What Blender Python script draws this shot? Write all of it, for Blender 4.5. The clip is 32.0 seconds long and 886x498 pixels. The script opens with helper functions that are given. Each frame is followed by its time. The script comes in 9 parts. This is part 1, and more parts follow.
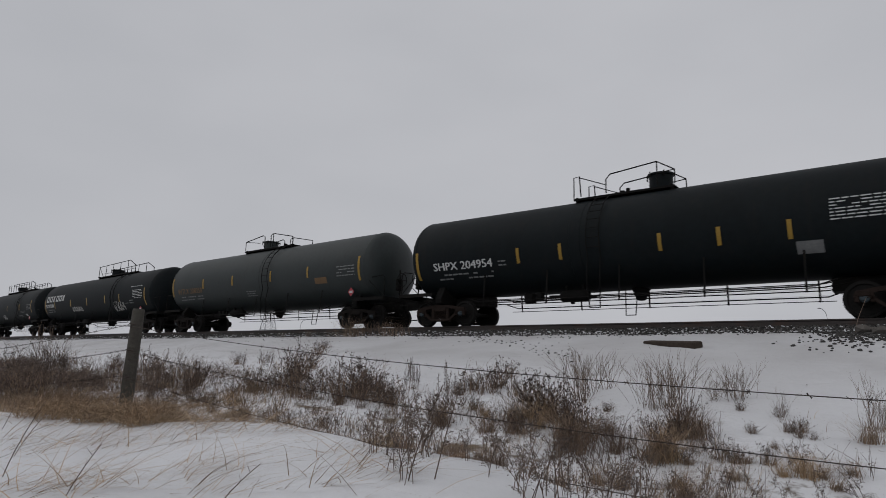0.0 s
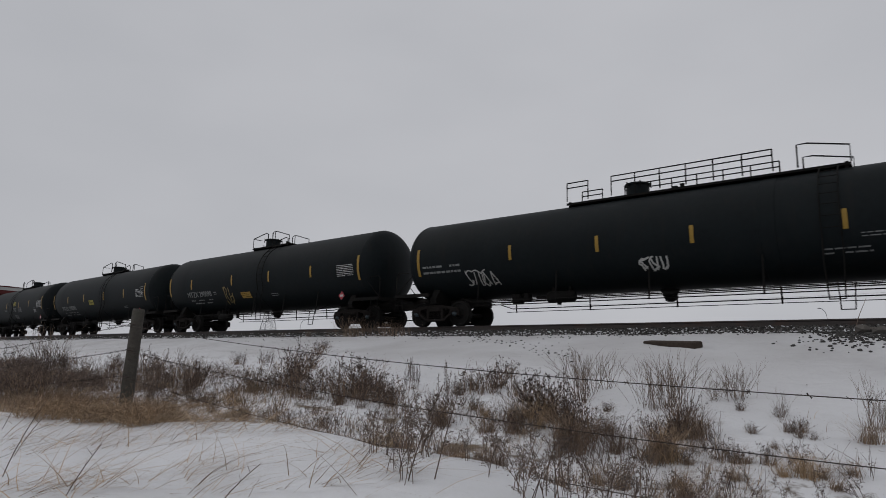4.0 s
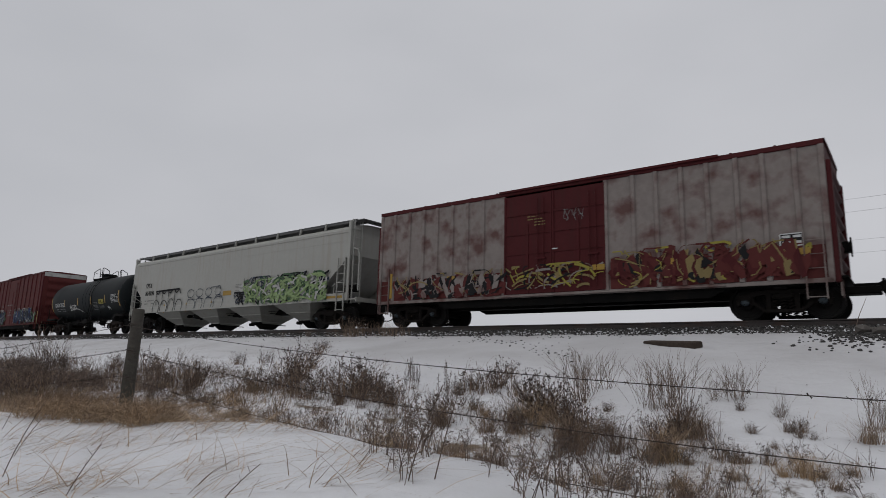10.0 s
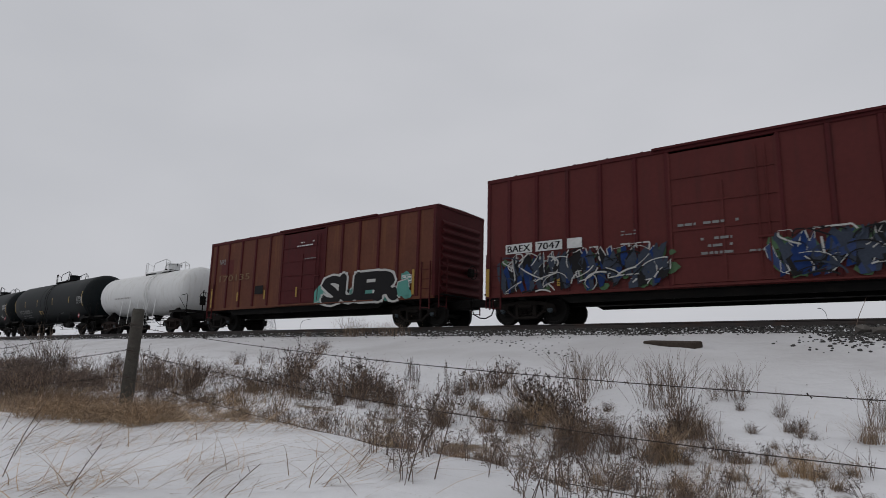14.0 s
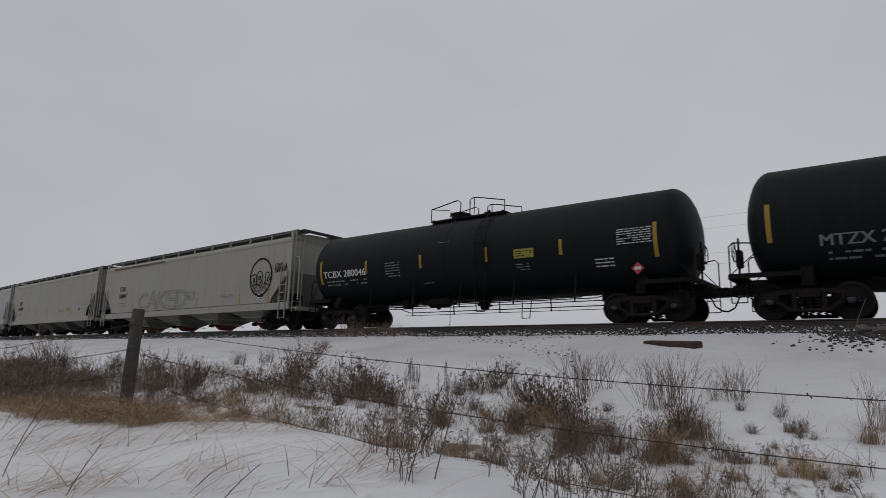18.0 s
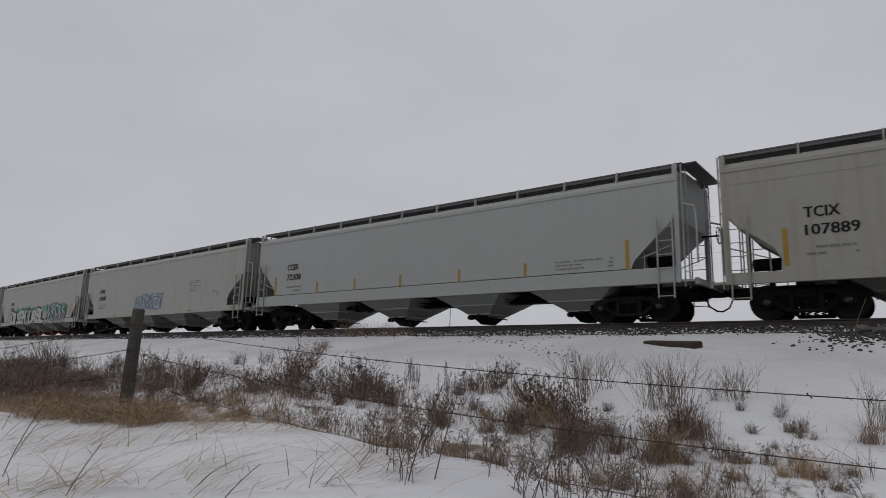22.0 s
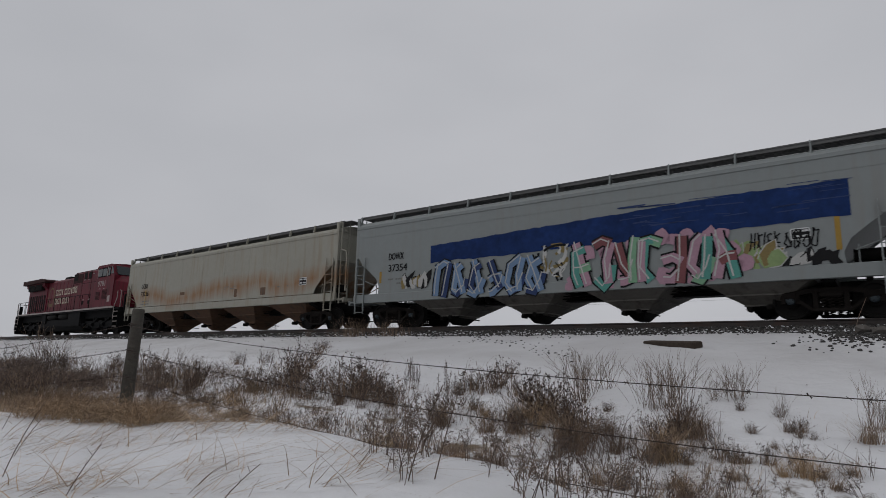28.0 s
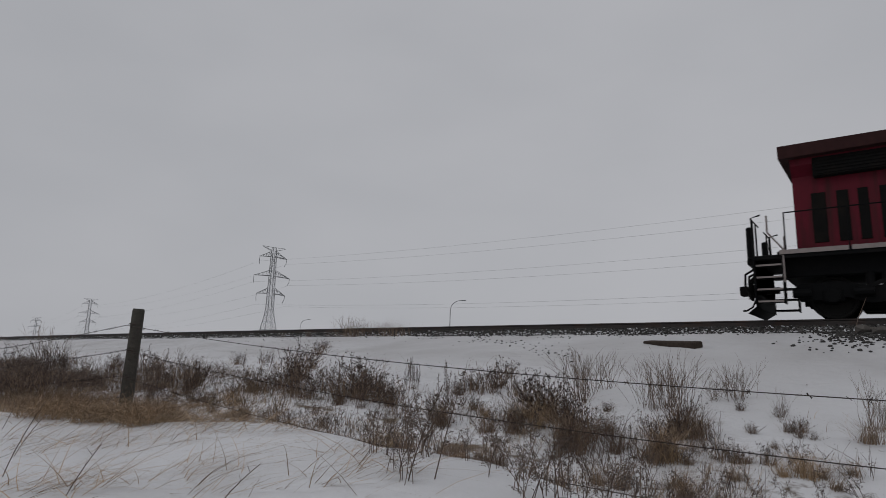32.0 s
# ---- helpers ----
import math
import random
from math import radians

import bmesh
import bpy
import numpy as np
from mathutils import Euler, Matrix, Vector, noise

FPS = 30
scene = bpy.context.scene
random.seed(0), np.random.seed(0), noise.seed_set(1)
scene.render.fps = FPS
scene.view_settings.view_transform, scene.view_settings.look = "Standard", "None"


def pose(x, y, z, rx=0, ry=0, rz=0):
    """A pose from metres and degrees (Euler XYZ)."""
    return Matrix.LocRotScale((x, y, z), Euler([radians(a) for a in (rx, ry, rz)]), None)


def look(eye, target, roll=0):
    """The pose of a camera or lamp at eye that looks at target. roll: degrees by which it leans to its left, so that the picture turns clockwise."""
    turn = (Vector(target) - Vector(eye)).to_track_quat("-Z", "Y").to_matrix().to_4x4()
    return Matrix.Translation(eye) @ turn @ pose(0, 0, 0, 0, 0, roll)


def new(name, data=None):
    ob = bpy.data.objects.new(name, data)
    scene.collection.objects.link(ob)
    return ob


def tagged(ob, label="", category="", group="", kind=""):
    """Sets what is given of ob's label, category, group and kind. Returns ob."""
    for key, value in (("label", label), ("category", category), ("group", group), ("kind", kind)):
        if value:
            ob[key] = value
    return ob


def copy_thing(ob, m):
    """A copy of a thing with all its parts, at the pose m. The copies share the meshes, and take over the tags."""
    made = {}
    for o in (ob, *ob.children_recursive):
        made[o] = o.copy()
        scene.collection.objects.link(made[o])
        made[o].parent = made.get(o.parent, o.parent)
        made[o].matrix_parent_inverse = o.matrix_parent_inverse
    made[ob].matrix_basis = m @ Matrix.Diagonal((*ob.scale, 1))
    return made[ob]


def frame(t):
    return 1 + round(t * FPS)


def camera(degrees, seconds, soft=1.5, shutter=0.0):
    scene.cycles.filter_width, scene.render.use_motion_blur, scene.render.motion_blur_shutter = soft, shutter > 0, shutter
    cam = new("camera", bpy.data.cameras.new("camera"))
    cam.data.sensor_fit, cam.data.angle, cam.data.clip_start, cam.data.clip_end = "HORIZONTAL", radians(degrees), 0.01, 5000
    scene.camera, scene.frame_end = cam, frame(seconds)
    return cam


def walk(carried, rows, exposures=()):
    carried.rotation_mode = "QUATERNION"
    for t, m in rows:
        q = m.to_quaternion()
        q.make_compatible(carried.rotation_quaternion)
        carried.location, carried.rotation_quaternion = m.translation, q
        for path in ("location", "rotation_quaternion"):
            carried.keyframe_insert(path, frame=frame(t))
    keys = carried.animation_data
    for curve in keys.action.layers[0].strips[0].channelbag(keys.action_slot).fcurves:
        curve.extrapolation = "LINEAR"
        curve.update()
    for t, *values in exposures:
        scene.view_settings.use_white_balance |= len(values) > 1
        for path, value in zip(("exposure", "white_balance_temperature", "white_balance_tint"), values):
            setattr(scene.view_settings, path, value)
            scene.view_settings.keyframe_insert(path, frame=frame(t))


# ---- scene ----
import collections

# ---------------------------------------------------------------- camera: low beside the line, it stands still
cam = camera(71.80, 32.0, soft=0.7, shutter=0.08)
YAW, PITCH, ROLL = 0.650293, 0.185263, 0.0266765
CAM_POSE = (Matrix.Rotation(YAW, 4, "Z") @ Matrix.Rotation(math.pi / 2 + PITCH, 4, "X")
            @ Matrix.Rotation(ROLL, 4, "Z"))
walk(cam, [(0.0, CAM_POSE), (32.0, CAM_POSE)], exposures=[(0.0, 0.10), (6.0, 0.10), (8.0, 0.07), (9.0, 0.23), (12.0, 0.11), (13.0, 0.15), (14.0, 0.28), (17.0, 0.02), (19.0, 0.09), (23.0, 0.12), (28.0, 0.08), (30.4, 0.10), (32.0, -0.12)])

# ---------------------------------------------------------------- overcast winter sky and a weak, wide sun
SUN_ELEVATION, SUN_ROTATION = radians(34), radians(150)


def make_sky():
    world = bpy.data.worlds.new("overcast_sky")
    scene.world = world
    world.use_nodes = True
    nt = world.node_tree
    bg = nt.nodes["Background"]
    sky = nt.nodes.new("ShaderNodeTexSky")
    sky.sky_type, sky.sun_disc = "NISHITA", False
    sky.sun_elevation, sky.sun_rotation = SUN_ELEVATION, SUN_ROTATION
    sky.dust_density, sky.air_density = 6.0, 1.0
    grey = nt.nodes.new("ShaderNodeHueSaturation")
    grey.inputs["Saturation"].default_value = 0.12
    nt.links.new(sky.outputs[0], grey.inputs["Color"])
    gain = nt.nodes.new("ShaderNodeMix")
    gain.data_type, gain.blend_type = "RGBA", "MULTIPLY"
    gain.inputs["Factor"].default_value = 1.0
    gain.inputs["B"].default_value = (0.11, 0.11, 0.11, 1)
    nt.links.new(grey.outputs[0], gain.inputs["A"])
    # the cloud deck: soft, uneven grey
    co = nt.nodes.new("ShaderNodeTexCoord")
    mp = nt.nodes.new("ShaderNodeMapping")
    mp.inputs["Scale"].default_value = (1.1, 1.1, 2.6)
    n1 = nt.nodes.new("ShaderNodeTexNoise")
    n1.inputs["Scale"].default_value, n1.inputs["Detail"].default_value = 1.3, 5.0
    n1.inputs["Roughness"].default_value = 0.45
    ramp = nt.nodes.new("ShaderNodeValToRGB")
    ramp.color_ramp.elements[0].position, ramp.color_ramp.elements[1].position = 0.30, 0.72
    ramp.color_ramp.elements[0].color = (0.405, 0.415, 0.445, 1)
    ramp.color_ramp.elements[1].color = (0.492, 0.497, 0.527, 1)
    nt.links.new(co.outputs["Generated"], mp.inputs["Vector"])
    nt.links.new(mp.outputs[0], n1.inputs["Vector"])
    nt.links.new(n1.outputs["Fac"], ramp.inputs[0])
    mix = nt.nodes.new("ShaderNodeMix")
    mix.data_type = "RGBA"
    mix.inputs["Factor"].default_value = 0.93
    nt.links.new(gain.outputs["Result"], mix.inputs["A"])
    nt.links.new(ramp.outputs[0], mix.inputs["B"])
    nt.links.new(mix.outputs["Result"], bg.inputs["Color"])
    bg.inputs["Strength"].default_value = 1.0


make_sky()
sun = new("sun", bpy.data.lights.new("sun", "SUN"))
sun.data.energy, sun.data.angle, sun.data.color = 0.4, radians(60), (1.0, 0.97, 0.94)
sun.matrix_world = look((0, 0, 60), (10.0, 8.0, 42.0))

# ---------------------------------------------------------------- materials


def node_mat(name, color, rough=0.7, metal=0.0, var=0.18, fine=18.0, coarse=1.2, bump=0.15, stain=None,
             stain_amount=0.0, streak=False, spec=0.5, island=0.0, each=0.0, spread=(0.52, 0.72)):
    """A paint, wood, steel or earth: its colour varied at two scales, with relief; stain: a second colour in patches or runs."""
    m = bpy.data.materials.new(name)
    m.use_nodes = True
    nt = m.node_tree
    bsdf = nt.nodes["Principled BSDF"]
    bsdf.inputs["Roughness"].default_value, bsdf.inputs["Metallic"].default_value = rough, metal
    bsdf.inputs["Specular IOR Level"].default_value = spec
    co = nt.nodes.new("ShaderNodeTexCoord")

    def noise_node(scale, detail=4.0, stretch=None):
        n = nt.nodes.new("ShaderNodeTexNoise")
        n.inputs["Scale"].default_value, n.inputs["Detail"].default_value = scale, detail
        if stretch:
            mp = nt.nodes.new("ShaderNodeMapping")
            mp.inputs["Scale"].default_value = stretch
            nt.links.new(co.outputs["Object"], mp.inputs["Vector"])
            nt.links.new(mp.outputs[0], n.inputs["Vector"])
        else:
            nt.links.new(co.outputs["Object"], n.inputs["Vector"])
        return n

    def mixer(a, b, fac, kind="MIX"):
        x = nt.nodes.new("ShaderNodeMix")
        x.data_type, x.blend_type = "RGBA", kind
        for sock, val in ((x.inputs["A"], a), (x.inputs["B"], b), (x.inputs["Factor"], fac)):
            if isinstance(val, (tuple, float)):
                sock.default_value = val
            else:
                nt.links.new(val, sock)
        return x.outputs["Result"]

    lo = tuple(c * (1 - var) for c in color) + (1.0,)
    hi = tuple(min(1.0, c * (1 + var)) for c in color) + (1.0,)
    big, small = noise_node(coarse), noise_node(fine, 6.0)
    col = mixer(lo, hi, big.outputs["Fac"])
    rough_ramp = nt.nodes.new("ShaderNodeMapRange")
    rough_ramp.inputs["To Min"].default_value, rough_ramp.inputs["To Max"].default_value = 1 - var, 1 + var
    nt.links.new(small.outputs["Fac"], rough_ramp.inputs["Value"])
    grain = nt.nodes.new("ShaderNodeCombineColor")
    for k in range(3):
        nt.links.new(rough_ramp.outputs[0], grain.inputs[k])
    col = mixer(col, grain.outputs[0], 1.0, "MULTIPLY")
    if stain:
        s = noise_node(2.2, 5.0, (2.2, 2.2, 0.22)) if streak else noise_node(1.7, 6.0)
        r = nt.nodes.new("ShaderNodeMapRange")
        r.inputs["From Min"].default_value, r.inputs["From Max"].default_value = spread
        r.inputs["To Max"].default_value = stain_amount
        nt.links.new(s.outputs["Fac"], r.inputs["Value"])
        col = mixer(col, stain + (1.0,), r.outputs[0])
    for amount, node, sock in ((island, "ShaderNodeNewGeometry", "Random Per Island"), (each, "ShaderNodeObjectInfo", "Random")):
        if amount:
            g = nt.nodes.new(node)
            r = nt.nodes.new("ShaderNodeMapRange")
            r.inputs["To Min"].default_value, r.inputs["To Max"].default_value = 1 - amount, 1 + amount
            nt.links.new(g.outputs[sock], r.inputs["Value"])
            cc = nt.nodes.new("ShaderNodeCombineColor")
            for k in range(3):
                nt.links.new(r.outputs[0], cc.inputs[k])
            col = mixer(col, cc.outputs[0], 1.0, "MULTIPLY")
    nt.links.new(col, bsdf.inputs["Base Color"])
    if bump:
        b = nt.nodes.new("ShaderNodeBump")
        b.inputs["Strength"].default_value, b.inputs["Distance"].default_value = bump, 0.02
        nt.links.new(small.outputs["Fac"], b.inputs["Height"])
        nt.links.new(b.outputs[0], bsdf.inputs["Normal"])
    return m


def snow_material():
    m = node_mat("snow", (0.64, 0.645, 0.665), 0.75, var=0.035, fine=9.0, coarse=0.35, bump=0.35, spec=0.25)
    nt = m.node_tree
    bsdf = nt.nodes["Principled BSDF"]
    old = bsdf.inputs["Base Color"].links[0].from_socket
    # soft lumps and wind ripples, a hand to a pace across
    co2 = nt.nodes.new("ShaderNodeTexCoord")
    lump_noise = nt.nodes.new("ShaderNodeTexNoise")
    lump_noise.inputs["Scale"].default_value, lump_noise.inputs["Detail"].default_value = 2.6, 5.0
    lump_bump = nt.nodes.new("ShaderNodeBump")
    lump_bump.inputs["Strength"].default_value, lump_bump.inputs["Distance"].default_value = 0.55, 0.16
    nt.links.new(co2.outputs["Object"], lump_noise.inputs["Vector"])
    nt.links.new(lump_noise.outputs["Fac"], lump_bump.inputs["Height"])
    fine_bump = bsdf.inputs["Normal"].links[0].from_node
    nt.links.new(lump_bump.outputs[0], fine_bump.inputs["Normal"])
    # litter and bare soil that shows in small uneven patches where the weeds grow
    co = nt.nodes.new("ShaderNodeTexCoord")
    n = nt.nodes.new("ShaderNodeTexNoise")
    n.inputs["Scale"].default_value, n.inputs["Detail"].default_value, n.inputs["Roughness"].default_value = 1.5, 9.0, 0.68
    nt.links.new(co.outputs["Object"], n.inputs["Vector"])
    sep = nt.nodes.new("ShaderNodeSeparateXYZ")
    nt.links.new(co.outputs["Object"], sep.inputs[0])
    band = nt.nodes.new("ShaderNodeValToRGB")
    cr = band.color_ramp
    cr.elements[0].position, cr.elements[0].color = 0.16, (0, 0, 0, 1)
    cr.elements[1].position, cr.elements[1].color = 0.62, (0, 0, 0, 1)
    for p, v in ((0.20, 0.16), (0.34, 0.17), (0.46, 0.06)):
        e = cr.elements.new(p)
        e.color = (v, v, v, 1)
    sc = nt.nodes.new("ShaderNodeMath")
    sc.operation = "MULTIPLY"
    sc.inputs[1].default_value = 0.05
    nt.links.new(sep.outputs["Y"], sc.inputs[0])
    nt.links.new(sc.outputs[0], band.inputs[0])
    add = nt.nodes.new("ShaderNodeMath")
    nt.links.new(n.outputs["Fac"], add.inputs[0])
    nt.links.new(band.outputs[0], add.inputs[1])
    r = nt.nodes.new("ShaderNodeMapRange")
    r.inputs["From Min"].default_value, r.inputs["From Max"].default_value = 0.70, 0.80
    nt.links.new(add.outputs[0], r.inputs["Value"])
    x = nt.nodes.new("ShaderNodeMix")
    x.data_type = "RGBA"
    x.inputs["B"].default_value = (0.12, 0.09, 0.06, 1)
    nt.links.new(r.outputs[0], x.inputs["Factor"])
    # greyer in broad patches, growing up the bank towards the track
    grey_noise = nt.nodes.new("ShaderNodeTexNoise")
    grey_noise.inputs["Scale"].default_value, grey_noise.inputs["Detail"].default_value = 0.5, 7.0
    nt.links.new(co.outputs["Object"], grey_noise.inputs["Vector"])
    reach = nt.nodes.new("ShaderNodeMapRange")
    reach.inputs["From Min"].default_value, reach.inputs["From Max"].default_value = 8.0, 13.0
    reach.inputs["To Max"].default_value = 0.9
    nt.links.new(sep.outputs["Y"], reach.inputs["Value"])
    amount = nt.nodes.new("ShaderNodeMath")
    amount.operation = "MULTIPLY"
    nt.links.new(grey_noise.outputs["Fac"], amount.inputs[0])
    nt.links.new(reach.outputs[0], amount.inputs[1])
    greyed = nt.nodes.new("ShaderNodeMix")
    greyed.data_type = "RGBA"
    greyed.inputs["B"].default_value = (0.36, 0.35, 0.35, 1)
    nt.links.new(amount.outputs[0], greyed.inputs["Factor"])
    nt.links.new(old, greyed.inputs["A"])
    nt.links.new(greyed.outputs["Result"], x.inputs["A"])
    nt.links.new(x.outputs["Result"], bsdf.inputs["Base Color"])
    return m


def rust_band_material():
    """Old cream-grey paint; a wavering belt of orange rust runs along the lower side and bleeds upwards."""
    m = node_mat("hopper_rust_streaked", (0.238, 0.232, 0.196), 0.6, var=0.10, fine=6, coarse=0.5, bump=0.1, stain=(0.20, 0.16, 0.11), stain_amount=0.6, streak=True)
    nt = m.node_tree
    bsdf = nt.nodes["Principled BSDF"]
    old = bsdf.inputs["Base Color"].links[0].from_socket
    co = nt.nodes.new("ShaderNodeTexCoord")
    sep = nt.nodes.new("ShaderNodeSeparateXYZ")
    nt.links.new(co.outputs["Object"], sep.inputs[0])

    def texture(stretch, detail, rough):
        mp, n = nt.nodes.new("ShaderNodeMapping"), nt.nodes.new("ShaderNodeTexNoise")
        mp.inputs["Scale"].default_value = stretch
        n.inputs["Scale"].default_value, n.inputs["Detail"].default_value, n.inputs["Roughness"].default_value = 1.0, detail, rough
        nt.links.new(co.outputs["Object"], mp.inputs["Vector"])
        nt.links.new(mp.outputs[0], n.inputs["Vector"])
        return n.outputs["Fac"]

    def calc(kind, a, b):
        n = nt.nodes.new("ShaderNodeMath")
        n.operation = kind
        for sock, v in zip(n.inputs, (a, b)):
            if isinstance(v, float):
                sock.default_value = v
            else:
                nt.links.new(v, sock)
        return n.outputs[0]
    wave = texture((0.33, 0.33, 0.12), 3.0, 0.5)
    runs = texture((3.2, 3.2, 0.35), 5.0, 0.6)
    # height above the belt's wavering middle
    middle = calc("ADD", calc("MULTIPLY", wave, 1.6), 1.15)
    off = calc("ABSOLUTE", calc("SUBTRACT", sep.outputs["Z"], middle), 0.0)
    belt = calc("SUBTRACT", 1.0, calc("MULTIPLY", off, 1.35))
    mask = calc("MULTIPLY", belt, calc("ADD", calc("MULTIPLY", runs, 2.1), -0.35))
    r = nt.nodes.new("ShaderNodeMapRange")
    r.inputs["From Min"].default_value, r.inputs["From Max"].default_value = 0.12, 0.85
    r.inputs["To Max"].default_value = 0.95
    nt.links.new(mask, r.inputs["Value"])
    x = nt.nodes.new("ShaderNodeMix")
    x.data_type = "RGBA"
    x.inputs["B"].default_value = (0.19, 0.088, 0.03, 1)
    nt.links.new(r.outputs[0], x.inputs["Factor"])
    nt.links.new(old, x.inputs["A"])
    nt.links.new(x.outputs["Result"], bsdf.inputs["Base Color"])
    return m


SNOW = snow_material()
SNOW_CAP = node_mat("snow_cap", (0.66, 0.665, 0.68), 0.8, var=0.03, fine=14, bump=0.3, spec=0.2)
STONE = node_mat("ballast_stone", (0.050, 0.048, 0.046), 0.95, var=0.3, fine=30, coarse=4, bump=0.5, island=0.6, spec=0.15)
BALLAST = node_mat("ballast_bed", (0.075, 0.072, 0.07), 0.95, var=0.45, fine=24, coarse=3, bump=1.0,
                   stain=(0.6, 0.61, 0.63), stain_amount=0.5)
ROCK = node_mat("rock", (0.085, 0.077, 0.07), 0.9, var=0.3, fine=12, coarse=2, bump=0.6, each=0.3)
RAIL = node_mat("rail_steel", (0.045, 0.038, 0.036), 0.6, 0.4, var=0.25, fine=30, bump=0.2, stain=(0.07, 0.035, 0.022), stain_amount=0.6)
TIE = node_mat("tie_wood", (0.045, 0.035, 0.03), 0.9, var=0.35, fine=20, bump=0.5, each=0.3)
OLD_WOOD = node_mat("weathered_wood", (0.050, 0.045, 0.038), 0.9, var=0.4, fine=26, coarse=5, bump=0.7, stain=(0.075, 0.08, 0.06), stain_amount=0.5)
WIRE = node_mat("rusty_wire", (0.055, 0.042, 0.036), 0.8, 0.5, var=0.3, bump=0)
TOWER = node_mat("galvanised_steel", (0.13, 0.135, 0.14), 0.6, 0.5, var=0.15, fine=2, coarse=0.3, bump=0)
CONDUCTOR = node_mat("conductor", (0.27, 0.275, 0.285), 0.6, 0.4, var=0.1, bump=0)
TANK_BLACK = node_mat("black_tank_paint", (0.0058, 0.0084, 0.0096), 0.55, var=0.3, fine=7, coarse=0.8, bump=0.05, stain=(0.012, 0.011, 0.0105), stain_amount=0.4, streak=True, spec=0.09)
TANK_GREY = node_mat("grey_green_tank_paint", (0.021, 0.0265, 0.0265), 0.5, var=0.2, fine=7, coarse=0.8, bump=0.05, stain=(0.018, 0.018, 0.018), stain_amount=0.5, streak=True, spec=0.25)
TANK_WHITE = node_mat("white_tank_paint", (0.527, 0.5355, 0.5355), 0.5, var=0.06, fine=6, coarse=0.7, bump=0.05, stain=(0.3, 0.28, 0.25), stain_amount=0.35, streak=True)
UNDER = node_mat("black_underframe", (0.0055, 0.0052, 0.005), 0.8, 0.0, var=0.35, fine=14, coarse=2, bump=0.3, stain=(0.016, 0.012, 0.0095), stain_amount=0.5, spec=0.12)
TRUCK = node_mat("cast_steel_truck", (0.0105, 0.0088, 0.008), 0.9, 0.0, var=0.35, fine=18, coarse=3, bump=0.4, each=0.25, spec=0.12)
TRUCK_RUST = node_mat("rusty_truck", (0.0165, 0.0115, 0.0098), 0.9, 0.0, var=0.35, fine=18, coarse=3, bump=0.4, each=0.25, spec=0.12)
WHEEL = node_mat("wheel_steel", (0.0105, 0.0098, 0.0094), 0.75, 0.1, var=0.3, fine=20, bump=0.2, spec=0.15)
CAP_BLUE = node_mat("blue_bearing_cap", (0.024, 0.037, 0.046), 0.6, 0.2, var=0.2, bump=0.1)
BOX_RED = node_mat("boxcar_red", (0.073, 0.0165, 0.0155), 0.7, var=0.18, fine=8, coarse=0.7, bump=0.12, stain=(0.050, 0.0155, 0.0142), stain_amount=0.6, streak=True, spec=0.15)
BOX_RED_DARK = node_mat("dark_red_door", (0.054, 0.0085, 0.010), 0.7, var=0.2, fine=8, coarse=0.7, bump=0.12, stain=(0.032, 0.012, 0.0115), stain_amount=0.5, streak=True, spec=0.15)
BOX_ORANGE = node_mat("faded_orange_brown", (0.084, 0.0275, 0.0155), 0.7, var=0.25, fine=8, coarse=0.8, bump=0.15, stain=(0.115, 0.044, 0.018), stain_amount=0.9, streak=True, spec=0.2)
BOX_CHALK = node_mat("chalky_faded_panel", (0.190, 0.166, 0.155), 0.75, var=0.2, fine=7, coarse=1.7, bump=0.15, stain=(0.070, 0.026, 0.023), stain_amount=0.85, spec=0.2, spread=(0.46, 0.68))
BOX_GREY = node_mat("grey_board", (0.3, 0.3, 0.29), 0.7, var=0.25, fine=6, coarse=1.5, bump=0.1, stain=(0.1, 0.08, 0.07), stain_amount=0.6)
HOP_GREY = node_mat("hopper_light_grey", (0.268, 0.269, 0.248), 0.55, var=0.07, fine=5, coarse=0.45, bump=0.06, stain=(0.225, 0.20, 0.168), stain_amount=0.5, streak=True)
HOP_WARM = node_mat("hopper_warm_grey", (0.226, 0.221, 0.196), 0.55, var=0.09, fine=5, coarse=0.45, bump=0.06, stain=(0.21, 0.168, 0.128), stain_amount=0.6, streak=True)
HOP_BLUE = node_mat("hopper_blue_grey", (0.162, 0.180, 0.180), 0.5, var=0.07, fine=5, coarse=0.45, bump=0.06, stain=(0.155, 0.155, 0.147), stain_amount=0.5, streak=True)
HOP_WHITE = node_mat("hopper_white_grey", (0.255, 0.262, 0.254), 0.5, var=0.05, fine=5, coarse=0.45, bump=0.05, stain=(0.24, 0.235, 0.22), stain_amount=0.4, streak=True)
HOP_RUST = rust_band_material()
# darker than the car sides, with still darker vertical runs
CHUTE = node_mat("darker_hopper_chute", (0.115, 0.108, 0.097), 0.8, var=0.25, fine=8, coarse=1.1, bump=0.15, stain=(0.05, 0.045, 0.04), stain_amount=0.8, streak=True)
CHUTE_RUST = node_mat("rust_brown_chute", (0.10, 0.055, 0.032), 0.8, var=0.25, fine=8, coarse=1.1, bump=0.15, stain=(0.04, 0.03, 0.025), stain_amount=0.8, streak=True)
GATE_RED = node_mat("red_outlet_gate", (0.16, 0.03, 0.03), 0.6, var=0.3, bump=0.1)
GRATING = node_mat("galvanised_walkway", (0.10, 0.10, 0.10), 0.7, 0.3, var=0.2, fine=40, bump=0.5)
YELLOW = node_mat("reflective_yellow", (0.235, 0.138, 0.008), 0.5, var=0.15, fine=20, bump=0.05)
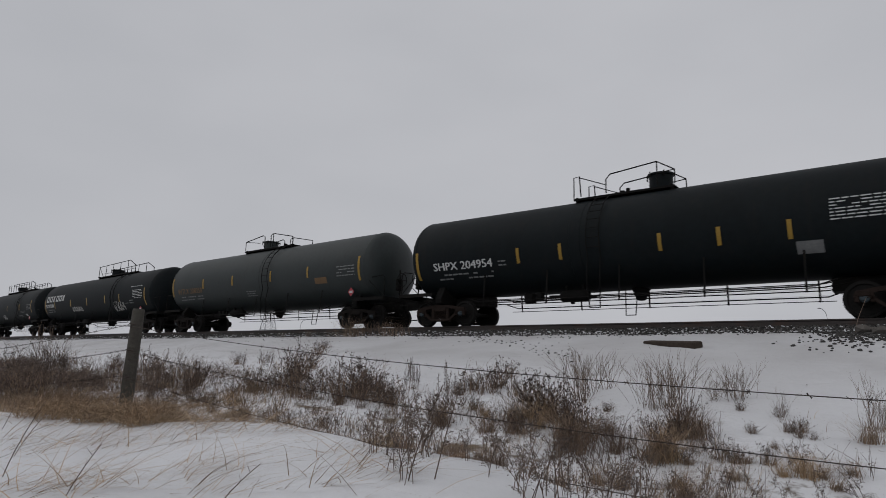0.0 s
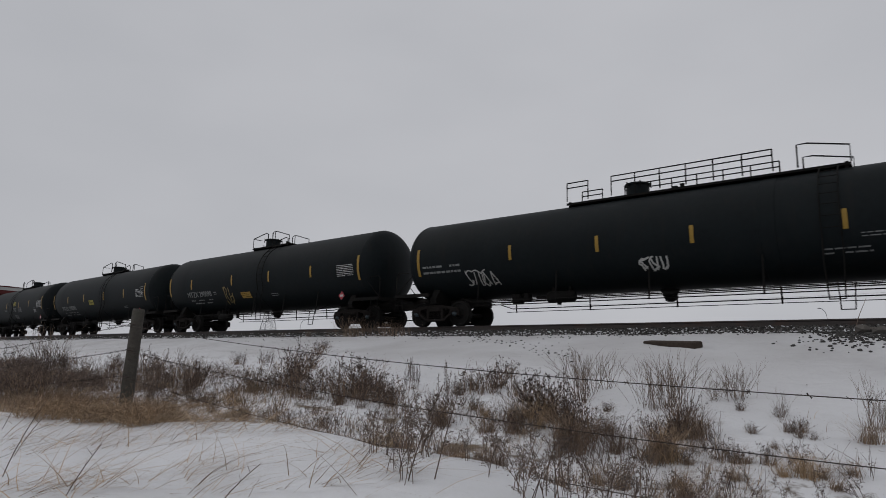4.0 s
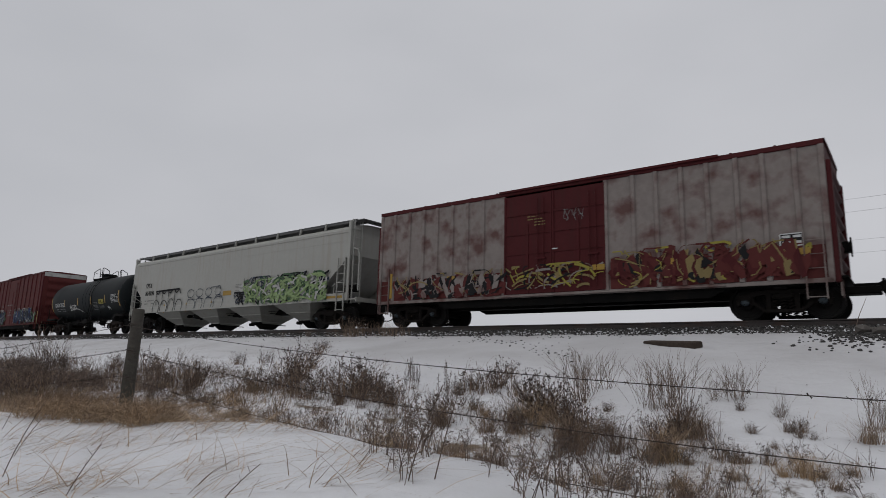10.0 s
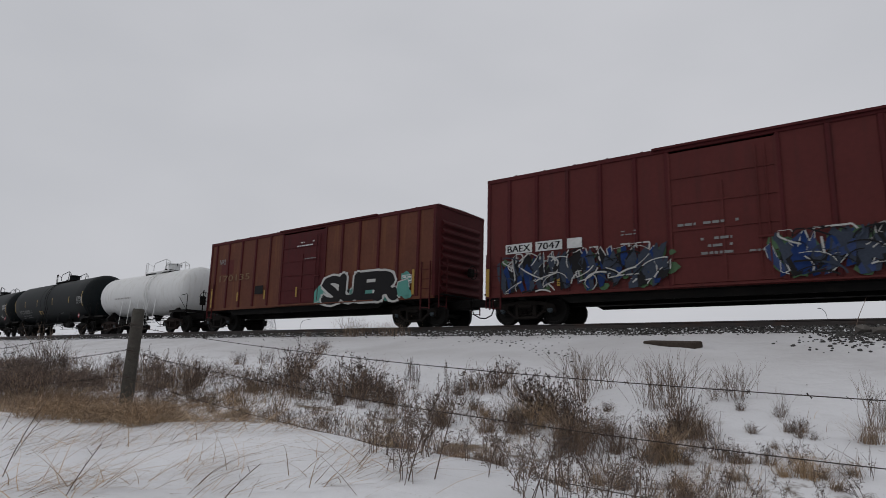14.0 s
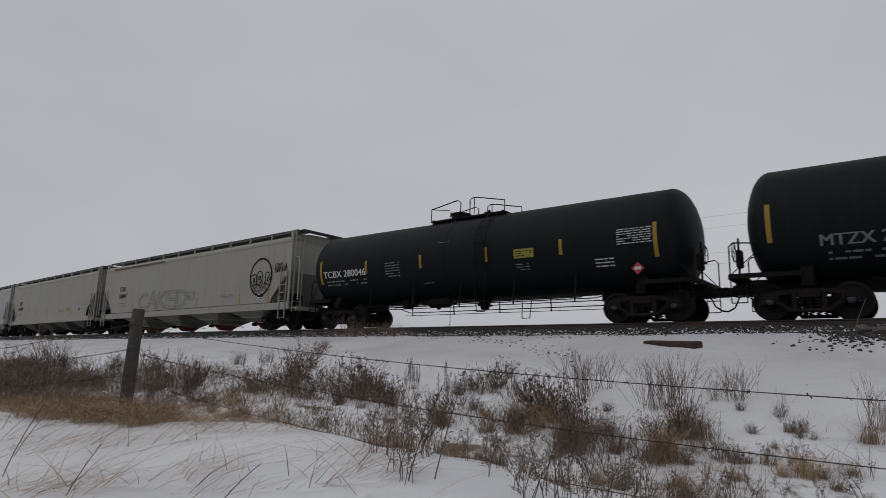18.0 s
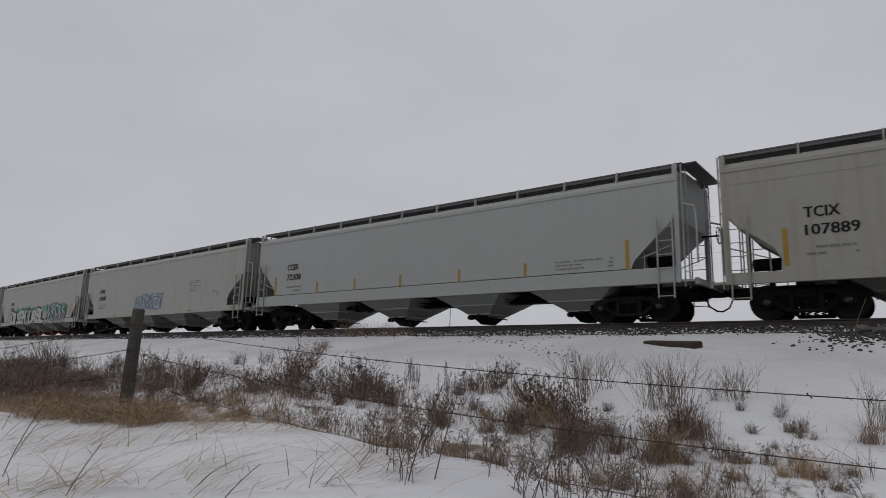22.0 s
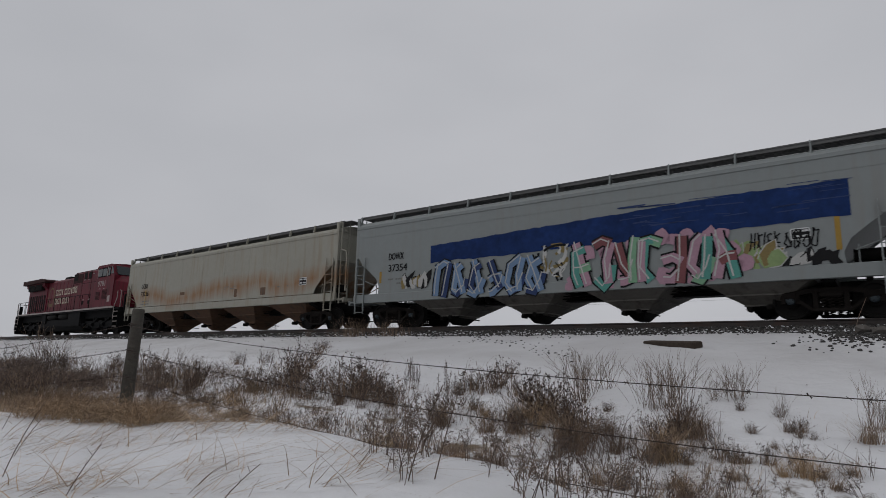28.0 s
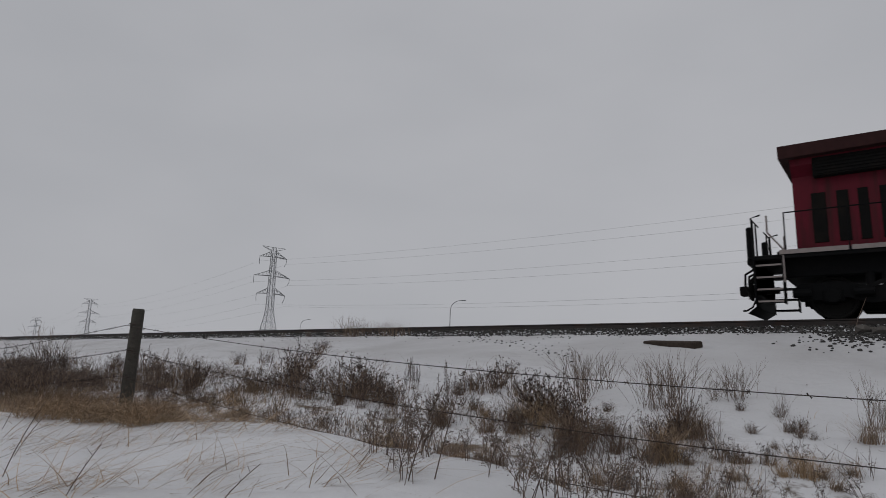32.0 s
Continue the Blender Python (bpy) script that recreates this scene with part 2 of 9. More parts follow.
PLATE_YELLOW = node_mat("yellow_plate", (0.20, 0.17, 0.012), 0.6, var=0.12, fine=20, bump=0.05)
WHITE = node_mat("white_lettering", (0.42, 0.43, 0.43), 0.6, var=0.2, fine=16, coarse=3, bump=0)
DIM_WHITE = node_mat("worn_lettering", (0.135, 0.14, 0.14), 0.6, var=0.3, fine=16, coarse=3, bump=0)
GOLD = node_mat("yellow_lettering", (0.11, 0.06, 0.02), 0.6, var=0.2, bump=0)
BLACK = node_mat("black_marking", (0.013, 0.013, 0.014), 0.8, var=0.2, bump=0, spec=0.1)
PLACARD = node_mat("red_placard", (0.28, 0.02, 0.03), 0.5, var=0.1, bump=0)
LOCO_RED = node_mat("locomotive_red", (0.090, 0.0037, 0.0125), 0.55, var=0.16, fine=6, coarse=0.6, bump=0.06, stain=(0.040, 0.006, 0.008), stain_amount=0.95, streak=True, spec=0.18, spread=(0.48, 0.68))
LOCO_DIRT = node_mat("sooty_red_roof", (0.030, 0.012, 0.012), 0.8, var=0.35, fine=6, coarse=0.8, bump=0.1, spec=0.12)
LOCO_BLACK = node_mat("locomotive_black", (0.0042, 0.0044, 0.0050), 0.75, var=0.3, fine=9, coarse=1.2, bump=0.15, stain=(0.010, 0.009, 0.0088), stain_amount=0.6, spec=0.10)
STRIPE = node_mat("dull_white_stripe", (0.23, 0.2, 0.19), 0.6, var=0.25, bump=0)
CREAM = node_mat("cream_lettering", (0.34, 0.31, 0.24), 0.6, var=0.15, bump=0)
CREST = node_mat("worn_yellow_crest", (0.095, 0.052, 0.014), 0.7, var=0.3, bump=0)
LAMP_GLASS = node_mat("clear_lamp", (0.6, 0.6, 0.6), 0.1, var=0.05, bump=0)
WINDOW = node_mat("window_glass", (0.012, 0.018, 0.02), 0.08, var=0.1, bump=0, spec=0.4)
P_BLACK, P_WHITE = BLACK, node_mat("spray_white", (0.36, 0.36, 0.35), 0.7, var=0.15, bump=0)
P_GREEN = node_mat("spray_green", (0.028, 0.07, 0.026), 0.7, var=0.25, bump=0)
P_LIME = node_mat("spray_lime", (0.17, 0.24, 0.10), 0.7, var=0.25, bump=0)
P_BLUE = node_mat("spray_blue", (0.026, 0.042, 0.105), 0.8, var=0.3, bump=0, spec=0.15)
P_SKY = node_mat("spray_pale_blue", (0.10, 0.165, 0.27), 0.7, var=0.2, bump=0)
P_NAVY = node_mat("rolled_navy_paint", (0.008, 0.023, 0.088), 0.75, var=0.4, fine=6, coarse=1.5, bump=0.1, spec=0.12)
P_TEAL = node_mat("spray_teal", (0.05, 0.20, 0.17), 0.7, var=0.2, bump=0)
P_PINK = node_mat("spray_pink", (0.29, 0.17, 0.22), 0.7, var=0.2, bump=0)
P_MINT = node_mat("spray_mint", (0.13, 0.26, 0.16), 0.7, var=0.2, bump=0)
P_OCHRE = node_mat("spray_ochre", (0.15, 0.11, 0.035), 0.7, var=0.25, bump=0)
P_ROSE = node_mat("spray_rose", (0.13, 0.035, 0.04), 0.7, var=0.25, bump=0)
P_GREY = node_mat("spray_silver", (0.31, 0.31, 0.30), 0.6, var=0.15, bump=0)
P_SLATE = node_mat("spray_slate", (0.030, 0.038, 0.055), 0.8, var=0.3, bump=0, spec=0.15)
P_LINE = node_mat("thin_marker_line", (0.12, 0.12, 0.115), 0.7, var=0.2, bump=0)
WEED = node_mat("dead_weed_brown", (0.120, 0.086, 0.067), 0.95, var=0.35, fine=12, coarse=3, bump=0, island=0.4, each=0.3)
WEED_HEAD = node_mat("dead_seed_head", (0.070, 0.052, 0.046), 0.95, var=0.35, fine=12, coarse=3, bump=0, island=0.5, each=0.3)
LEAF_GREY = node_mat("curled_grey_leaf", (0.130, 0.104, 0.088), 0.95, var=0.3, fine=12, coarse=3, bump=0, island=0.45, each=0.25)
TWIG = node_mat("bare_willow_twig", (0.135, 0.095, 0.068), 0.9, var=0.3, fine=12, coarse=3, bump=0, island=0.35)
DARK_TWIG = node_mat("dark_shrub_twig", (0.060, 0.046, 0.040), 0.9, var=0.3, fine=12, coarse=3, bump=0, island=0.35)
TIMBER = node_mat("wet_brown_timber", (0.048, 0.038, 0.031), 0.95, var=0.4, fine=26, coarse=5, bump=0.7, spec=0.15)
STRAW = node_mat("dry_straw_grass", (0.36, 0.255, 0.158), 0.9, var=0.3, fine=8, coarse=1.5, bump=0, island=0.45)
STRAW_PALE = node_mat("bent_pale_grass", (0.235, 0.17, 0.12), 0.9, var=0.3, fine=8, coarse=1.5, bump=0, island=0.45)
BROWN_GRASS = node_mat("rotting_brown_grass", (0.18, 0.125, 0.09), 0.95, var=0.35, fine=8, coarse=1.5, bump=0, island=0.5, each=0.25)

# ---------------------------------------------------------------- mesh helpers


class Geo:
    """Collects faces of one mesh."""

    def __init__(self):
        self.v, self.f = [], []

    def add(self, verts, faces):
        k = len(self.v)
        self.v += [tuple(p) for p in verts]
        self.f += [tuple(i + k for i in f) for f in faces]
        return self

    def box(self, x0, x1, y0, y1, z0, z1, c=0.0):
        if c <= 0:
            v = [(x, y, z) for x in (x0, x1) for y in (y0, y1) for z in (z0, z1)]
            return self.add(v, [(0, 1, 3, 2), (4, 6, 7, 5), (0, 4, 5, 1), (2, 3, 7, 6), (0, 2, 6, 4), (1, 5, 7, 3)])
        c = min(c, (x1 - x0) * 0.45, (y1 - y0) * 0.45, (z1 - z0) * 0.45)
        # chamfered box: an octagonal ring at each of four levels along z
        def ring(e, z):
            a, b, p, q = x0 + e, x1 - e, y0 + e, y1 - e
            return [(a + c, p, z), (b - c, p, z), (b, p + c, z), (b, q - c, z), (b - c, q, z), (a + c, q, z), (a, q - c, z), (a, p + c, z)]
        v = ring(c, z0) + ring(0, z0 + c) + ring(0, z1 - c) + ring(c, z1)
        f = [tuple(range(7, -1, -1)), tuple(range(24, 32))]
        for k in range(3):
            for j in range(8):
                f.append((8 * k + j, 8 * k + (j + 1) % 8, 8 * k + 8 + (j + 1) % 8, 8 * k + 8 + j))
        return self.add(v, f)

    def beam(self, p, q, w, h):
        """A bar of section w x h from p to q."""
        p, q = Vector(p), Vector(q)
        d = (q - p).normalized()
        up = Vector((0, 0, 1)) if abs(d.z) < 0.95 else Vector((0, 1, 0))
        s = d.cross(up).normalized() * w / 2
        u = s.cross(d).normalized() * h / 2
        v = [b + a * s + e * u for b in (p, q) for a, e in ((-1, -1), (1, -1), (1, 1), (-1, 1))]
        return self.add(v, [(0, 1, 2, 3), (7, 6, 5, 4), (0, 4, 5, 1), (1, 5, 6, 2), (2, 6, 7, 3), (3, 7, 4, 0)])

    def tube(self, pts, r, n=6, r1=None):
        pts = [Vector(p) for p in pts]
        m = len(pts)
        k = len(self.v)
        for i, p in enumerate(pts):
            d = (pts[min(i + 1, m - 1)] - pts[max(i - 1, 0)]).normalized()
            up = Vector((0, 0, 1)) if abs(d.z) < 0.9 else Vector((0, 1, 0))
            s = d.cross(up).normalized()
            u = s.cross(d)
            rr = r if r1 is None else r + (r1 - r) * i / max(1, m - 1)
            for j in range(n):
                a = 2 * math.pi * j / n
                self.v.append(tuple(p + rr * (math.cos(a) * s + math.sin(a) * u)))
        for i in range(m - 1):
            for j in range(n):
                a, b = k + i * n + j, k + i * n + (j + 1) % n
                self.f.append((a, b, b + n, a + n))
        if n > 2:
            self.f.append(tuple(k + j for j in range(n - 1, -1, -1)))
            self.f.append(tuple(k + (m - 1) * n + j for j in range(n)))
        return self

    def lathe(self, prof, axis="x", at=(0, 0, 0), n=16, caps=True):
        """Turns a profile of (place along the axis, radius)."""
        k = len(self.v)
        at = Vector(at)
        for s, r in prof:
            for j in range(n):
                a = 2 * math.pi * j / n
                c, e = r * math.cos(a), r * math.sin(a)
                p = {"x": (s, c, e), "y": (c, s, e), "z": (c, e, s)}[axis]
                self.v.append(tuple(at + Vector(p)))
        for i in range(len(prof) - 1):
            for j in range(n):
                a, b = k + i * n + j, k + i * n + (j + 1) % n
                self.f.append((a, b, b + n, a + n) if axis != "y" else (a, a + n, b + n, b))
        if caps:
            self.f.append(tuple(k + j for j in (range(n - 1, -1, -1) if axis != "y" else range(n))))
            e = k + (len(prof) - 1) * n
            self.f.append(tuple(e + j for j in (range(n) if axis != "y" else range(n - 1, -1, -1))))
        return self

    def cyl(self, p, q, r, n=12):
        return self.tube([p, q], r, n)

    def plate(self, outline, y0, y1):
        """An outline in x and z, from y0 to y1."""
        n = len(outline)
        v = [(x, y0, z) for x, z in outline] + [(x, y1, z) for x, z in outline]
        f = [tuple(range(n - 1, -1, -1)), tuple(range(n, 2 * n))]
        f += [(i, (i + 1) % n, n + (i + 1) % n, n + i) for i in range(n)]
        return self.add(v, f)

    def section(self, outline, x0, x1):
        """An outline in y and z, from x0 to x1."""
        n = len(outline)
        v = [(x0, y, z) for y, z in outline] + [(x1, y, z) for y, z in outline]
        f = [tuple(range(n)), tuple(range(2 * n - 1, n - 1, -1))]
        f += [(i, n + i, n + (i + 1) % n, (i + 1) % n) for i in range(n)]
        return self.add(v, f)

    def ribbon(self, pts, w, surf, off):
        """A painted stroke of width w along points (x, z), lying off the surface y = surf(x, z)."""
        pts = [Vector(p) for p in pts]
        k, m = len(self.v), len(pts)
        for i, p in enumerate(pts):
            d = pts[min(i + 1, m - 1)] - pts[max(i - 1, 0)]
            nrm = Vector((-d.y, d.x)).normalized() * w / 2
            for s in (-1, 1):
                q = p + s * nrm
                self.v.append((q.x, surf(q.x, q.y) - off, q.y))
        for i in range(m - 1):
            self.f.append((k + 2 * i, k + 2 * i + 2, k + 2 * i + 3, k + 2 * i + 1))
        return self

    def patch(self, x0, x1, z0, z1, surf, off, nz=1, nx=1):
        k = len(self.v)
        for i in range(nx + 1):
            for j in range(nz + 1):
                x, z = x0 + (x1 - x0) * i / nx, z0 + (z1 - z0) * j / nz
                self.v.append((x, surf(x, z) - off, z))
        for i in range(nx):
            for j in range(nz):
                a = k + i * (nz + 1) + j
                self.f.append((a, a + nz + 1, a + nz + 2, a + 1))
        return self

    def mesh(self, name, material, smooth=False):
        me = bpy.data.meshes.new(name)
        me.from_pydata(self.v, [], self.f)
        me.materials.append(material)
        if smooth:
            me.polygons.foreach_set("use_smooth", [True] * len(me.polygons))
        bm = bmesh.new()
        bm.from_mesh(me)
        bmesh.ops.recalc_face_normals(bm, faces=bm.faces)
        if smooth:
            for e in bm.edges:
                if len(e.link_faces) == 2 and e.calc_face_angle(0) > 0.7:
                    e.smooth = False
        bm.to_mesh(me)
        bm.free()
        me.update()
        return me


SHARED = {}


def part(name, geo, material, parent, label="", at=None, smooth=False, key=None):
    """Links a Geo (or a mesh already made under key) as one mesh object under its thing or part."""
    if key and key in SHARED:
        me = SHARED[key]
    else:
        me = geo.mesh(name, material, smooth)
        if key:
            SHARED[key] = me
    ob = new(name, me)
    ob.parent = parent
    if at is not None:
        ob.location = at
    return tagged(ob, label)


def thing(name, label, category, group="", at=(0, 0, 0), kind=""):
    ob = new(name)
    ob.empty_display_size = 0.2
    ob.location = at
    return tagged(ob, label, category, group, kind)


def solid(name, geo, material, label, category, group="", kind="", at=None, smooth=False):
    ob = new(name, geo.mesh(name, material, smooth))
    if at is not None:
        ob.location = at
    return tagged(ob, label, category, group, kind)


GLYPHS = {}


def glyphs(text):
    """The faces of a line of built-in lettering, one unit high, from x = 0."""
    if text not in GLYPHS:
        cu = bpy.data.curves.new("lettering", "FONT")
        cu.body, cu.size, cu.resolution_u = text, 1.0, 2
        ob = new("lettering", cu)
        me = ob.to_mesh()
        v = [(p.co.x, p.co.y) for p in me.vertices]
        f = [tuple(p.vertices) for p in me.polygons]
        ob.to_mesh_clear()
        bpy.data.objects.remove(ob)
        bpy.data.curves.remove(cu)
        GLYPHS[text] = (v, f)
    return GLYPHS[text]


def letters(parent, text, x, z, height, material, surf, width=None, off=0.012, name="lettering", weight=0.0):
    """Lettering on a side that faces -y: capital height and total width in metres."""
    v, f = glyphs(text)
    top = max(p[1] for p in v)
    left, right = min(p[0] for p in v), max(p[0] for p in v)
    sy = height / top
    sx = sy if width is None else width / (right - left)
    g = Geo()
    for k in range(2 if weight else 1):
        dx = k * weight
        g.add([(x + dx + (a - left) * sx, surf(x + (a - left) * sx, z + b * sy) - off - 0.001 * k, z + b * sy) for a, b in v], f)
    return part(name, g, material, parent)


def word_bars(parent, x0, x1, z0, z1, rows, material, surf, seed=1, off=0.012, name="small_print", dense=0.75):
    """Small writing, too small to read: rows of plain bars."""
    rnd = random.Random(seed)
    g = Geo()
    dz = (z1 - z0) / rows
    for r in range(rows):
        z = z1 - (r + 0.75) * dz
        x = x0
        while x < x1 - 0.02:
            w = min(rnd.uniform(0.06, 0.26), x1 - x)
            if rnd.random() < dense:
                g.patch(x, x + w, z, z + dz * 0.36, surf, off)
            x += w + 0.04
    if g.f:
        ob = part(name, g, material, parent)
        ob["kind"] = "stuff"
        return ob


def name_shapes(parent, x0, x1, z, h, n, material, surf, off=0.006, weight=0.09):
    """A maker's or owner's name as a row of plain shapes: hollow blocks and bars."""
    w = (x1 - x0) / n
    for k in range(n):
        a, b = x0 + k * w, x0 + (k + 0.8) * w
        g = Geo()
        if k % 3 == 2:
            g.patch(a + 0.1 * w, a + 0.1 * w + weight * 2.2, z, z + h, surf, off, 3)
        else:
            g.patch(a, a + weight, z, z + h, surf, off, 3).patch(b - weight, b, z, z + h, surf, off, 3)
            g.patch(a + weight, b - weight, z + h - weight, z + h, surf, off, 1).patch(a + weight, b - weight, z, z + weight, surf, off, 1)
        part("name_block", g, material, parent)


def flat_side(y):
    return lambda x, z: y

# ---------------------------------------------------------------- the lie of the land (metres; the eye is the origin)
RAIL_Z = 1.357
TRACK_Y, BEND = 18.9, 6.265e-4


def line_y(x):
    """The track's centre line: a very wide bend that runs out straight at both ends."""
    if x < -120:
        return TRACK_Y + BEND * 120 ** 2 + 2 * BEND * 120 * (-120 - x)
    if x > 40:
        return TRACK_Y + BEND * 40 ** 2 + 2 * BEND * 40 * (x - 40)
    return TRACK_Y + BEND * x * x


def soft_step(a, b, v):
    t = min(1.0, max(0.0, (v - a) / (b - a)))
    return t * t * (3 - 2 * t)


PROFILE = ((-60, -1.9), (-12, -1.5), (-4, -0.95), (-1, -0.66), (1.2, -0.6), (2.4, -0.62), (3.0, -0.66), (3.7, -0.86), (4.6, -1.0),
           (5.6, -1.04), (6.7, -0.98), (8.5, -0.68), (11, -0.2), (13.5, 0.33), (15.6, 0.78), (16.5, 0.92), (17.5, 0.98),
           (20.4, 0.98), (22, 0.6), (27, -0.9), (60, -1.5), (5000, -1.5))


BROW = ((-9.2, 0.0), (-7.8, 0.13), (-7.0, 0.10), (-6.3, 0.075), (-5.6, 0.09), (-5.0, 0.125), (-4.4, 0.16), (-3.6, 0.185), (-2.9, 0.19), (-2.6, 0.18),
        (-2.0, 0.21), (-1.75, 0.215), (-1.5, 0.195), (-1.2, 0.19), (-0.7, 0.12), (0.4, 0.0))


def ground_z(x, y, brow=True):
    yy = y - (line_y(x) - TRACK_Y) * soft_step(4, 15, y)
    if 0 < yy < 6:  # the brow of the near bank swings in and out
        yy += 0.1 * min(16.0, (x + 4.3) ** 2) * 0.6 * soft_step(1.0, 2.2, yy) * (1 - soft_step(4.2, 6, yy))
    z = float(np.interp(yy, *zip(*PROFILE)))
    ditch = soft_step(3.2, 4.6, yy) * (1 - soft_step(8, 14.5, yy))
    z -= 0.06 * max(-7.0, min(7.0, x + 4.5)) * ditch
    if brow:  # the snow banked up along the brow
        z += float(np.interp(x, *zip(*BROW))) * soft_step(1.7, 2.9, y) * (1 - soft_step(3.2, 4.0, y))
    if -60 < x < 40 and -6 < y < 40:
        rough = soft_step(2.6, 4.5, yy) * (1 - soft_step(11, 15, yy))
        z += (0.025 + 0.05 * rough) * noise.noise((x * 0.9, y * 0.9, 0.3)) + (0.012 + 0.03 * rough) * noise.noise((x * 2.9, y * 2.9, 4.0))
    return z


def make_ground():
    xs = [-4500, -2000, -900, -450, -300] + [-240 + 10 * i for i in range(18)] + [-60 + 0.5 * i for i in range(80)] \
        + [-20 + 0.2 * i for i in range(130)] + [6 + 0.8 * i for i in range(20)] + [24, 30, 40, 60, 100, 300, 900, 4500]
    ys = [-900, -200, -60, -30, -12, -8, -6, -4, -3, -2, -1.4] + [-1 + 0.2 * i for i in range(90)] \
        + [17.0, 17.5, 18, 19, 20, 20.5, 21, 22, 24, 27, 30, 36, 45, 60, 90, 140, 220, 400, 900, 2000, 5000]
    n = len(ys)
    g = Geo()
    g.add([(x, y, ground_z(x, y)) for x in xs for y in ys],
          [(i * n + j, (i + 1) * n + j, (i + 1) * n + j + 1, i * n + j + 1) for i in range(len(xs) - 1) for j in range(n - 1)])
    me = bpy.data.meshes.new("ground")
    me.from_pydata(g.v, [], g.f)
    me.materials.append(SNOW)
    me.polygons.foreach_set("use_smooth", [True] * len(me.polygons))
    tagged(new("ground", me), "snow-covered railway bank and ditch with weed litter showing through", "ground", kind="structure")


def along_track(section, xs, closed=True):
    """Sweeps a section of (offset from the centre line, height from the rail top) along the track."""
    g = Geo()
    n = len(section)
    for x in xs:
        for dy, z in section:
            g.v.append((x, line_y(x) + dy, RAIL_Z + z))
    for i in range(len(xs) - 1):
        for j in range(n if closed else n - 1):
            g.f.append((n * i + j, n * i + n + j, n * i + n + (j + 1) % n, n * i + (j + 1) % n))
    return g


def make_track():
    xs = [-620, -500, -400] + list(range(-320, -120, 8)) + [-120 + 2 * i for i in range(90)] + [62, 80, 120, 250, 420, 640]
    bed = along_track([(-2.75, -0.75), (-2.05, -0.37), (-1.4, -0.215), (1.4, -0.215), (2.2, -0.4), (3.0, -0.8)], xs, False)
    solid("ballast", bed, BALLAST, "dark crushed-stone ballast bed dusted with snow under the rails", "ballast", kind="structure")
    rail = [(-0.037, 0.0), (0.037, 0.0), (0.037, -0.035), (0.012, -0.05), (0.012, -0.145), (0.07, -0.165), (0.07, -0.178),
            (-0.07, -0.178), (-0.07, -0.165), (-0.012, -0.145), (-0.012, -0.05), (-0.037, -0.035)]
    for side in (-1, 1):
        solid("rail", along_track([(side * 0.7545 + a, b) for a, b in rail], xs), RAIL,
              "dark steel rail with rusty web on wooden ties", "rail", kind="structure")
    # ties, each a squared timber that stands a little out of the stone
    tie = Geo().box(-0.11, 0.11, -1.3, 1.3, -0.14, 0.0, 0.012).mesh("tie", TIE)
    bedding = thing("track_timbers", "row of dark creosoted wooden ties bedded in ballast", "track", at=(0, 0, 0), kind="structure")
    for k in range(150):
        x = -66 + 0.55 * k
        ob = new("tie", tie)
        ob.parent = bedding
        ob.location = (x, line_y(x), RAIL_Z - 0.182)
        ob.rotation_euler = (0, 0, math.atan(2 * BEND * x) + random.uniform(-0.01, 0.01))


def lump(rnd, size, squash=0.7):
    """A broken stone of 12 corners."""
    v, p = [], (1 + 5 ** 0.5) / 2
    for a in (-1, 1):
        for b in (-p, p):
            v += [(0, a, b), (a, b, 0), (b, 0, a)]
    return [Vector(c).normalized() * size * rnd.uniform(0.65, 1.2) for c in v], squash


STONE_FACES = None


def stone_faces():
    global STONE_FACES
    if STONE_FACES is None:
        bm = bmesh.new()
        p = (1 + 5 ** 0.5) / 2
        for a in (-1, 1):
            for b in (-p, p):
                for c in ((0, a, b), (a, b, 0), (b, 0, a)):
                    bm.verts.new(c)
        bmesh.ops.convex_hull(bm, input=bm.verts[:])
        bm.verts.index_update()
        STONE_FACES = [tuple(v.index for v in f.verts) for f in bm.faces]
        bm.free()
    return STONE_FACES


def add_stone(g, rnd, x, y, z, size, squash=0.7):
    v, s = lump(rnd, size, squash)
    a = rnd.uniform(0, 6.28)
    c, e = math.cos(a), math.sin(a)
    g.add([(x + p.x * c - p.y * e, y + p.x * e + p.y * c, z + p.z * s) for p in v], stone_faces())


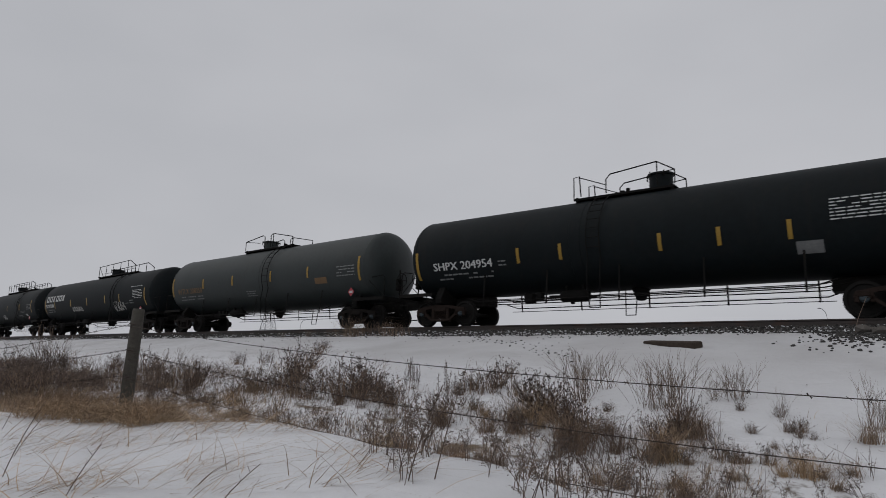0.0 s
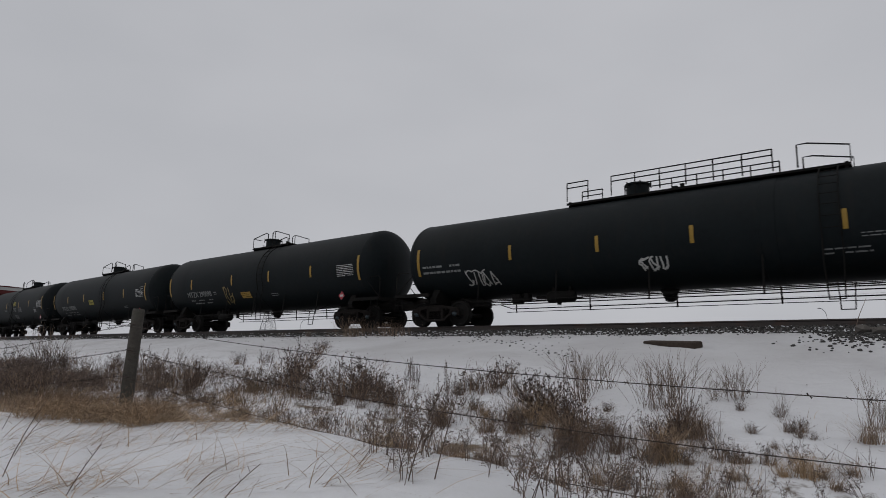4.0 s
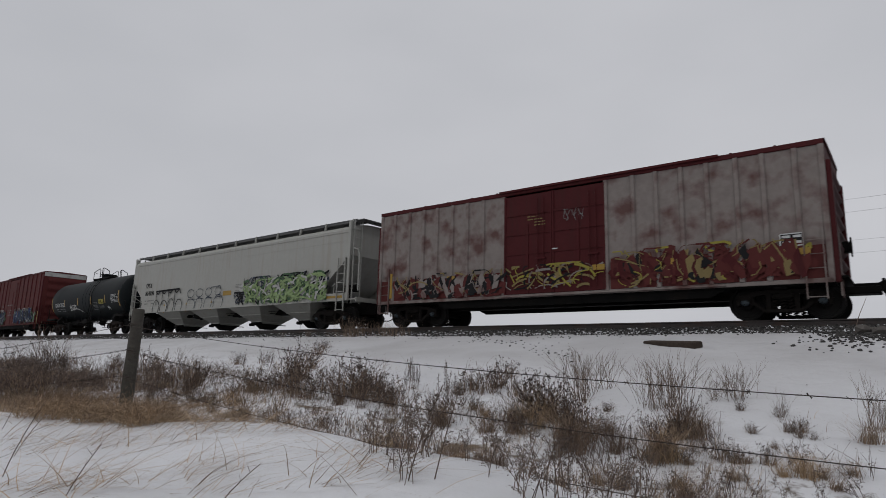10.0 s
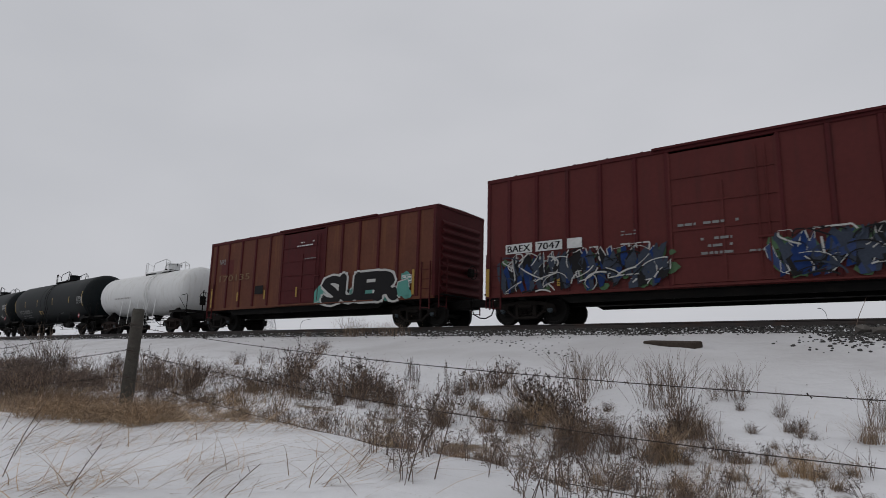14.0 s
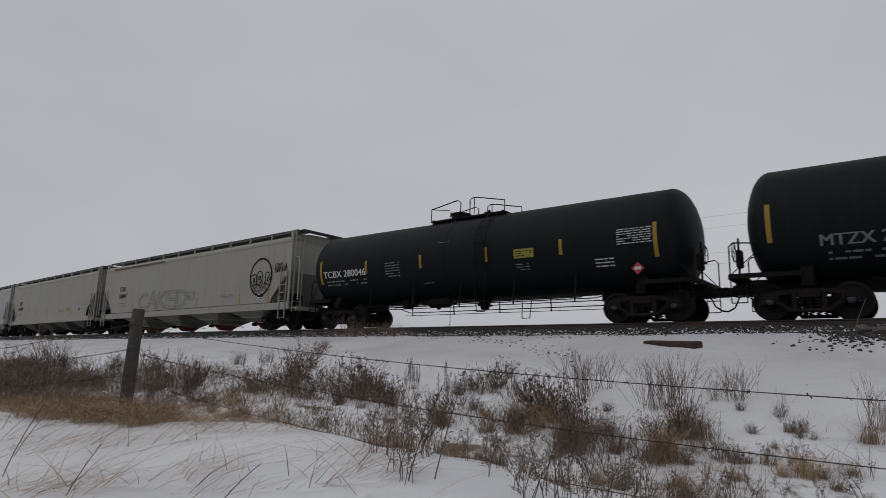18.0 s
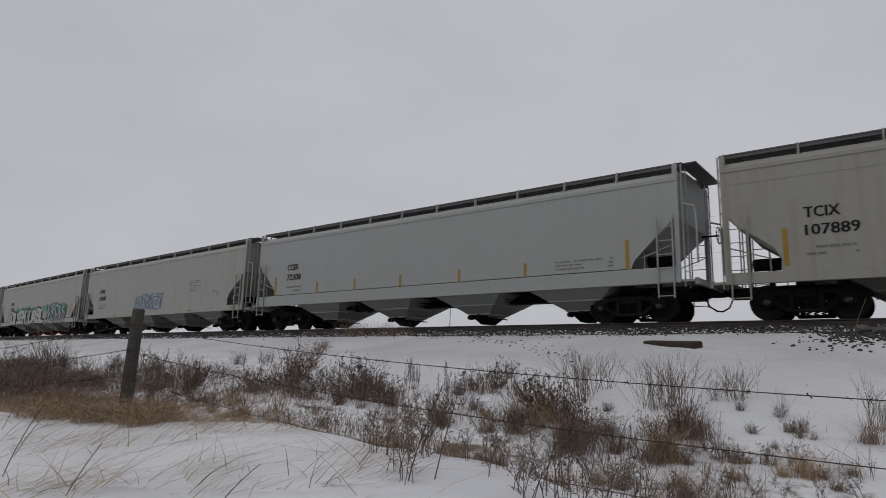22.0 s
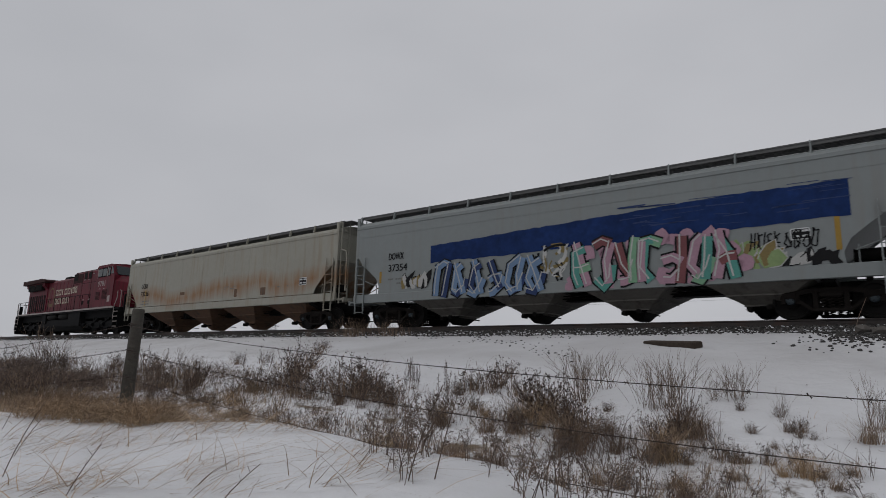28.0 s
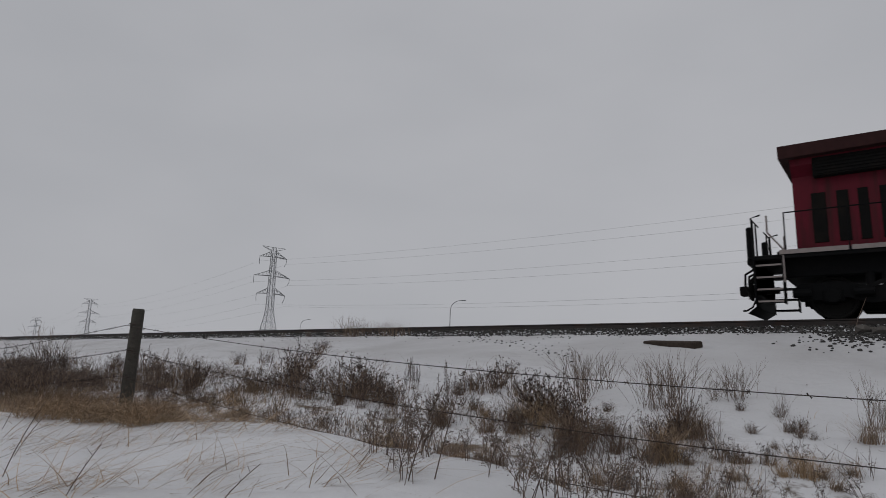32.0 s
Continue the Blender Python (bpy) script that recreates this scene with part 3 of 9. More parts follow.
def make_stones():
    rnd = random.Random(5)
    faces = stone_faces()
    g, caps = Geo(), Geo()
    for k in range(15000):
        x = -62 + 78 * rnd.random() ** 0.72
        lat = -1.3 - 1.0 * rnd.random()
        z = float(np.interp(-lat, (1.3, 1.4, 2.05, 2.4), (-0.2, -0.215, -0.37, -0.45))) + RAIL_Z
        s = rnd.uniform(0.018, 0.036)
        snowy = rnd.random() < 0.07 + 0.45 * max(0.0, -lat - 1.7)
        add_stone(caps if snowy else g, rnd, x, line_y(x) + lat, z + s * 0.35, s * (1.25 if snowy else 1.0), 0.5 if snowy else 0.75)
    # stones that rolled down over the snow, most of them where the shoulder was topped up
    for k in range(1500):
        if k < 520:
            x, lat = rnd.gauss(-0.72, 0.5), -2.3 - abs(rnd.gauss(0, 1.0))
        elif k < 1100:
            x, lat = rnd.uniform(-14, 3), -2.25 - abs(rnd.gauss(0, 0.22))
        else:
            x, lat = rnd.uniform(-22, 4), -2.25 - abs(rnd.gauss(0, 0.75))
            if noise.noise((x * 0.7, lat, 5)) < 0.05:
                continue
        y = line_y(x) + lat
        add_stone(g, rnd, x, y, ground_z(x, y) + 0.008, rnd.uniform(0.014, 0.034) * (1.75 if k < 520 and k % 3 == 0 else 1.15 if k < 520 else 1.0))
    # a thin trail of clods and stones on the open snow
    for k in range(70):
        t = rnd.random()
        x = -10.6 + 4.6 * t + rnd.gauss(0, 0.25)
        y = 15.2 - 2.6 * t ** 2 + rnd.gauss(0, 0.22)
        add_stone(g, rnd, x, y, ground_z(x, y) + 0.005, rnd.uniform(0.014, 0.045), 0.5)
    solid("ballast_stones", g, STONE, "loose dark crushed stones along the ballast shoulder", "stones", kind="stuff")
    solid("snow_clods", caps, SNOW_CAP, "small clods of snow lying between ballast stones", "snow", kind="stuff")
    # a heap of larger rocks against the shoulder
    for k in range(26):
        x = -0.35 + rnd.gauss(0.5, 0.55)
        y = line_y(x) - 2.25 - abs(rnd.gauss(0, 0.28))
        g = Geo()
        add_stone(g, rnd, 0, 0, 0, rnd.uniform(0.09, 0.2))
        solid("rock", g, ROCK, "grey-brown broken rock resting on the ballast shoulder", "rock", "heap of rocks by the rails",
              at=(x, y, ground_z(x, y) + 0.07))


def make_old_tie():
    """A discarded squared timber half buried in the bank."""
    g = Geo().box(-0.8, 0.8, -0.13, 0.13, -0.1, 0.1, 0.02)
    x, y = -4.38, 14.55
    t = solid("discarded_tie", g, TIMBER, "weathered brown squared timber half buried in snow", "timber", at=(x, y, ground_z(x, y) + 0.005))
    t.rotation_euler = (radians(6), radians(2), radians(-29))


def make_fence():
    """Barbed wire on wooden posts, parallel to the line."""
    y = 3.6
    post = thing("fence_post", "weathered grey round wooden fence post leaning slightly", "post", "fence posts", at=(-7.27, y, ground_z(-7.27, y, False)))
    g = Geo().lathe([(-0.35, 0.078), (0.0, 0.077), (0.5, 0.073), (0.98, 0.07), (1.33, 0.068), (1.355, 0.06)], "z", n=14)
    part("pole", g, OLD_WOOD, post, smooth=True)
    g = Geo()
    for h in (1.17, 0.87, 0.57):
        g.tube([(-0.09, -0.05, h), (0, -0.082, h + 0.01), (0.09, -0.05, h)], 0.006, 4)
    part("wire_staple", g, WIRE, post, "rusty wire staples")["kind"] = "stuff"
    post.rotation_euler = (0, radians(2.4), 0)
    for x in (-13.6, 1.6, 8.2):
        c = copy_thing(post, pose(x, y, ground_z(x, y) - 0.04, 0, 1, 40 * x))
    top = {-13.6: -0.09, -7.28: 0.345, 1.6: -0.13, 8.2: -0.4}
    posts = sorted(top)
    rnd = random.Random(3)
    for k in range(4):
        g, barbs = Geo(), Geo()
        pts = []
        for a, b in zip(posts[:-1], posts[1:]):
            for i in range(24):
                t = i / 24
                sag = -4 * t * (1 - t) * (0.12 if a == -7.28 else 0.03) * (1.0 + 0.15 * k)
                pts.append((a + (b - a) * t, y - 0.085 + rnd.uniform(-0.004, 0.004),
                            top[a] + (top[b] - top[a]) * t + sag - 0.29 * k + 0.05 * (k == 3)))
        g.tube(pts, 0.0027, 4)
        wire = thing("barbed_wire", "slack rusty barbed wire strand strung along the fence", "wire", "fence wires")
        part("strand", g, WIRE, wire)
        for j in range(len(posts) * 24 * 2):
            i = rnd.randrange(len(pts) - 1)
            t = rnd.random()
            p = Vector(pts[i]).lerp(Vector(pts[i + 1]), t)
            for _ in range(2):
                d = Vector((rnd.uniform(-.6, .6), rnd.uniform(-1, 1), rnd.uniform(-1, 1))).normalized() * 0.017
                barbs.tube([p - d, p + d], 0.0019, 3)
        part("barb", barbs, WIRE, wire)["kind"] = "stuff"


# ---------------------------------------------------------------- far off: pylons, their wires, street lamps
PYLONS = ((140.0, 140.0), (-202.3, 153.0), (-530.3, 224.5), (-885.9, 313.1))
LINE_DIR = Vector((-329, 71, 0)).normalized()
ARMS = ((42.2, 5.8, 2.4), (34.4, 7.6, 3.1), (27.3, 6.0, 4.8))   # height, reach, drop to the wire


def pylon():
    """A lattice tower 46 m high with three pairs of arms and an earth-wire peak."""
    t = thing("pylon", "tall grey lattice steel power pylon with three crossarms", "pylon", "power line pylons")

    def half(h):
        return float(np.interp(h, (0, 20, 45), (4.5, 1.2, 0.8)))
    levels = [0, 5, 9.5, 13, 16, 18.5, 21, 23.5, 26, 28.5, 31, 33.5, 36, 38.5, 41, 43.5]
    for sx in (-1, 1):
        for sy in (-1, 1):
            g = Geo()
            for a, b in zip(levels[:-1], levels[1:]):
                g.beam((sx * half(a), sy * half(a), a), (sx * half(b), sy * half(b), b), 0.14, 0.14)
            part("leg", g, TOWER, t)["kind"] = "stuff"
    g = Geo()
    for a, b in zip(levels[:-1], levels[1:]):
        p, q = half(a), half(b)
        for s in (-1, 1):
            for d in (-1, 1):
                g.beam((-d * p, s * p, a), (d * q, s * q, b), 0.07, 0.07)
                g.beam((s * p, -d * p, a), (s * q, d * q, b), 0.07, 0.07)
            g.beam((-q, s * q, b), (q, s * q, b), 0.085, 0.085)
            g.beam((s * q, -q, b), (s * q, q, b), 0.085, 0.085)
    part("bracing", g, TOWER, t)
    for h, reach, drop in ARMS:
        for s in (-1, 1):
            g = Geo()
            tip = (s * reach, 0, h - 0.4)
            for d in (-1, 1):
                w = half(h)
                g.beam((s * w, d * w, h), tip, 0.16, 0.16)
                g.beam((s * w, d * w, h + 2.2), tip, 0.13, 0.13)
                for u in (0.25, 0.5, 0.75):
                    lo = Vector((s * w, d * w, h)).lerp(Vector(tip), u)
                    hi = Vector((s * w, d * w, h + 2.2)).lerp(Vector(tip), u - 0.12)
                    g.beam(lo, hi, 0.1, 0.1)
            part("crossarm", g, TOWER, t)
            g = Geo().tube([(s * reach, 0, h - 0.4), (s * reach, 0.2, h - 1.8), (s * (reach - 0.4), 0.9, h - 3.3)], 0.1, 5)
            part("insulator", g, TOWER, t, "dark hanging insulator string")
    g = Geo()
    for s in (-1, 1):
        for d in (-1, 1):
            g.beam((s * 0.8, d * 0.8, 44.6), (s * 5.0, 0, 46.0), 0.14, 0.14)
            g.beam((s * 0.8, d * 0.8, 43.5), (s * 0.6, d * 0.6, 46.0), 0.16, 0.16)
        g.beam((0, 0, 46.0), (s * 5.0, 0, 46.1), 0.14, 0.14)
    part("peak", g, TOWER, t)
    return t


def make_power_line():
    turn = math.degrees(math.atan2(LINE_DIR.y, LINE_DIR.x)) - 90
    base = pylon()
    base.matrix_basis = pose(*PYLONS[0], -1.5, 0, 0, turn)
    for p in PYLONS[1:]:
        copy_thing(base, pose(*p, -1.5, 0, 0, turn))
    across = Vector((LINE_DIR.y, -LINE_DIR.x, 0))
    spots = [Vector((PYLONS[0][0] + 330, PYLONS[0][1] + 8, -1.5))] + [Vector((*p, -1.5)) for p in PYLONS]
    for h, reach, drop in ARMS:
        for s in (-1, 1):
            g = Geo()
            for a, b in zip(spots[:-1], spots[1:]):
                pts = []
                for i in range(25):
                    t = i / 24
                    p = a.lerp(b, t) + across * (-s * reach) + Vector((0, 0, h - drop - 4 * t * (1 - t) * 4.7))
                    pts.append(p)
                g.tube(pts, 0.022, 4)
            solid("power_cable", g, CONDUCTOR, "thin sagging overhead power cable between pylons", "cable", "power cables", kind="structure")


def street_lamp():
    t = thing("street_lamp", "slender grey steel street lamp with a curved arm", "street lamp", "street lamps")
    part("pole", Geo().tube([(0, 0, 0), (0, 0, 4), (0, 0, 8.6)], 0.085, 8, 0.05), TOWER, t, smooth=True)
    arm = [(0, 0, 8.6), (0.15, 0, 9.2), (0.55, 0, 9.65), (1.15, 0, 9.9), (1.7, 0, 9.95)]
    part("arm", Geo().tube(arm, 0.035, 6), TOWER, t, smooth=True)
    part("lamp_head", Geo().box(1.6, 2.15, -0.1, 0.1, 9.88, 9.98, 0.04), TOWER, t)
    return t


def make_street_lamps():
    a = street_lamp()
    a.matrix_basis = pose(-49.6, 67.2, -1.4, 0, 0, 25)
    for x, y, z, turn in ((-98.0, 81.9, -1.9, 25), (-8.0, 91.0, -1.9, 250)):
        copy_thing(a, pose(x, y, z, 0, 0, turn))


make_ground()
make_track()
make_old_tie()
make_fence()
make_power_line()
make_street_lamps()

# ---------------------------------------------------------------- running gear shared by the freight cars
WHEELSETS = []   # (wheelset, car index, place on the truck, wheel radius)
WHEEL_R = 0.457


def wheelset(parent, x, r, i, half=1.12):
    g = Geo()
    g.lathe([(-half + 0.12, 0.075), (half - 0.12, 0.075)], "y", n=10)
    for s in (-1, 1):
        prof = [(0.66, 0.12), (0.66, r + 0.025), (0.69, r + 0.025), (0.705, r), (0.83, r - 0.004), (0.835, r - 0.07),
                (0.79, r - 0.085), (0.775, 0.2), (0.83, 0.16), (0.84, 0.1)]
        if s < 0:
            prof = [(-a, b) for a, b in prof]
        g.lathe(prof, "y", n=28)
    for s in (-1, 1):
        for k in range(3):
            a = 2 * math.pi * k / 3
            c = (0.06 * math.cos(a), s * (half + 0.005), 0.06 * math.sin(a))
            g.cyl((c[0], s * (half - 0.03), c[2]), c, 0.018, 6)
    w = part("wheelset", g, WHEEL, parent, "steel axle with two worn wheels", at=(x, 0, r), key=("wheelset", r, half), smooth=True)
    for s in (-1, 1):
        g = Geo().lathe([(s * 0.99, 0.105), (s * (half - 0.02), 0.1), (s * half, 0.07)], "y", n=14)
        part("bearing_cap", g, CAP_BLUE, w, "bluish round bearing cap", key=("cap", half, s), smooth=True)
    WHEELSETS.append((w, i, x, r))
    return w


def side_frame_geo(s):
    g = Geo()
    y0, y1 = (0.98, 1.12) if s > 0 else (-1.12, -0.98)
    top = [(-1.12, 0.5), (-1.06, 0.64), (-0.62, 0.72), (-0.3, 0.76), (0.3, 0.76), (0.62, 0.72), (1.06, 0.64), (1.12, 0.5), (1.0, 0.52),
           (0.6, 0.61), (0.28, 0.65), (-0.28, 0.65), (-0.6, 0.61), (-1.0, 0.52)]
    g.plate(top, y0, y1)
    for k in (-1, 1):
        g.plate([(k * 0.82, 0.58), (k * 0.94, 0.58), (k * 0.46, 0.2), (k * 0.32, 0.2)], y0, y1)
        g.box(*sorted((k * 0.27, k * 0.39)), y0, y1, 0.22, 0.68, 0.015)
        g.box(*sorted((k * 0.76, k * 1.03)), y0 - 0.015 * (s < 0), y1 + 0.015 * (s > 0), 0.5, 0.66, 0.02)
        g.box(*sorted((k * 1.0, k * 1.1)), y0, y1, 0.36, 0.56, 0.015)
        g.box(*sorted((k * 0.68, k * 0.77)), y0, y1, 0.36, 0.6, 0.015)
    g.box(-0.46, 0.46, y0 - 0.02, y1 + 0.02, 0.16, 0.25, 0.02)
    g.box(-0.26, 0.26, y0 - 0.03, y1 + 0.03, 0.52, 0.66, 0.03)
    return g


def spring_geo(s):
    g = Geo()
    for x in (-0.19, 0.0, 0.19):
        for dy in (0.99, 1.1):
            pts = [(x + 0.065 * math.cos(1.05 * a), s * dy + 0.05 * math.sin(1.05 * a), 0.25 + 0.0125 * a) for a in range(23)]
            g.tube(pts, 0.016, 4)
    return g


def truck(car, x, i, rusty=False):
    m = TRUCK_RUST if rusty else TRUCK
    g = Geo().box(-0.2, 0.2, -1.05, 1.05, 0.42, 0.64, 0.04).lathe([(0.6, 0.2), (0.8, 0.2)], "z", n=14)
    g.box(-0.75, 0.75, -0.06, 0.06, 0.3, 0.36)
    t = part("truck", g, m, car, "cast steel four-wheel truck", at=(x, 0, 0), key=("truck", rusty))
    for s in (-1, 1):
        part("side_frame", side_frame_geo(s), m, t, key=("side_frame", s, rusty))
        part("coil_spring", spring_geo(s), m, t, key=("spring", s, rusty))["kind"] = "stuff"
        g = Geo()
        for k in (-1, 1):
            g.beam((k * 0.40, s * 0.72, 0.42), (k * 0.44, s * 0.72, 0.22), 0.1, 0.07)
        g.beam((-0.42, s * 0.72, 0.4), (0.42, s * 0.72, 0.4), 0.05, 0.06)
        part("brake_shoe", g, m, t, key=("shoe", s, rusty))
    for k in (-1, 1):
        wheelset(t, k * 0.89, WHEEL_R, i)
    return t


def couplers(car, length):
    for s in (-1, 1):
        e = s * length / 2
        g = Geo()
        g.beam((e - s * 0.95, 0, 0.86), (e - s * 0.22, 0, 0.86), 0.15, 0.17)
        g.plate([(e - s * 0.28, 0.74), (e - s * 0.02, 0.72), (e + s * 0.03, 0.76), (e + s * 0.03, 0.98), (e - s * 0.05, 1.0), (e - s * 0.28, 0.97)], -0.17, 0.05)
        g.box(*sorted((e - s * 0.12, e + s * 0.05)), 0.02, 0.16, 0.74, 0.98, 0.03)
        g.box(*sorted((e - s * 0.34, e - s * 0.26)), -0.2, 0.2, 0.72, 1.04, 0.02)
        part("coupler", g, UNDER, car, "dark cast steel knuckle coupler", key=None)
        g = Geo()
        y = -0.28 * s
        g.tube([(e - s * 0.45, y, 0.82), (e - s * 0.32, y, 0.72), (e - s * 0.2, y, 0.45), (e - s * 0.05, y * 0.4, 0.33), (e, 0, 0.33)], 0.025, 6)
        part("air_hose", g, UNDER, car, "black rubber brake hose")
        g = Geo()
        g.tube([(e - s * 0.6, y * 2.4, 0.72), (e - s * 0.3, y * 2.6, 0.9), (e - s * 0.15, y * 2.6, 0.9)], 0.014, 5)
        part("uncoupling_lever", g, UNDER, car)


def ladder_geo(x, y, z0, z1, w=0.42, rungs=7, axis="x", r=0.014):
    g = Geo()
    for s in (-0.5, 0.5):
        a = (x + s * w, y, z0) if axis == "x" else (x, y + s * w, z0)
        b = (a[0], a[1], z1)
        g.beam(a, b, 0.03, 0.05)
    for k in range(rungs):
        z = z0 + (z1 - z0) * (k + 0.15) / rungs
        if axis == "x":
            g.tube([(x - w / 2, y, z), (x + w / 2, y, z)], r, 5)
        else:
            g.tube([(x, y - w / 2, z), (x, y + w / 2, z)], r, 5)
    return g


def brake_rigging(car, x0, x1, seed, reservoir=None):
    """Pipes, rods, valve and cylinder below a car."""
    rnd = random.Random(seed)
    g = Geo()
    for y, z, r in ((-0.55, 0.83, 0.018), (-0.72, 0.9, 0.014), (0.4, 0.85, 0.016)):
        g.tube([(x0, y, z + 0.1), (x0 + 0.6, y, z), (x1 - 0.6, y, z), (x1, y, z + 0.1)], r, 5)
    part("brake_pipe", g, UNDER, car)
    a = x0 + (x1 - x0) * rnd.uniform(0.12, 0.2)
    g = Geo().box(a, a + 0.34, -0.75, -0.4, 0.74, 1.08, 0.04).box(a + 0.5, a + 0.7, -0.8, -0.5, 0.8, 1.08, 0.03)
    g.cyl((a + 0.9, -0.55, 0.92), (a + 1.5, -0.55, 0.92), 0.06, 8)
    g.beam((a - 0.5, -0.6, 0.8), (a + 2.6, -0.6, 0.84), 0.03, 0.05).box(a + 1.7, a + 1.8, -0.66, -0.54, 0.66, 1.05)
    part("brake_valve", g, UNDER, car)
    b = reservoir if reservoir is not None else a + 1.9
    g = Geo().lathe([(b - 0.52, 0.06), (b - 0.48, 0.15), (b - 0.4, 0.19), (b + 0.4, 0.19), (b + 0.48, 0.15), (b + 0.52, 0.06)], "x", (0, -0.72, 0.9 if reservoir is None else 0.72), 14)
    for dx in (-0.3, 0.3):
        g.box(b + dx - 0.03, b + dx + 0.03, -0.76, -0.68, 1.0, 1.25)
    part("air_reservoir", g, UNDER, car, "black cylindrical brake air reservoir", smooth=True)


# ---------------------------------------------------------------- tank cars


def tank_car(i, length, r, c, x0, x1, label, paint=TANK_BLACK, platform=(-2.0, 2.0), dome=0.0, valve=None, high_rail=False, bars=(),
             bar_z=2.4, end_bars=(), mark=None, mark_x=0, mark_z=2.0, mark_w=2.4, mark_mat=WHITE, bands=(), plates=(), prints=(),
             placard=None, placard_z=1.4, rusty=False, reservoir=None, rail_mat=None, dome_h=0.42, ladder_x=0.6, pipe_z=0.78, truck_in=2.2, rail_h=0.72):
    car = thing("tank_car", label, "tank car", "cars of the train")
    rail_mat = rail_mat or UNDER

    def surf(x, z):
        return -math.sqrt(max(0.01, r * r - (z - c) ** 2))
    # shell with elliptical heads
    d = r * 0.41
    prof = []
    for k in range(9):
        a = math.pi / 2 * k / 8
        prof.append((x0 + d - d * math.cos(a), max(0.02, r * math.sin(a))))
    n = 10
    prof += [(x0 + d + (x1 - x0 - 2 * d) * k / n, r) for k in range(1, n)]
    for k in range(8, -1, -1):
        a = math.pi / 2 * k / 8
        prof.append((x1 - d + d * math.cos(a), max(0.02, r * math.sin(a))))
    part("tank_shell", Geo().lathe(prof, "x", (0, 0, c), 56), paint, car, smooth=True)
    for e in (x0 + d, x1 - d):
        part("head_seam", Geo().lathe([(e - 0.02, r), (e - 0.015, r + 0.006), (e + 0.015, r + 0.006), (e + 0.02, r)], "x", (0, 0, c), 56, False), paint, car, smooth=True)
    for b in bands:
        part("jacket_band", Geo().lathe([(b - 0.19, r), (b - 0.18, r + 0.012), (b + 0.18, r + 0.012), (b + 0.19, r)], "x", (0, 0, c), 56, False), paint, car, smooth=True)
    tx = length / 2 - truck_in
    for s in (-1, 1):
        truck(car, s * tx, i, rusty)
        e = s * length / 2
        end = x1 if s > 0 else x0
        g = Geo().section([(-0.3, 0.74), (0.3, 0.74), (0.3, 1.02), (0.16, 1.16), (-0.16, 1.16), (-0.3, 1.02)], *sorted((e - s * 0.36, s * (tx - 1.6))))
        part("stub_sill", g, UNDER, car)
        g = Geo()
        w = [(-1.2, 0.82), (-0.4, 0.68), (0.4, 0.68), (1.2, 0.82), (1.25, 0.98)]
        arc = [((r + 0.03) * math.sin(a), c - (r + 0.03) * math.cos(a)) for a in [0.7 - 0.14 * k for k in range(11)]]
        g.section([(-1.25, 0.98), *w, *arc], s * tx - 0.14, s * tx + 0.14)
        part("body_bolster", g, UNDER, car)
        # end platform, its brackets and handrails
        xi, xo = end - s * 1.35, e - s * 0.42
        g = Geo()
        for y in (-1.35, 1.35):
            g.box(*sorted((xi, xo)), min(y, y * 0.72), max(y, y * 0.72), 1.17, 1.2)
        g.box(*sorted((xo - s * 0.3, xo)), -1.35, 1.35, 1.17, 1.2)
        part("end_platform", g, rail_mat, car)["kind"] = "stuff"
        part("end_beam", Geo().beam((xo, -1.36, 1.12), (xo, 1.36, 1.12), 0.05, 0.14), rail_mat, car)
        for y in (-1.36, 1.36):
            part("platform_edge", Geo().beam((xi, y, 1.12), (xo, y, 1.12), 0.05, 0.1), rail_mat, car)
        for y in (-1.3, 1.3):
            g = Geo().tube([(xo - s * 0.02, y, 1.18), (xo - s * 0.02, y, 1.95), (xo - s * 0.12, y, 2.05), (end + s * (0.02 - d * 0.5), y, 2.0)], 0.02, 6)
            g.tube([(end - s * 0.55, y, 1.95), (xo - s * 0.05, y, 1.2)], 0.014, 5)
            part("end_handrail", g, rail_mat, car)
            g = Geo()
            for k, z in enumerate((0.42, 0.78)):
                g.tube([(xo - s * 0.42, y * 1.06, z), (xo - s * 0.04, y * 1.06, z)], 0.016, 5)
            for x in (xo - s * 0.42, xo - s * 0.04):
                g.tube([(x, y * 1.06, 0.42), (x, y * 1.06, 1.15)], 0.016, 5)
            part("sill_step", g, rail_mat, car)
    s = 1 if i % 2 else -1
    e = s * (length / 2 - 0.5)
    g = Geo().tube([(e, -0.35, 1.15), (e, -0.35, 2.35)], 0.03, 6).box(*sorted((e - s * 0.1, e + s * 0.06)), -0.5, -0.2, 1.5, 2.0, 0.03)
    part("brake_stand", g, UNDER, car)
    ring = [(e + s * 0.12, -0.35 + 0.27 * math.cos(a * 0.449), 1.95 + 0.27 * math.sin(a * 0.449)) for a in range(15)]
    part("brake_wheel", Geo().tube(ring, 0.016, 5).tube([ring[0], ring[7]], 0.012, 4).tube([ring[3], ring[10]], 0.012, 4), UNDER, car)
    couplers(car, length)
    # manway platform on top
    a, b = platform
    top = c + r
    part("walkway", Geo().box(a, b, -0.62, 0.62, top - 0.02, top + 0.01).box(a, b, -0.64, -0.6, top - 0.05, top + 0.02).box(a, b, 0.6, 0.64, top - 0.05, top + 0.02), rail_mat if paint is not TANK_WHITE else paint, car)
    g = Geo()
    for x in (a + 0.1, b - 0.1):
        g.box(x - 0.04, x + 0.04, -0.6, 0.6, top - 0.14, top + 0.06)
    part("walkway_bracket", g, rail_mat, car)["kind"] = "stuff"
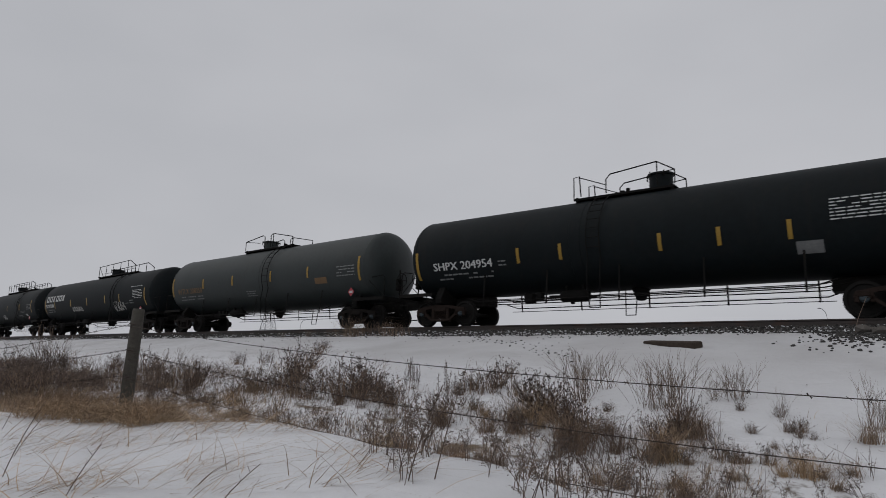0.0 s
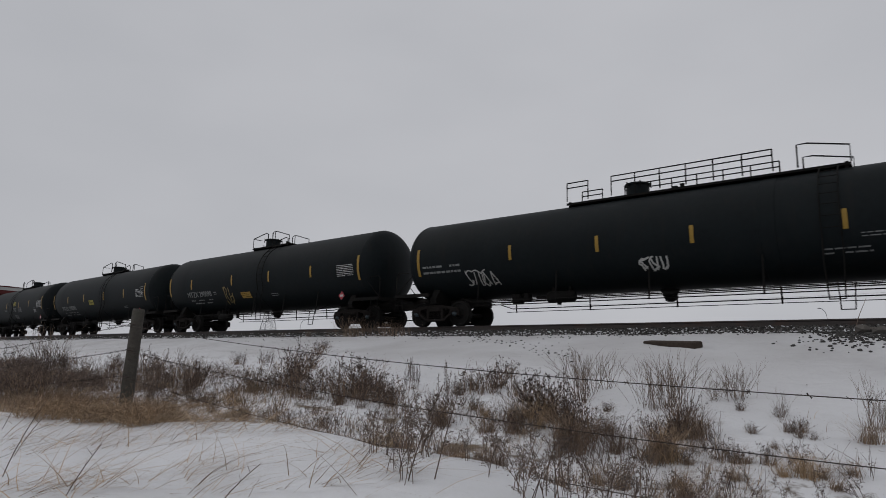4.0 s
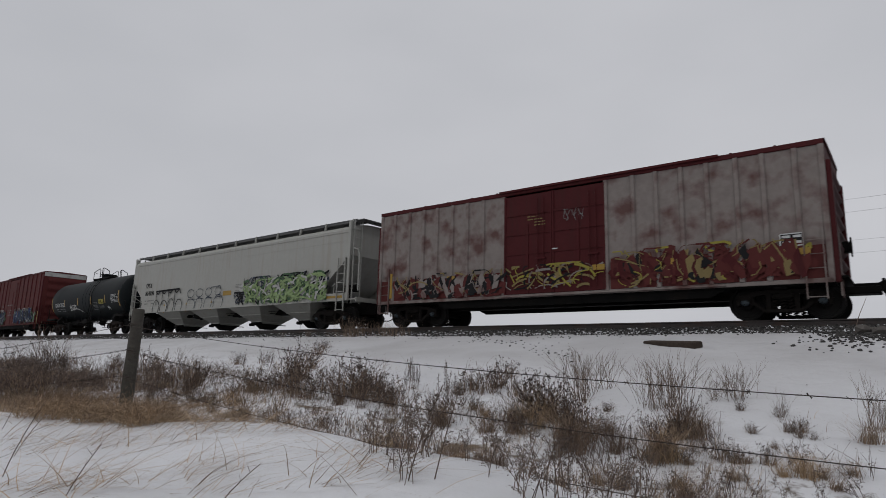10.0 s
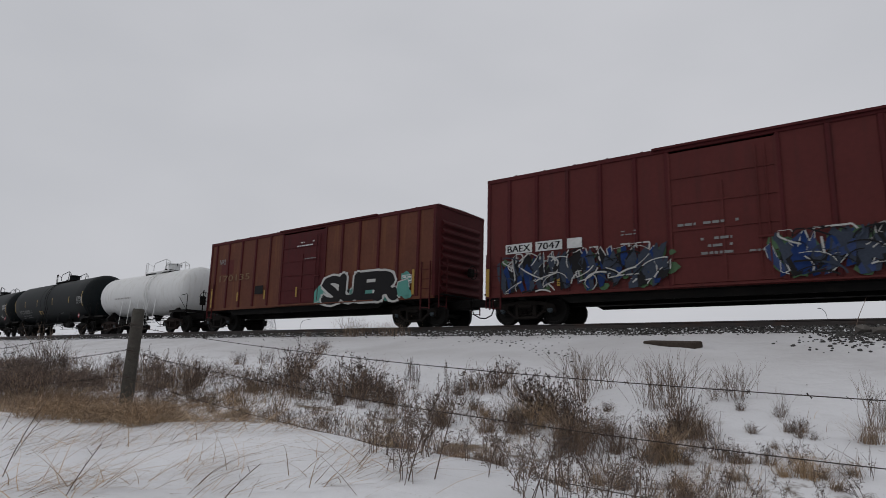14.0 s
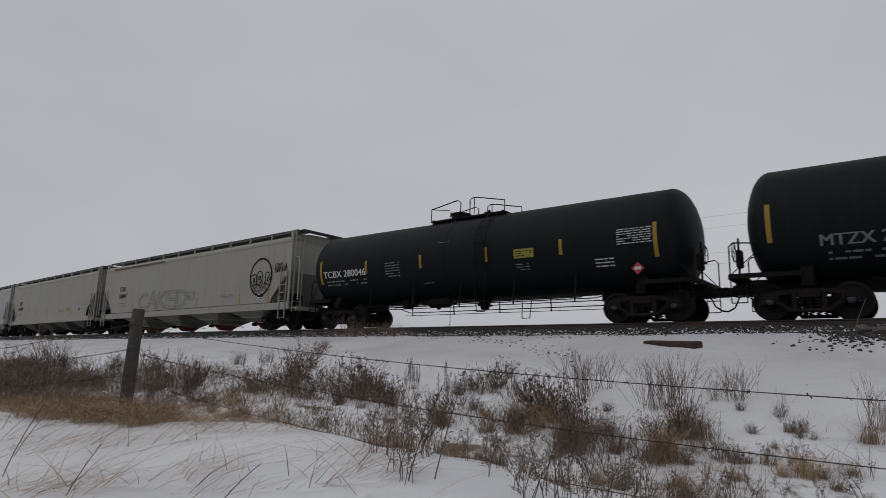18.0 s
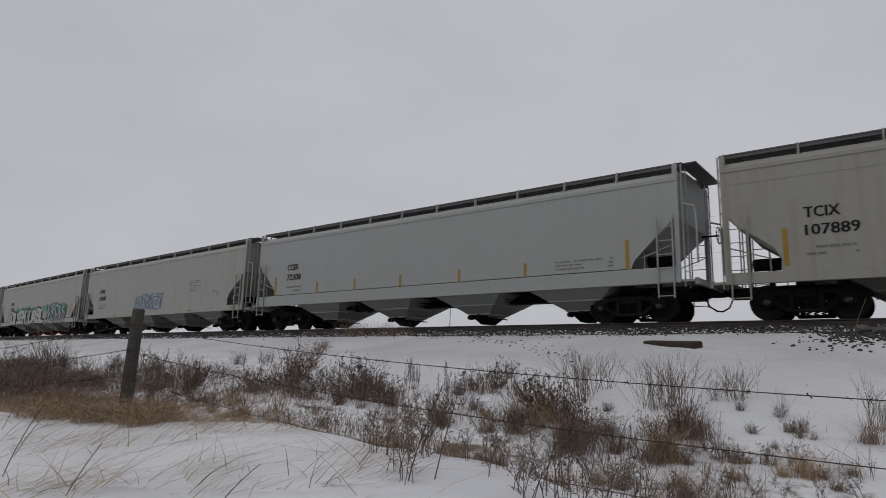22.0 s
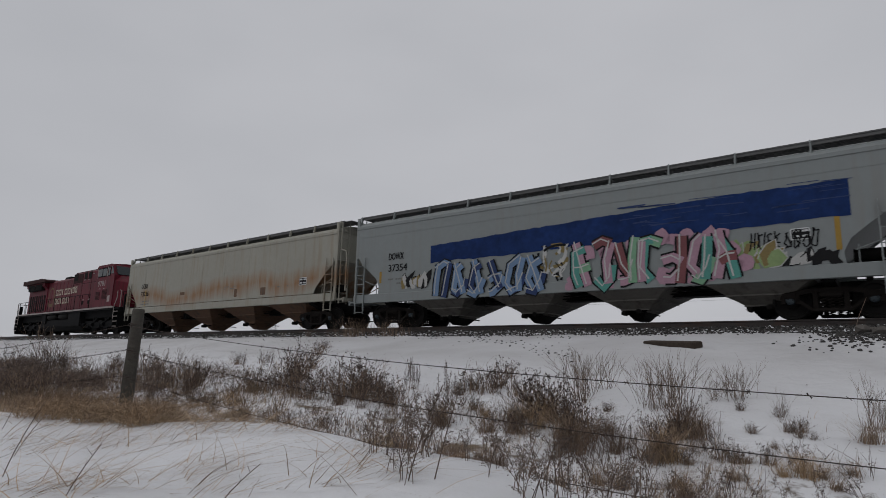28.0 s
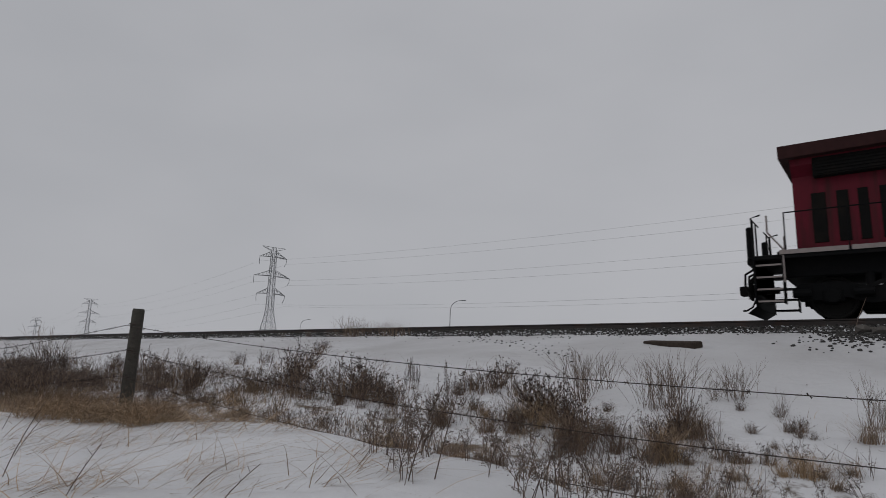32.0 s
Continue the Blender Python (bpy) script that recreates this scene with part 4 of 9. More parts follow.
    part("manway", Geo().lathe([(top - 0.15, 0.36), (top + dome_h, 0.36), (top + dome_h + 0.01, 0.41), (top + dome_h + 0.06, 0.41), (top + dome_h + 0.11, 0.2)], "z", (dome, 0, 0), 22), paint, car, "round black manway with hinged lid" if paint is not TANK_WHITE else "round white manway with hinged lid", smooth=True)
    g = Geo()
    for k in range(6):
        t = math.pi / 3 * k
        g.cyl((dome + 0.43 * math.cos(t), 0.43 * math.sin(t), top + dome_h - 0.1), (dome + 0.43 * math.cos(t), 0.43 * math.sin(t), top + dome_h + 0.09), 0.022, 5)
    part("lid_bolt", g, rail_mat, car)["kind"] = "stuff"
    v = valve if valve is not None else (dome + 1.15 if dome < (a + b) / 2 else dome - 1.15)
    g = Geo().lathe([(top - 0.1, 0.14), (top + 0.17, 0.14), (top + 0.2, 0.09), (top + 0.27, 0.09)], "z", (v, 0.1, 0), 12)
    g.cyl((v + 0.3, -0.2, top), (v + 0.3, -0.2, top + 0.24), 0.07, 8)
    part("safety_valve", g, rail_mat, car)
    rm = rail_mat if paint is not TANK_WHITE else paint
    h = top + rail_h
    if high_rail == "long":   # one unbroken top rail with a brace at each end
        for y in (-0.6, 0.6):
            g = Geo().tube([(a, y, top), (a, y, h - 0.1), (b - 0.9, y, h), (b, y, top + 0.45), (b, y, top)], 0.024, 6)
            g.tube([(a, y, h - 0.12), (a + 0.75, y, top + 0.02)], 0.02, 6).tube([(a + 0.75, y, top + 0.2), (b, y, top + 0.24)], 0.014, 5)
            for k in range(1, 5):
                x = a + (b - a) * k / 5
                g.tube([(x, y, top), (x, y, h - 0.1 + 0.1 * k / 4)], 0.018, 6)
            part("guard_rail", g, rm, car)
    elif high_rail:
        for y in (-0.6, 0.6):
            g = Geo()
            xs = [a + (b - a) * k / 5 for k in range(6)]
            spans = ((xs[0], xs[0] + 0.75), (xs[0] + 1.55, xs[4] - 0.2), (xs[4] + 0.25, xs[4] + 0.35))
            for p, q in spans[:2]:
                for z in (h, top + 0.55):
                    g.tube([(p, y, z), (q, y, z)], 0.02, 6)
                m = max(2, round((q - p) / 0.8) + 1)
                for k in range(m):
                    x = p + (q - p) * k / (m - 1)
                    g.tube([(x, y, top + 0.08), (x, y, h)], 0.02, 6)
            g.tube([(b - 1.2, y, top + 0.08), (b - 1.2, y, h), (b - 0.95, y, h), (b, y, top + 0.5), (b, y, top + 0.05)], 0.022, 6)
            part("guard_rail", g, rm, car)
    else:
        for y in (-0.6, 0.6):
            m = a + (b - a) * (0.42 if dome < (a + b) / 2 else 0.34)
            g = Geo()
            if dome < (a + b) / 2:
                g.tube([(a, y, top + 0.05), (a, y, h - 0.2), (m - 0.15, y, h), (m, y, h - 0.08), (m, y, top + 0.08)], 0.022, 6)
                g.tube([(a, y, h - 0.2), (dome - 0.1, y, top + 0.35)], 0.016, 5)
                q = m + (b - m) * 0.22
                g.tube([(q, y, top + 0.08), (q, y, h - 0.06), (q + 0.12, y, h), (q + 0.3, y, h), (b, y, top + 0.42), (b, y, top + 0.05)], 0.022, 6)
                g.tube([(q + 0.2, y, top + 0.06), (q + 0.2, y, h)], 0.018, 6)
            else:
                g.tube([(a, y, top + 0.05), (a, y, h - 0.08), (a + 0.2, y, h - 0.06), (a + 0.25, y, top + 0.08)], 0.022, 6)
                g.tube([(a + 0.2, y, h - 0.1), (m, y, top + 0.35)], 0.016, 5)
                q = b - (b - a) * 0.16
                g.tube([(m, y, top + 0.08), (m, y, h - 0.3), (m + 0.15, y, h - 0.15), (q, y, h), (b, y, top + 0.5), (b, y, top + 0.05)], 0.022, 6)
                g.tube([(q, y, top + 0.08), (q, y, h)], 0.02, 6)
                g.tube([(q, y, top + 0.45), (b, y, top + 0.5)], 0.016, 5)
            part("guard_rail", g, rm, car)
    # side ladder that follows the shell, with its foot loop below
    for s in (-1, 1):
        g = Geo()
        for dx in (-0.21, 0.21):
            pts = [(ladder_x + dx, s * (r + 0.09) * math.sin(t), c + (r + 0.09) * math.cos(t)) for t in [0.4 + 0.13 * k for k in range(13)]]
            pts += [(ladder_x + dx, s * (r + 0.06), 1.3), (ladder_x + dx * 0.8, s * (r - 0.05), 0.42)]
            g.tube(pts, 0.018, 5)
        for k in range(8):
            t = 0.45 + 0.19 * k
            y, z = s * (r + 0.09) * math.sin(t), c + (r + 0.09) * math.cos(t)
            g.tube([(ladder_x - 0.21, y, z), (ladder_x + 0.21, y, z)], 0.013, 5)
        for z in (0.43, 0.8):
            g.tube([(ladder_x - 0.18, s * (r - 0.04), z), (ladder_x + 0.18, s * (r - 0.04), z)], 0.015, 5)
        part("side_ladder", g, rm, car)
    # safety rail along each side below the shell, its hangers, the outlet and the brake gear
    p0, p1 = -tx + 1.35, tx - 1.35
    for s in (-1, 1):
        g = Geo().tube([(p0, s * 1.3, 0.95), (p0 + 0.5, s * 1.38, pipe_z), (p1 - 0.5, s * 1.38, pipe_z), (p1, s * 1.3, 0.95)], 0.02, 6)
        g.tube([(p0 + 0.3, s * 1.3, pipe_z - 0.13), (p1 - 0.3, s * 1.3, pipe_z - 0.13)], 0.012, 5)
        part("safety_rail", g, UNDER, car)
        g = Geo()
        m = 5
        for k in range(m):
            x = p0 + 0.7 + (p1 - p0 - 1.4) * k / (m - 1)
            g.beam((x, s * 1.34, pipe_z - 0.15), (x, s * 1.24, c - math.sqrt(r * r - 1.24 ** 2) + 0.02), 0.05, 0.012)
        part("rail_hanger", g, UNDER if paint is not TANK_WHITE else paint, car)["kind"] = "stuff"
    g = Geo().lathe([(c - r - 0.34, 0.1), (c - r - 0.3, 0.16), (c - r - 0.12, 0.2), (c - r + 0.05, 0.34)], "z", (0.2, 0, 0), 14)
    g.box(0.05, 0.35, -0.3, 0.3, c - r - 0.2, c - r - 0.12, 0.02)
    part("outlet_valve", g, UNDER, car)
    brake_rigging(car, p0 - 0.2, p1 + 0.2, i, reservoir)
    # reflectors, plates and lettering
    for x in bars:
        part("reflector", Geo().patch(x - 0.055, x + 0.055, bar_z - 0.25, bar_z + 0.25, surf, 0.012, 4), YELLOW, car)
    for x in end_bars:
        part("reflector", Geo().patch(x - 0.06, x + 0.06, bar_z - 0.55, bar_z + 0.45, surf, 0.012, 6), YELLOW, car)
    if mark:
        letters(car, mark, mark_x, mark_z - 0.12, 0.27, mark_mat, surf, mark_w, 0.014, weight=0.02)
        word_bars(car, mark_x + 0.15, mark_x + mark_w, mark_z - 0.48, mark_z - 0.2, 2, DIM_WHITE, surf, i)
    for x, z, w, h, m in plates:
        part("notice_plate", Geo().patch(x - w / 2, x + w / 2, z - h / 2, z + h / 2, surf, 0.012, 4), m, car)
        if m in (PLATE_YELLOW, YELLOW):
            word_bars(car, x - w * 0.42, x + w * 0.42, z - h * 0.36, z + h * 0.36, 3, BLACK, surf, i, 0.015, "notice_print")
    for k, (xa, xb, za, zb, rows, m) in enumerate(prints):
        word_bars(car, xa, xb, za, zb, rows, m, surf, 10 * i + k, dense=0.95)
    if placard is not None:
        x, z = placard, placard_z
        g = Geo()
        q = 0.19
        y0, slope = surf(x, z + q) - 0.02, 0.0
        face = lambda dx, dz: (x + dx, y0 + slope * dz, z + dz)
        g.add([face(-q, 0), face(0, -q), face(q, 0), face(0, q)], [(0, 1, 2, 3)])
        holder = part("placard", g, PLACARD, car, "red diamond hazard placard")
        g = Geo().patch(x - 0.1, x + 0.1, z - 0.045, z + 0.045, lambda a, b: y0 + slope * (b - z), 0.006)
        part("placard_panel", g, WHITE, holder, "white number panel")
    return car

# ---------------------------------------------------------------- spray paint on the cars


def tag_strokes(rnd, n, x0, x1, z0, z1, lean=0.1, wild=0.25, sharp=False):
    """Letter-like strokes: each of n cells gets a few bent strokes."""
    out = []
    w = (x1 - x0) / n
    for k in range(n):
        a, h = x0 + k * w, z1 - z0
        cell = []
        kinds = rnd.sample(("stem", "stem2", "bowl", "diag", "bar", "hook"), 3)
        for kind in kinds:
            if kind == "stem":
                p = [(0.16, 0.0), (0.2, 0.5), (0.16, 1.0)]
            elif kind == "stem2":
                p = [(0.8, 0.02), (0.76, 0.5), (0.84, 0.96)]
            elif kind == "bowl":
                p = [(0.5 + 0.36 * math.cos(t), 0.5 + 0.46 * math.sin(t)) for t in [1.2 + 0.62 * j for j in range(8)]]
            elif kind == "diag":
                p = [(0.12, 0.95), (0.5, 0.45), (0.9, 0.05)]
            elif kind == "bar":
                p = [(0.1, 0.9), (0.5, 0.98), (0.95, 0.88)] if rnd.random() < 0.5 else [(0.1, 0.42), (0.5, 0.5), (0.9, 0.46)]
            else:
                p = [(0.2, 0.1), (0.55, 0.02), (0.88, 0.2), (0.9, 0.5)]
            q = []
            for u, v in p:
                u += rnd.uniform(-wild, wild) * 0.4
                v += rnd.uniform(-wild, wild) * 0.35
                v = min(1.02, max(-0.02, v))
                q.append((a + w * (0.04 + 0.92 * u) + lean * v * h * 0.3, z0 + h * v))
            cell.append(q[::2] if sharp and len(q) > 4 else q if sharp else smooth_line(q))
        out.append(cell)
    return out


def smooth_line(p, steps=4):
    """A Catmull-Rom line through the points."""
    q = [p[0], *p, p[-1]]
    out = []
    for k in range(1, len(q) - 2):
        a, b, c, d = (Vector(v) for v in q[k - 1:k + 3])
        for s in range(steps):
            t = s / steps
            out.append(0.5 * (2 * b + (c - a) * t + (2 * a - 5 * b + 4 * c - d) * t * t + (3 * b - a - 3 * c + d) * t ** 3))
    out.append(Vector(p[-1]))
    return [(v.x, v.y) for v in out]


def graffiti(car, surf, x0, x1, z0, z1, n, fills, outline, seed, width=0.16, halo=None, shine=None, back=None, lean=0.1, sharp=False):
    """A sprayed piece: backing cloud, outline, fill and highlights, each a layer of flat strokes."""
    rnd = random.Random(seed)
    piece = tag_strokes(rnd, n, x0, x1, z0, z1, lean, 0.25, sharp)
    first = None
    if back:
        g = Geo()
        for k in range(int((x1 - x0) * 9)):
            cx, cz = rnd.uniform(x0 - 0.1, x1 + 0.1), z0 + (z1 - z0) * rnd.random()
            rr = rnd.uniform(0.1, 0.26)
            g.add([(cx, surf(cx, cz) - 0.006, cz)] + [(cx + rr * math.cos(t * 0.7) * rnd.uniform(0.7, 1.3), surf(cx, cz) - 0.006,
                  max(z0 - 0.05, cz + rr * math.sin(t * 0.7) * rnd.uniform(0.7, 1.3))) for t in range(9)], [(0, t, t % 9 + 1) for t in range(1, 10)])
        first = part("graffiti", g, back, car, "sprayed colour cloud")
        first["kind"] = "stuff"
    layers = []
    if halo:
        layers.append((halo, width + 0.14, 0.009))
    layers.append((outline, width + 0.11, 0.012))
    for m, w, off in layers:
        g = Geo()
        for cell in piece:
            for s in cell:
                g.ribbon(s, w, surf, off)
        ob = part("graffiti", g, m, car, "sprayed graffiti outline") if first is None else part("graffiti_outline", g, m, first)
        ob["kind"] = "stuff"
        first = first or ob
    for j, m in enumerate(fills):
        g = Geo()
        for k, cell in enumerate(piece):
            for q, s in enumerate(cell):
                if (k * 2 + q) % len(fills) == j:
                    g.ribbon(s, width, surf, 0.016 + 0.0015 * q)
        if g.f:
            part("graffiti_fill", g, m, first)["kind"] = "stuff"
    if shine:
        g = Geo()
        for cell in piece:
            for s in cell:
                g.ribbon([(x - width * 0.22, z + width * 0.22) for x, z in (s if sharp else s[1:-2])], width * 0.16, surf, 0.022)
        part("graffiti_highlight", g, shine, first)["kind"] = "stuff"
    return first


def shards(car, surf, x0, x1, z0, z1, n, paints, edge, seed, back=None, lean=0.25, thin=0.03):
    """A jagged sprayed piece: overlapping pointed strokes of several paints with pale edges."""
    rnd = random.Random(seed)
    first = None
    if back:
        g = Geo()
        for k in range(int((x1 - x0) * 7)):
            cx, cz, rr = rnd.uniform(x0 - 0.15, x1 + 0.15), z0 + (z1 - z0) * rnd.uniform(0.1, 0.95), rnd.uniform(0.1, 0.24)
            g.add([(cx + rr * math.cos(t * 0.785) * rnd.uniform(0.5, 1.3), surf(cx, cz) - 0.005, max(z0, cz + rr * math.sin(t * 0.785) * rnd.uniform(0.5, 1.3))) for t in range(8)], [tuple(range(8))])
        first = part("graffiti", g, back, car, "sprayed colour cloud")
        first["kind"] = "stuff"
    layers = [Geo() for _ in paints]
    lines = Geo()
    for k in range(n):
        cx = x0 + (x1 - x0) * (k + rnd.uniform(0.1, 0.9)) / n
        h = (z1 - z0) * (rnd.uniform(0.45, 1.0) if n < 50 else rnd.uniform(0.2, 0.85))
        w = max((x1 - x0) / n * rnd.uniform(0.5, 1.5), rnd.uniform(0.16, 0.4 if n < 50 else 0.26))
        b = z0 + (z1 - z0) * rnd.uniform(0.0, 0.25 if n < 50 else 0.6)
        s = rnd.uniform(-1, 1) * lean * h
        top = min(z1, b + h)
        mid = (b + top) / 2
        shape = [(cx - w * 0.5, b), (cx + w * rnd.uniform(0.0, 0.5), b + 0.08 * h), (cx + w * 0.4 + s * 0.5 + rnd.uniform(-0.1, 0.1), mid), (cx + s + w * rnd.uniform(0.1, 0.6), top),
                 (cx + s - w * 0.3, top - h * rnd.uniform(0.08, 0.3)), (cx - w * 0.5 + s * 0.5 - rnd.uniform(-0.05, 0.1), mid)]
        off = 0.008 + 0.0004 * k
        layers[rnd.randrange(len(paints))].add([(x, surf(x, z) - off, z) for x, z in shape], [tuple(range(6))])
        if rnd.random() < (0.6 if n < 30 else 0.3):
            a = rnd.randrange(3)
            lines.ribbon((shape + shape[:1])[a:a + 4], thin * rnd.uniform(0.6, 1.6), surf, off + 0.0003)
    for g, m in [*zip(layers, paints), (lines, edge)]:
        if g.f:
            ob = part("graffiti" if first is None else "graffiti_fill", g, m, first or car, "jagged sprayed graffiti" if first is None else "")
            ob["kind"] = "stuff"
            first = first or ob
    return first


def block_letters(car, surf, text, x0, x1, z0, z1, fill, outline, seed, edge=0.07, fat=1.0):
    """Sprayed block lettering: filled letters of uneven height with a heavy outline."""
    rnd = random.Random(seed)
    body, rim = Geo(), Geo()
    cell = (x1 - x0) / len(text)
    for k, c in enumerate(text):
        v, f = glyphs(c)
        xa, xb = min(p[0] for p in v), max(p[0] for p in v)
        za, zb = min(p[1] for p in v), max(p[1] for p in v)
        lo, hi, lean = z0 + rnd.uniform(0, 0.1), z1 - rnd.uniform(0, 0.18), rnd.uniform(-0.05, 0.15)
        wide = cell * (1.02 if xb - xa > 0.3 else 0.55)

        def place(p):
            t = (p[1] - za) / (zb - za)
            return x0 + k * cell + wide * (p[0] - xa) / max(0.05, xb - xa) + lean * t, lo + (hi - lo) * t
        q = [place(p) for p in v]
        if fill:
            body.add([(x, surf(x, z) - 0.016, z) for x, z in q], f)
        count = collections.Counter(frozenset(e) for face in f for e in zip(face, face[1:] + face[:1]))
        for e, m in count.items():
            if m == 1:
                a, b = e
                rim.ribbon([q[a], ((q[a][0] + q[b][0]) / 2, (q[a][1] + q[b][1]) / 2), q[b]], edge, surf, 0.02) if fill is None else None
        # a swollen copy behind, to thicken the stroke
        spread = () if fill is None else [(fat * a, fat * b) for a, b in ((0.09, 0.0), (-0.09, 0.0), (0.0, 0.07), (0.0, -0.05), (0.05, 0.04), (-0.05, 0.04), (0.05, -0.03), (-0.05, -0.03))]
        for j, (dx, dz) in enumerate(spread):
            rim.add([(x + dx * 1.15 + math.copysign(0.085, dx) * (dx != 0), surf(x, z) - 0.009 - 0.0002 * j, z + dz * 1.15 + math.copysign(0.075, dz) * (dz != 0)) for x, z in q], f)
            body.add([(x + dx, surf(x, z) - 0.0135 - 0.0003 * j, z + dz) for x, z in q], f)
    first = part("graffiti", rim, outline, car, "heavy sprayed letter outlines")
    first["kind"] = "stuff"
    if fill:
        part("graffiti_fill", body, fill, first)["kind"] = "stuff"
    return first


def scribble(car, surf, x0, x1, z0, z1, n, paint, seed, width=0.035, lean=0.2):
    rnd = random.Random(seed)
    g = Geo()
    for cell in tag_strokes(rnd, n, x0, x1, z0, z1, lean, 0.45):
        for s in cell:
            g.ribbon(s, width, surf, 0.012)
    ob = part("graffiti", g, paint, car, "thin sprayed scrawl")
    ob["kind"] = "stuff"
    return ob


def loops(car, surf, x0, x1, z0, z1, n, paint, seed, width=0.035):
    """Hollow bubble lettering: a closed uneven outline and an inner loop for each letter."""
    rnd = random.Random(seed)
    g = Geo()
    w = (x1 - x0) / n
    for k in range(n):
        cx, cz = x0 + (k + 0.5 + rnd.uniform(-0.12, 0.12)) * w, (z0 + z1) / 2 + rnd.uniform(-0.06, 0.06)
        for scale in (1.0, 0.3):
            pts = []
            off = rnd.uniform(-0.15, 0.15) * (1 - scale)
            for t in range(10):
                a = 2 * math.pi * t / 10
                rr = scale * rnd.uniform(0.62, 1.2) / max(abs(math.cos(a)), abs(math.sin(a))) ** 0.6
                pts.append((cx + off + w * 0.46 * rr * math.cos(a), min(z1 + 0.05, max(z0, cz + (z1 - z0) * 0.44 * rr * math.sin(a)))))
            pts += pts[:2]
            g.ribbon(smooth_line(pts), width, surf, 0.012)
    ob = part("graffiti", g, paint, car, "thin sprayed outline lettering")
    ob["kind"] = "stuff"
    return ob


def arch_tag(car, surf, x0, x1, z0, z1, n, paint, seed, comb, width=0.045):
    """A hollow marker tag: a row of arches standing on the sill under either a dripping comb or a row of loops."""
    rnd = random.Random(seed)
    g, heavy = Geo(), Geo()
    w, h = (x1 - x0) / n, z1 - z0
    for k in range(n):
        a, r = x0 + (k + 0.1) * w, w * rnd.uniform(0.42, 0.56)
        top = z0 + h * rnd.uniform(0.46, 0.6)
        g.ribbon(smooth_line([(a, z0), (a + r * 0.1, z0 + (top - z0) * 0.6), (a + r * 0.6, top), (a + r * 1.3, top - 0.04), (a + r * 1.75, z0 + (top - z0) * 0.5), (a + r * 1.5, z0 - 0.03)]), width, surf, 0.012)
        if comb:
            x = x0 + w * (0.45 + 0.82 * k)
            g.ribbon(smooth_line([(x, z1), (x + 0.02, z0 + h * 0.62), (x + 0.06, z0 + h * 0.3)]), width * 1.2, surf, 0.013)
            g.ribbon(smooth_line([(x, z1 - 0.02), (x + w * 0.22, z1 - 0.16), (x + w * 0.5, z1 - 0.02)]), width * 1.5, surf, 0.013)
        else:
            c, q = (x0 + (k + 0.5) * w, z0 + h * 0.78), w * rnd.uniform(0.3, 0.4)
            g.ribbon(smooth_line([(c[0] + q * math.cos(t * 0.6), c[1] + h * 0.21 * math.sin(t * 0.6)) for t in range(12)]), width, surf, 0.013)
            g.ribbon(smooth_line([(c[0] - q, z0 + h * 0.42), (c[0], z0 + h * 0.5), (c[0] + q * 1.3, z0 + h * 0.46)]), width, surf, 0.014)
    bar = [(x0 + w * 0.4, z1), (x1 - w * 0.5, z1 + 0.03), (x1 - w * 0.35, z1 - h * 0.2)] if comb else [(x1 - w * 1.3, z1), (x1 - w * 0.3, z1 + 0.05), (x1 - w * 0.3, z1 - h * 0.5)]
    heavy.ribbon(bar, width * (2.2 if comb else 1.2), surf, 0.016)
    first = part("graffiti", g, paint, car, "thin sprayed outline lettering")
    first["kind"] = "stuff"
    part("graffiti_bar", heavy, paint, first)


def flares(car, surf, x0, x1, z0, z1, n, paints, seed, width=0.07):
    """Loose curved spray strokes thrown over one another, dark and light."""
    rnd = random.Random(seed)
    layers = [Geo() for _ in paints]
    for k in range(n):
        x, z = rnd.uniform(x0, x1), z0 + (z1 - z0) * rnd.random() ** 1.3
        a, turn, step = rnd.uniform(0.2, 2.6), rnd.uniform(-0.55, 0.55), rnd.uniform(0.08, 0.2)
        pts = []
        for _ in range(5):
            pts.append((min(x1 + 0.1, max(x0 - 0.1, x)), min(z1 + 0.05, max(z0, z))))
            x, z, a = x + step * 1.4 * math.cos(a), z + step * 0.8 * math.sin(a), a + turn
        j = rnd.randrange(len(paints))
        layers[j].ribbon(smooth_line(pts), width * rnd.uniform(0.35, 1.3), surf, 0.008 + 0.0003 * k)
    first = None
    for g, m in zip(layers, paints):
        if g.f:
            ob = part("graffiti" if first is None else "graffiti_stroke", g, m, first or car, "loose curved spray-paint strokes" if first is None else "")
            ob["kind"] = "stuff"
            first = first or ob
    return first


# ---------------------------------------------------------------- boxcars


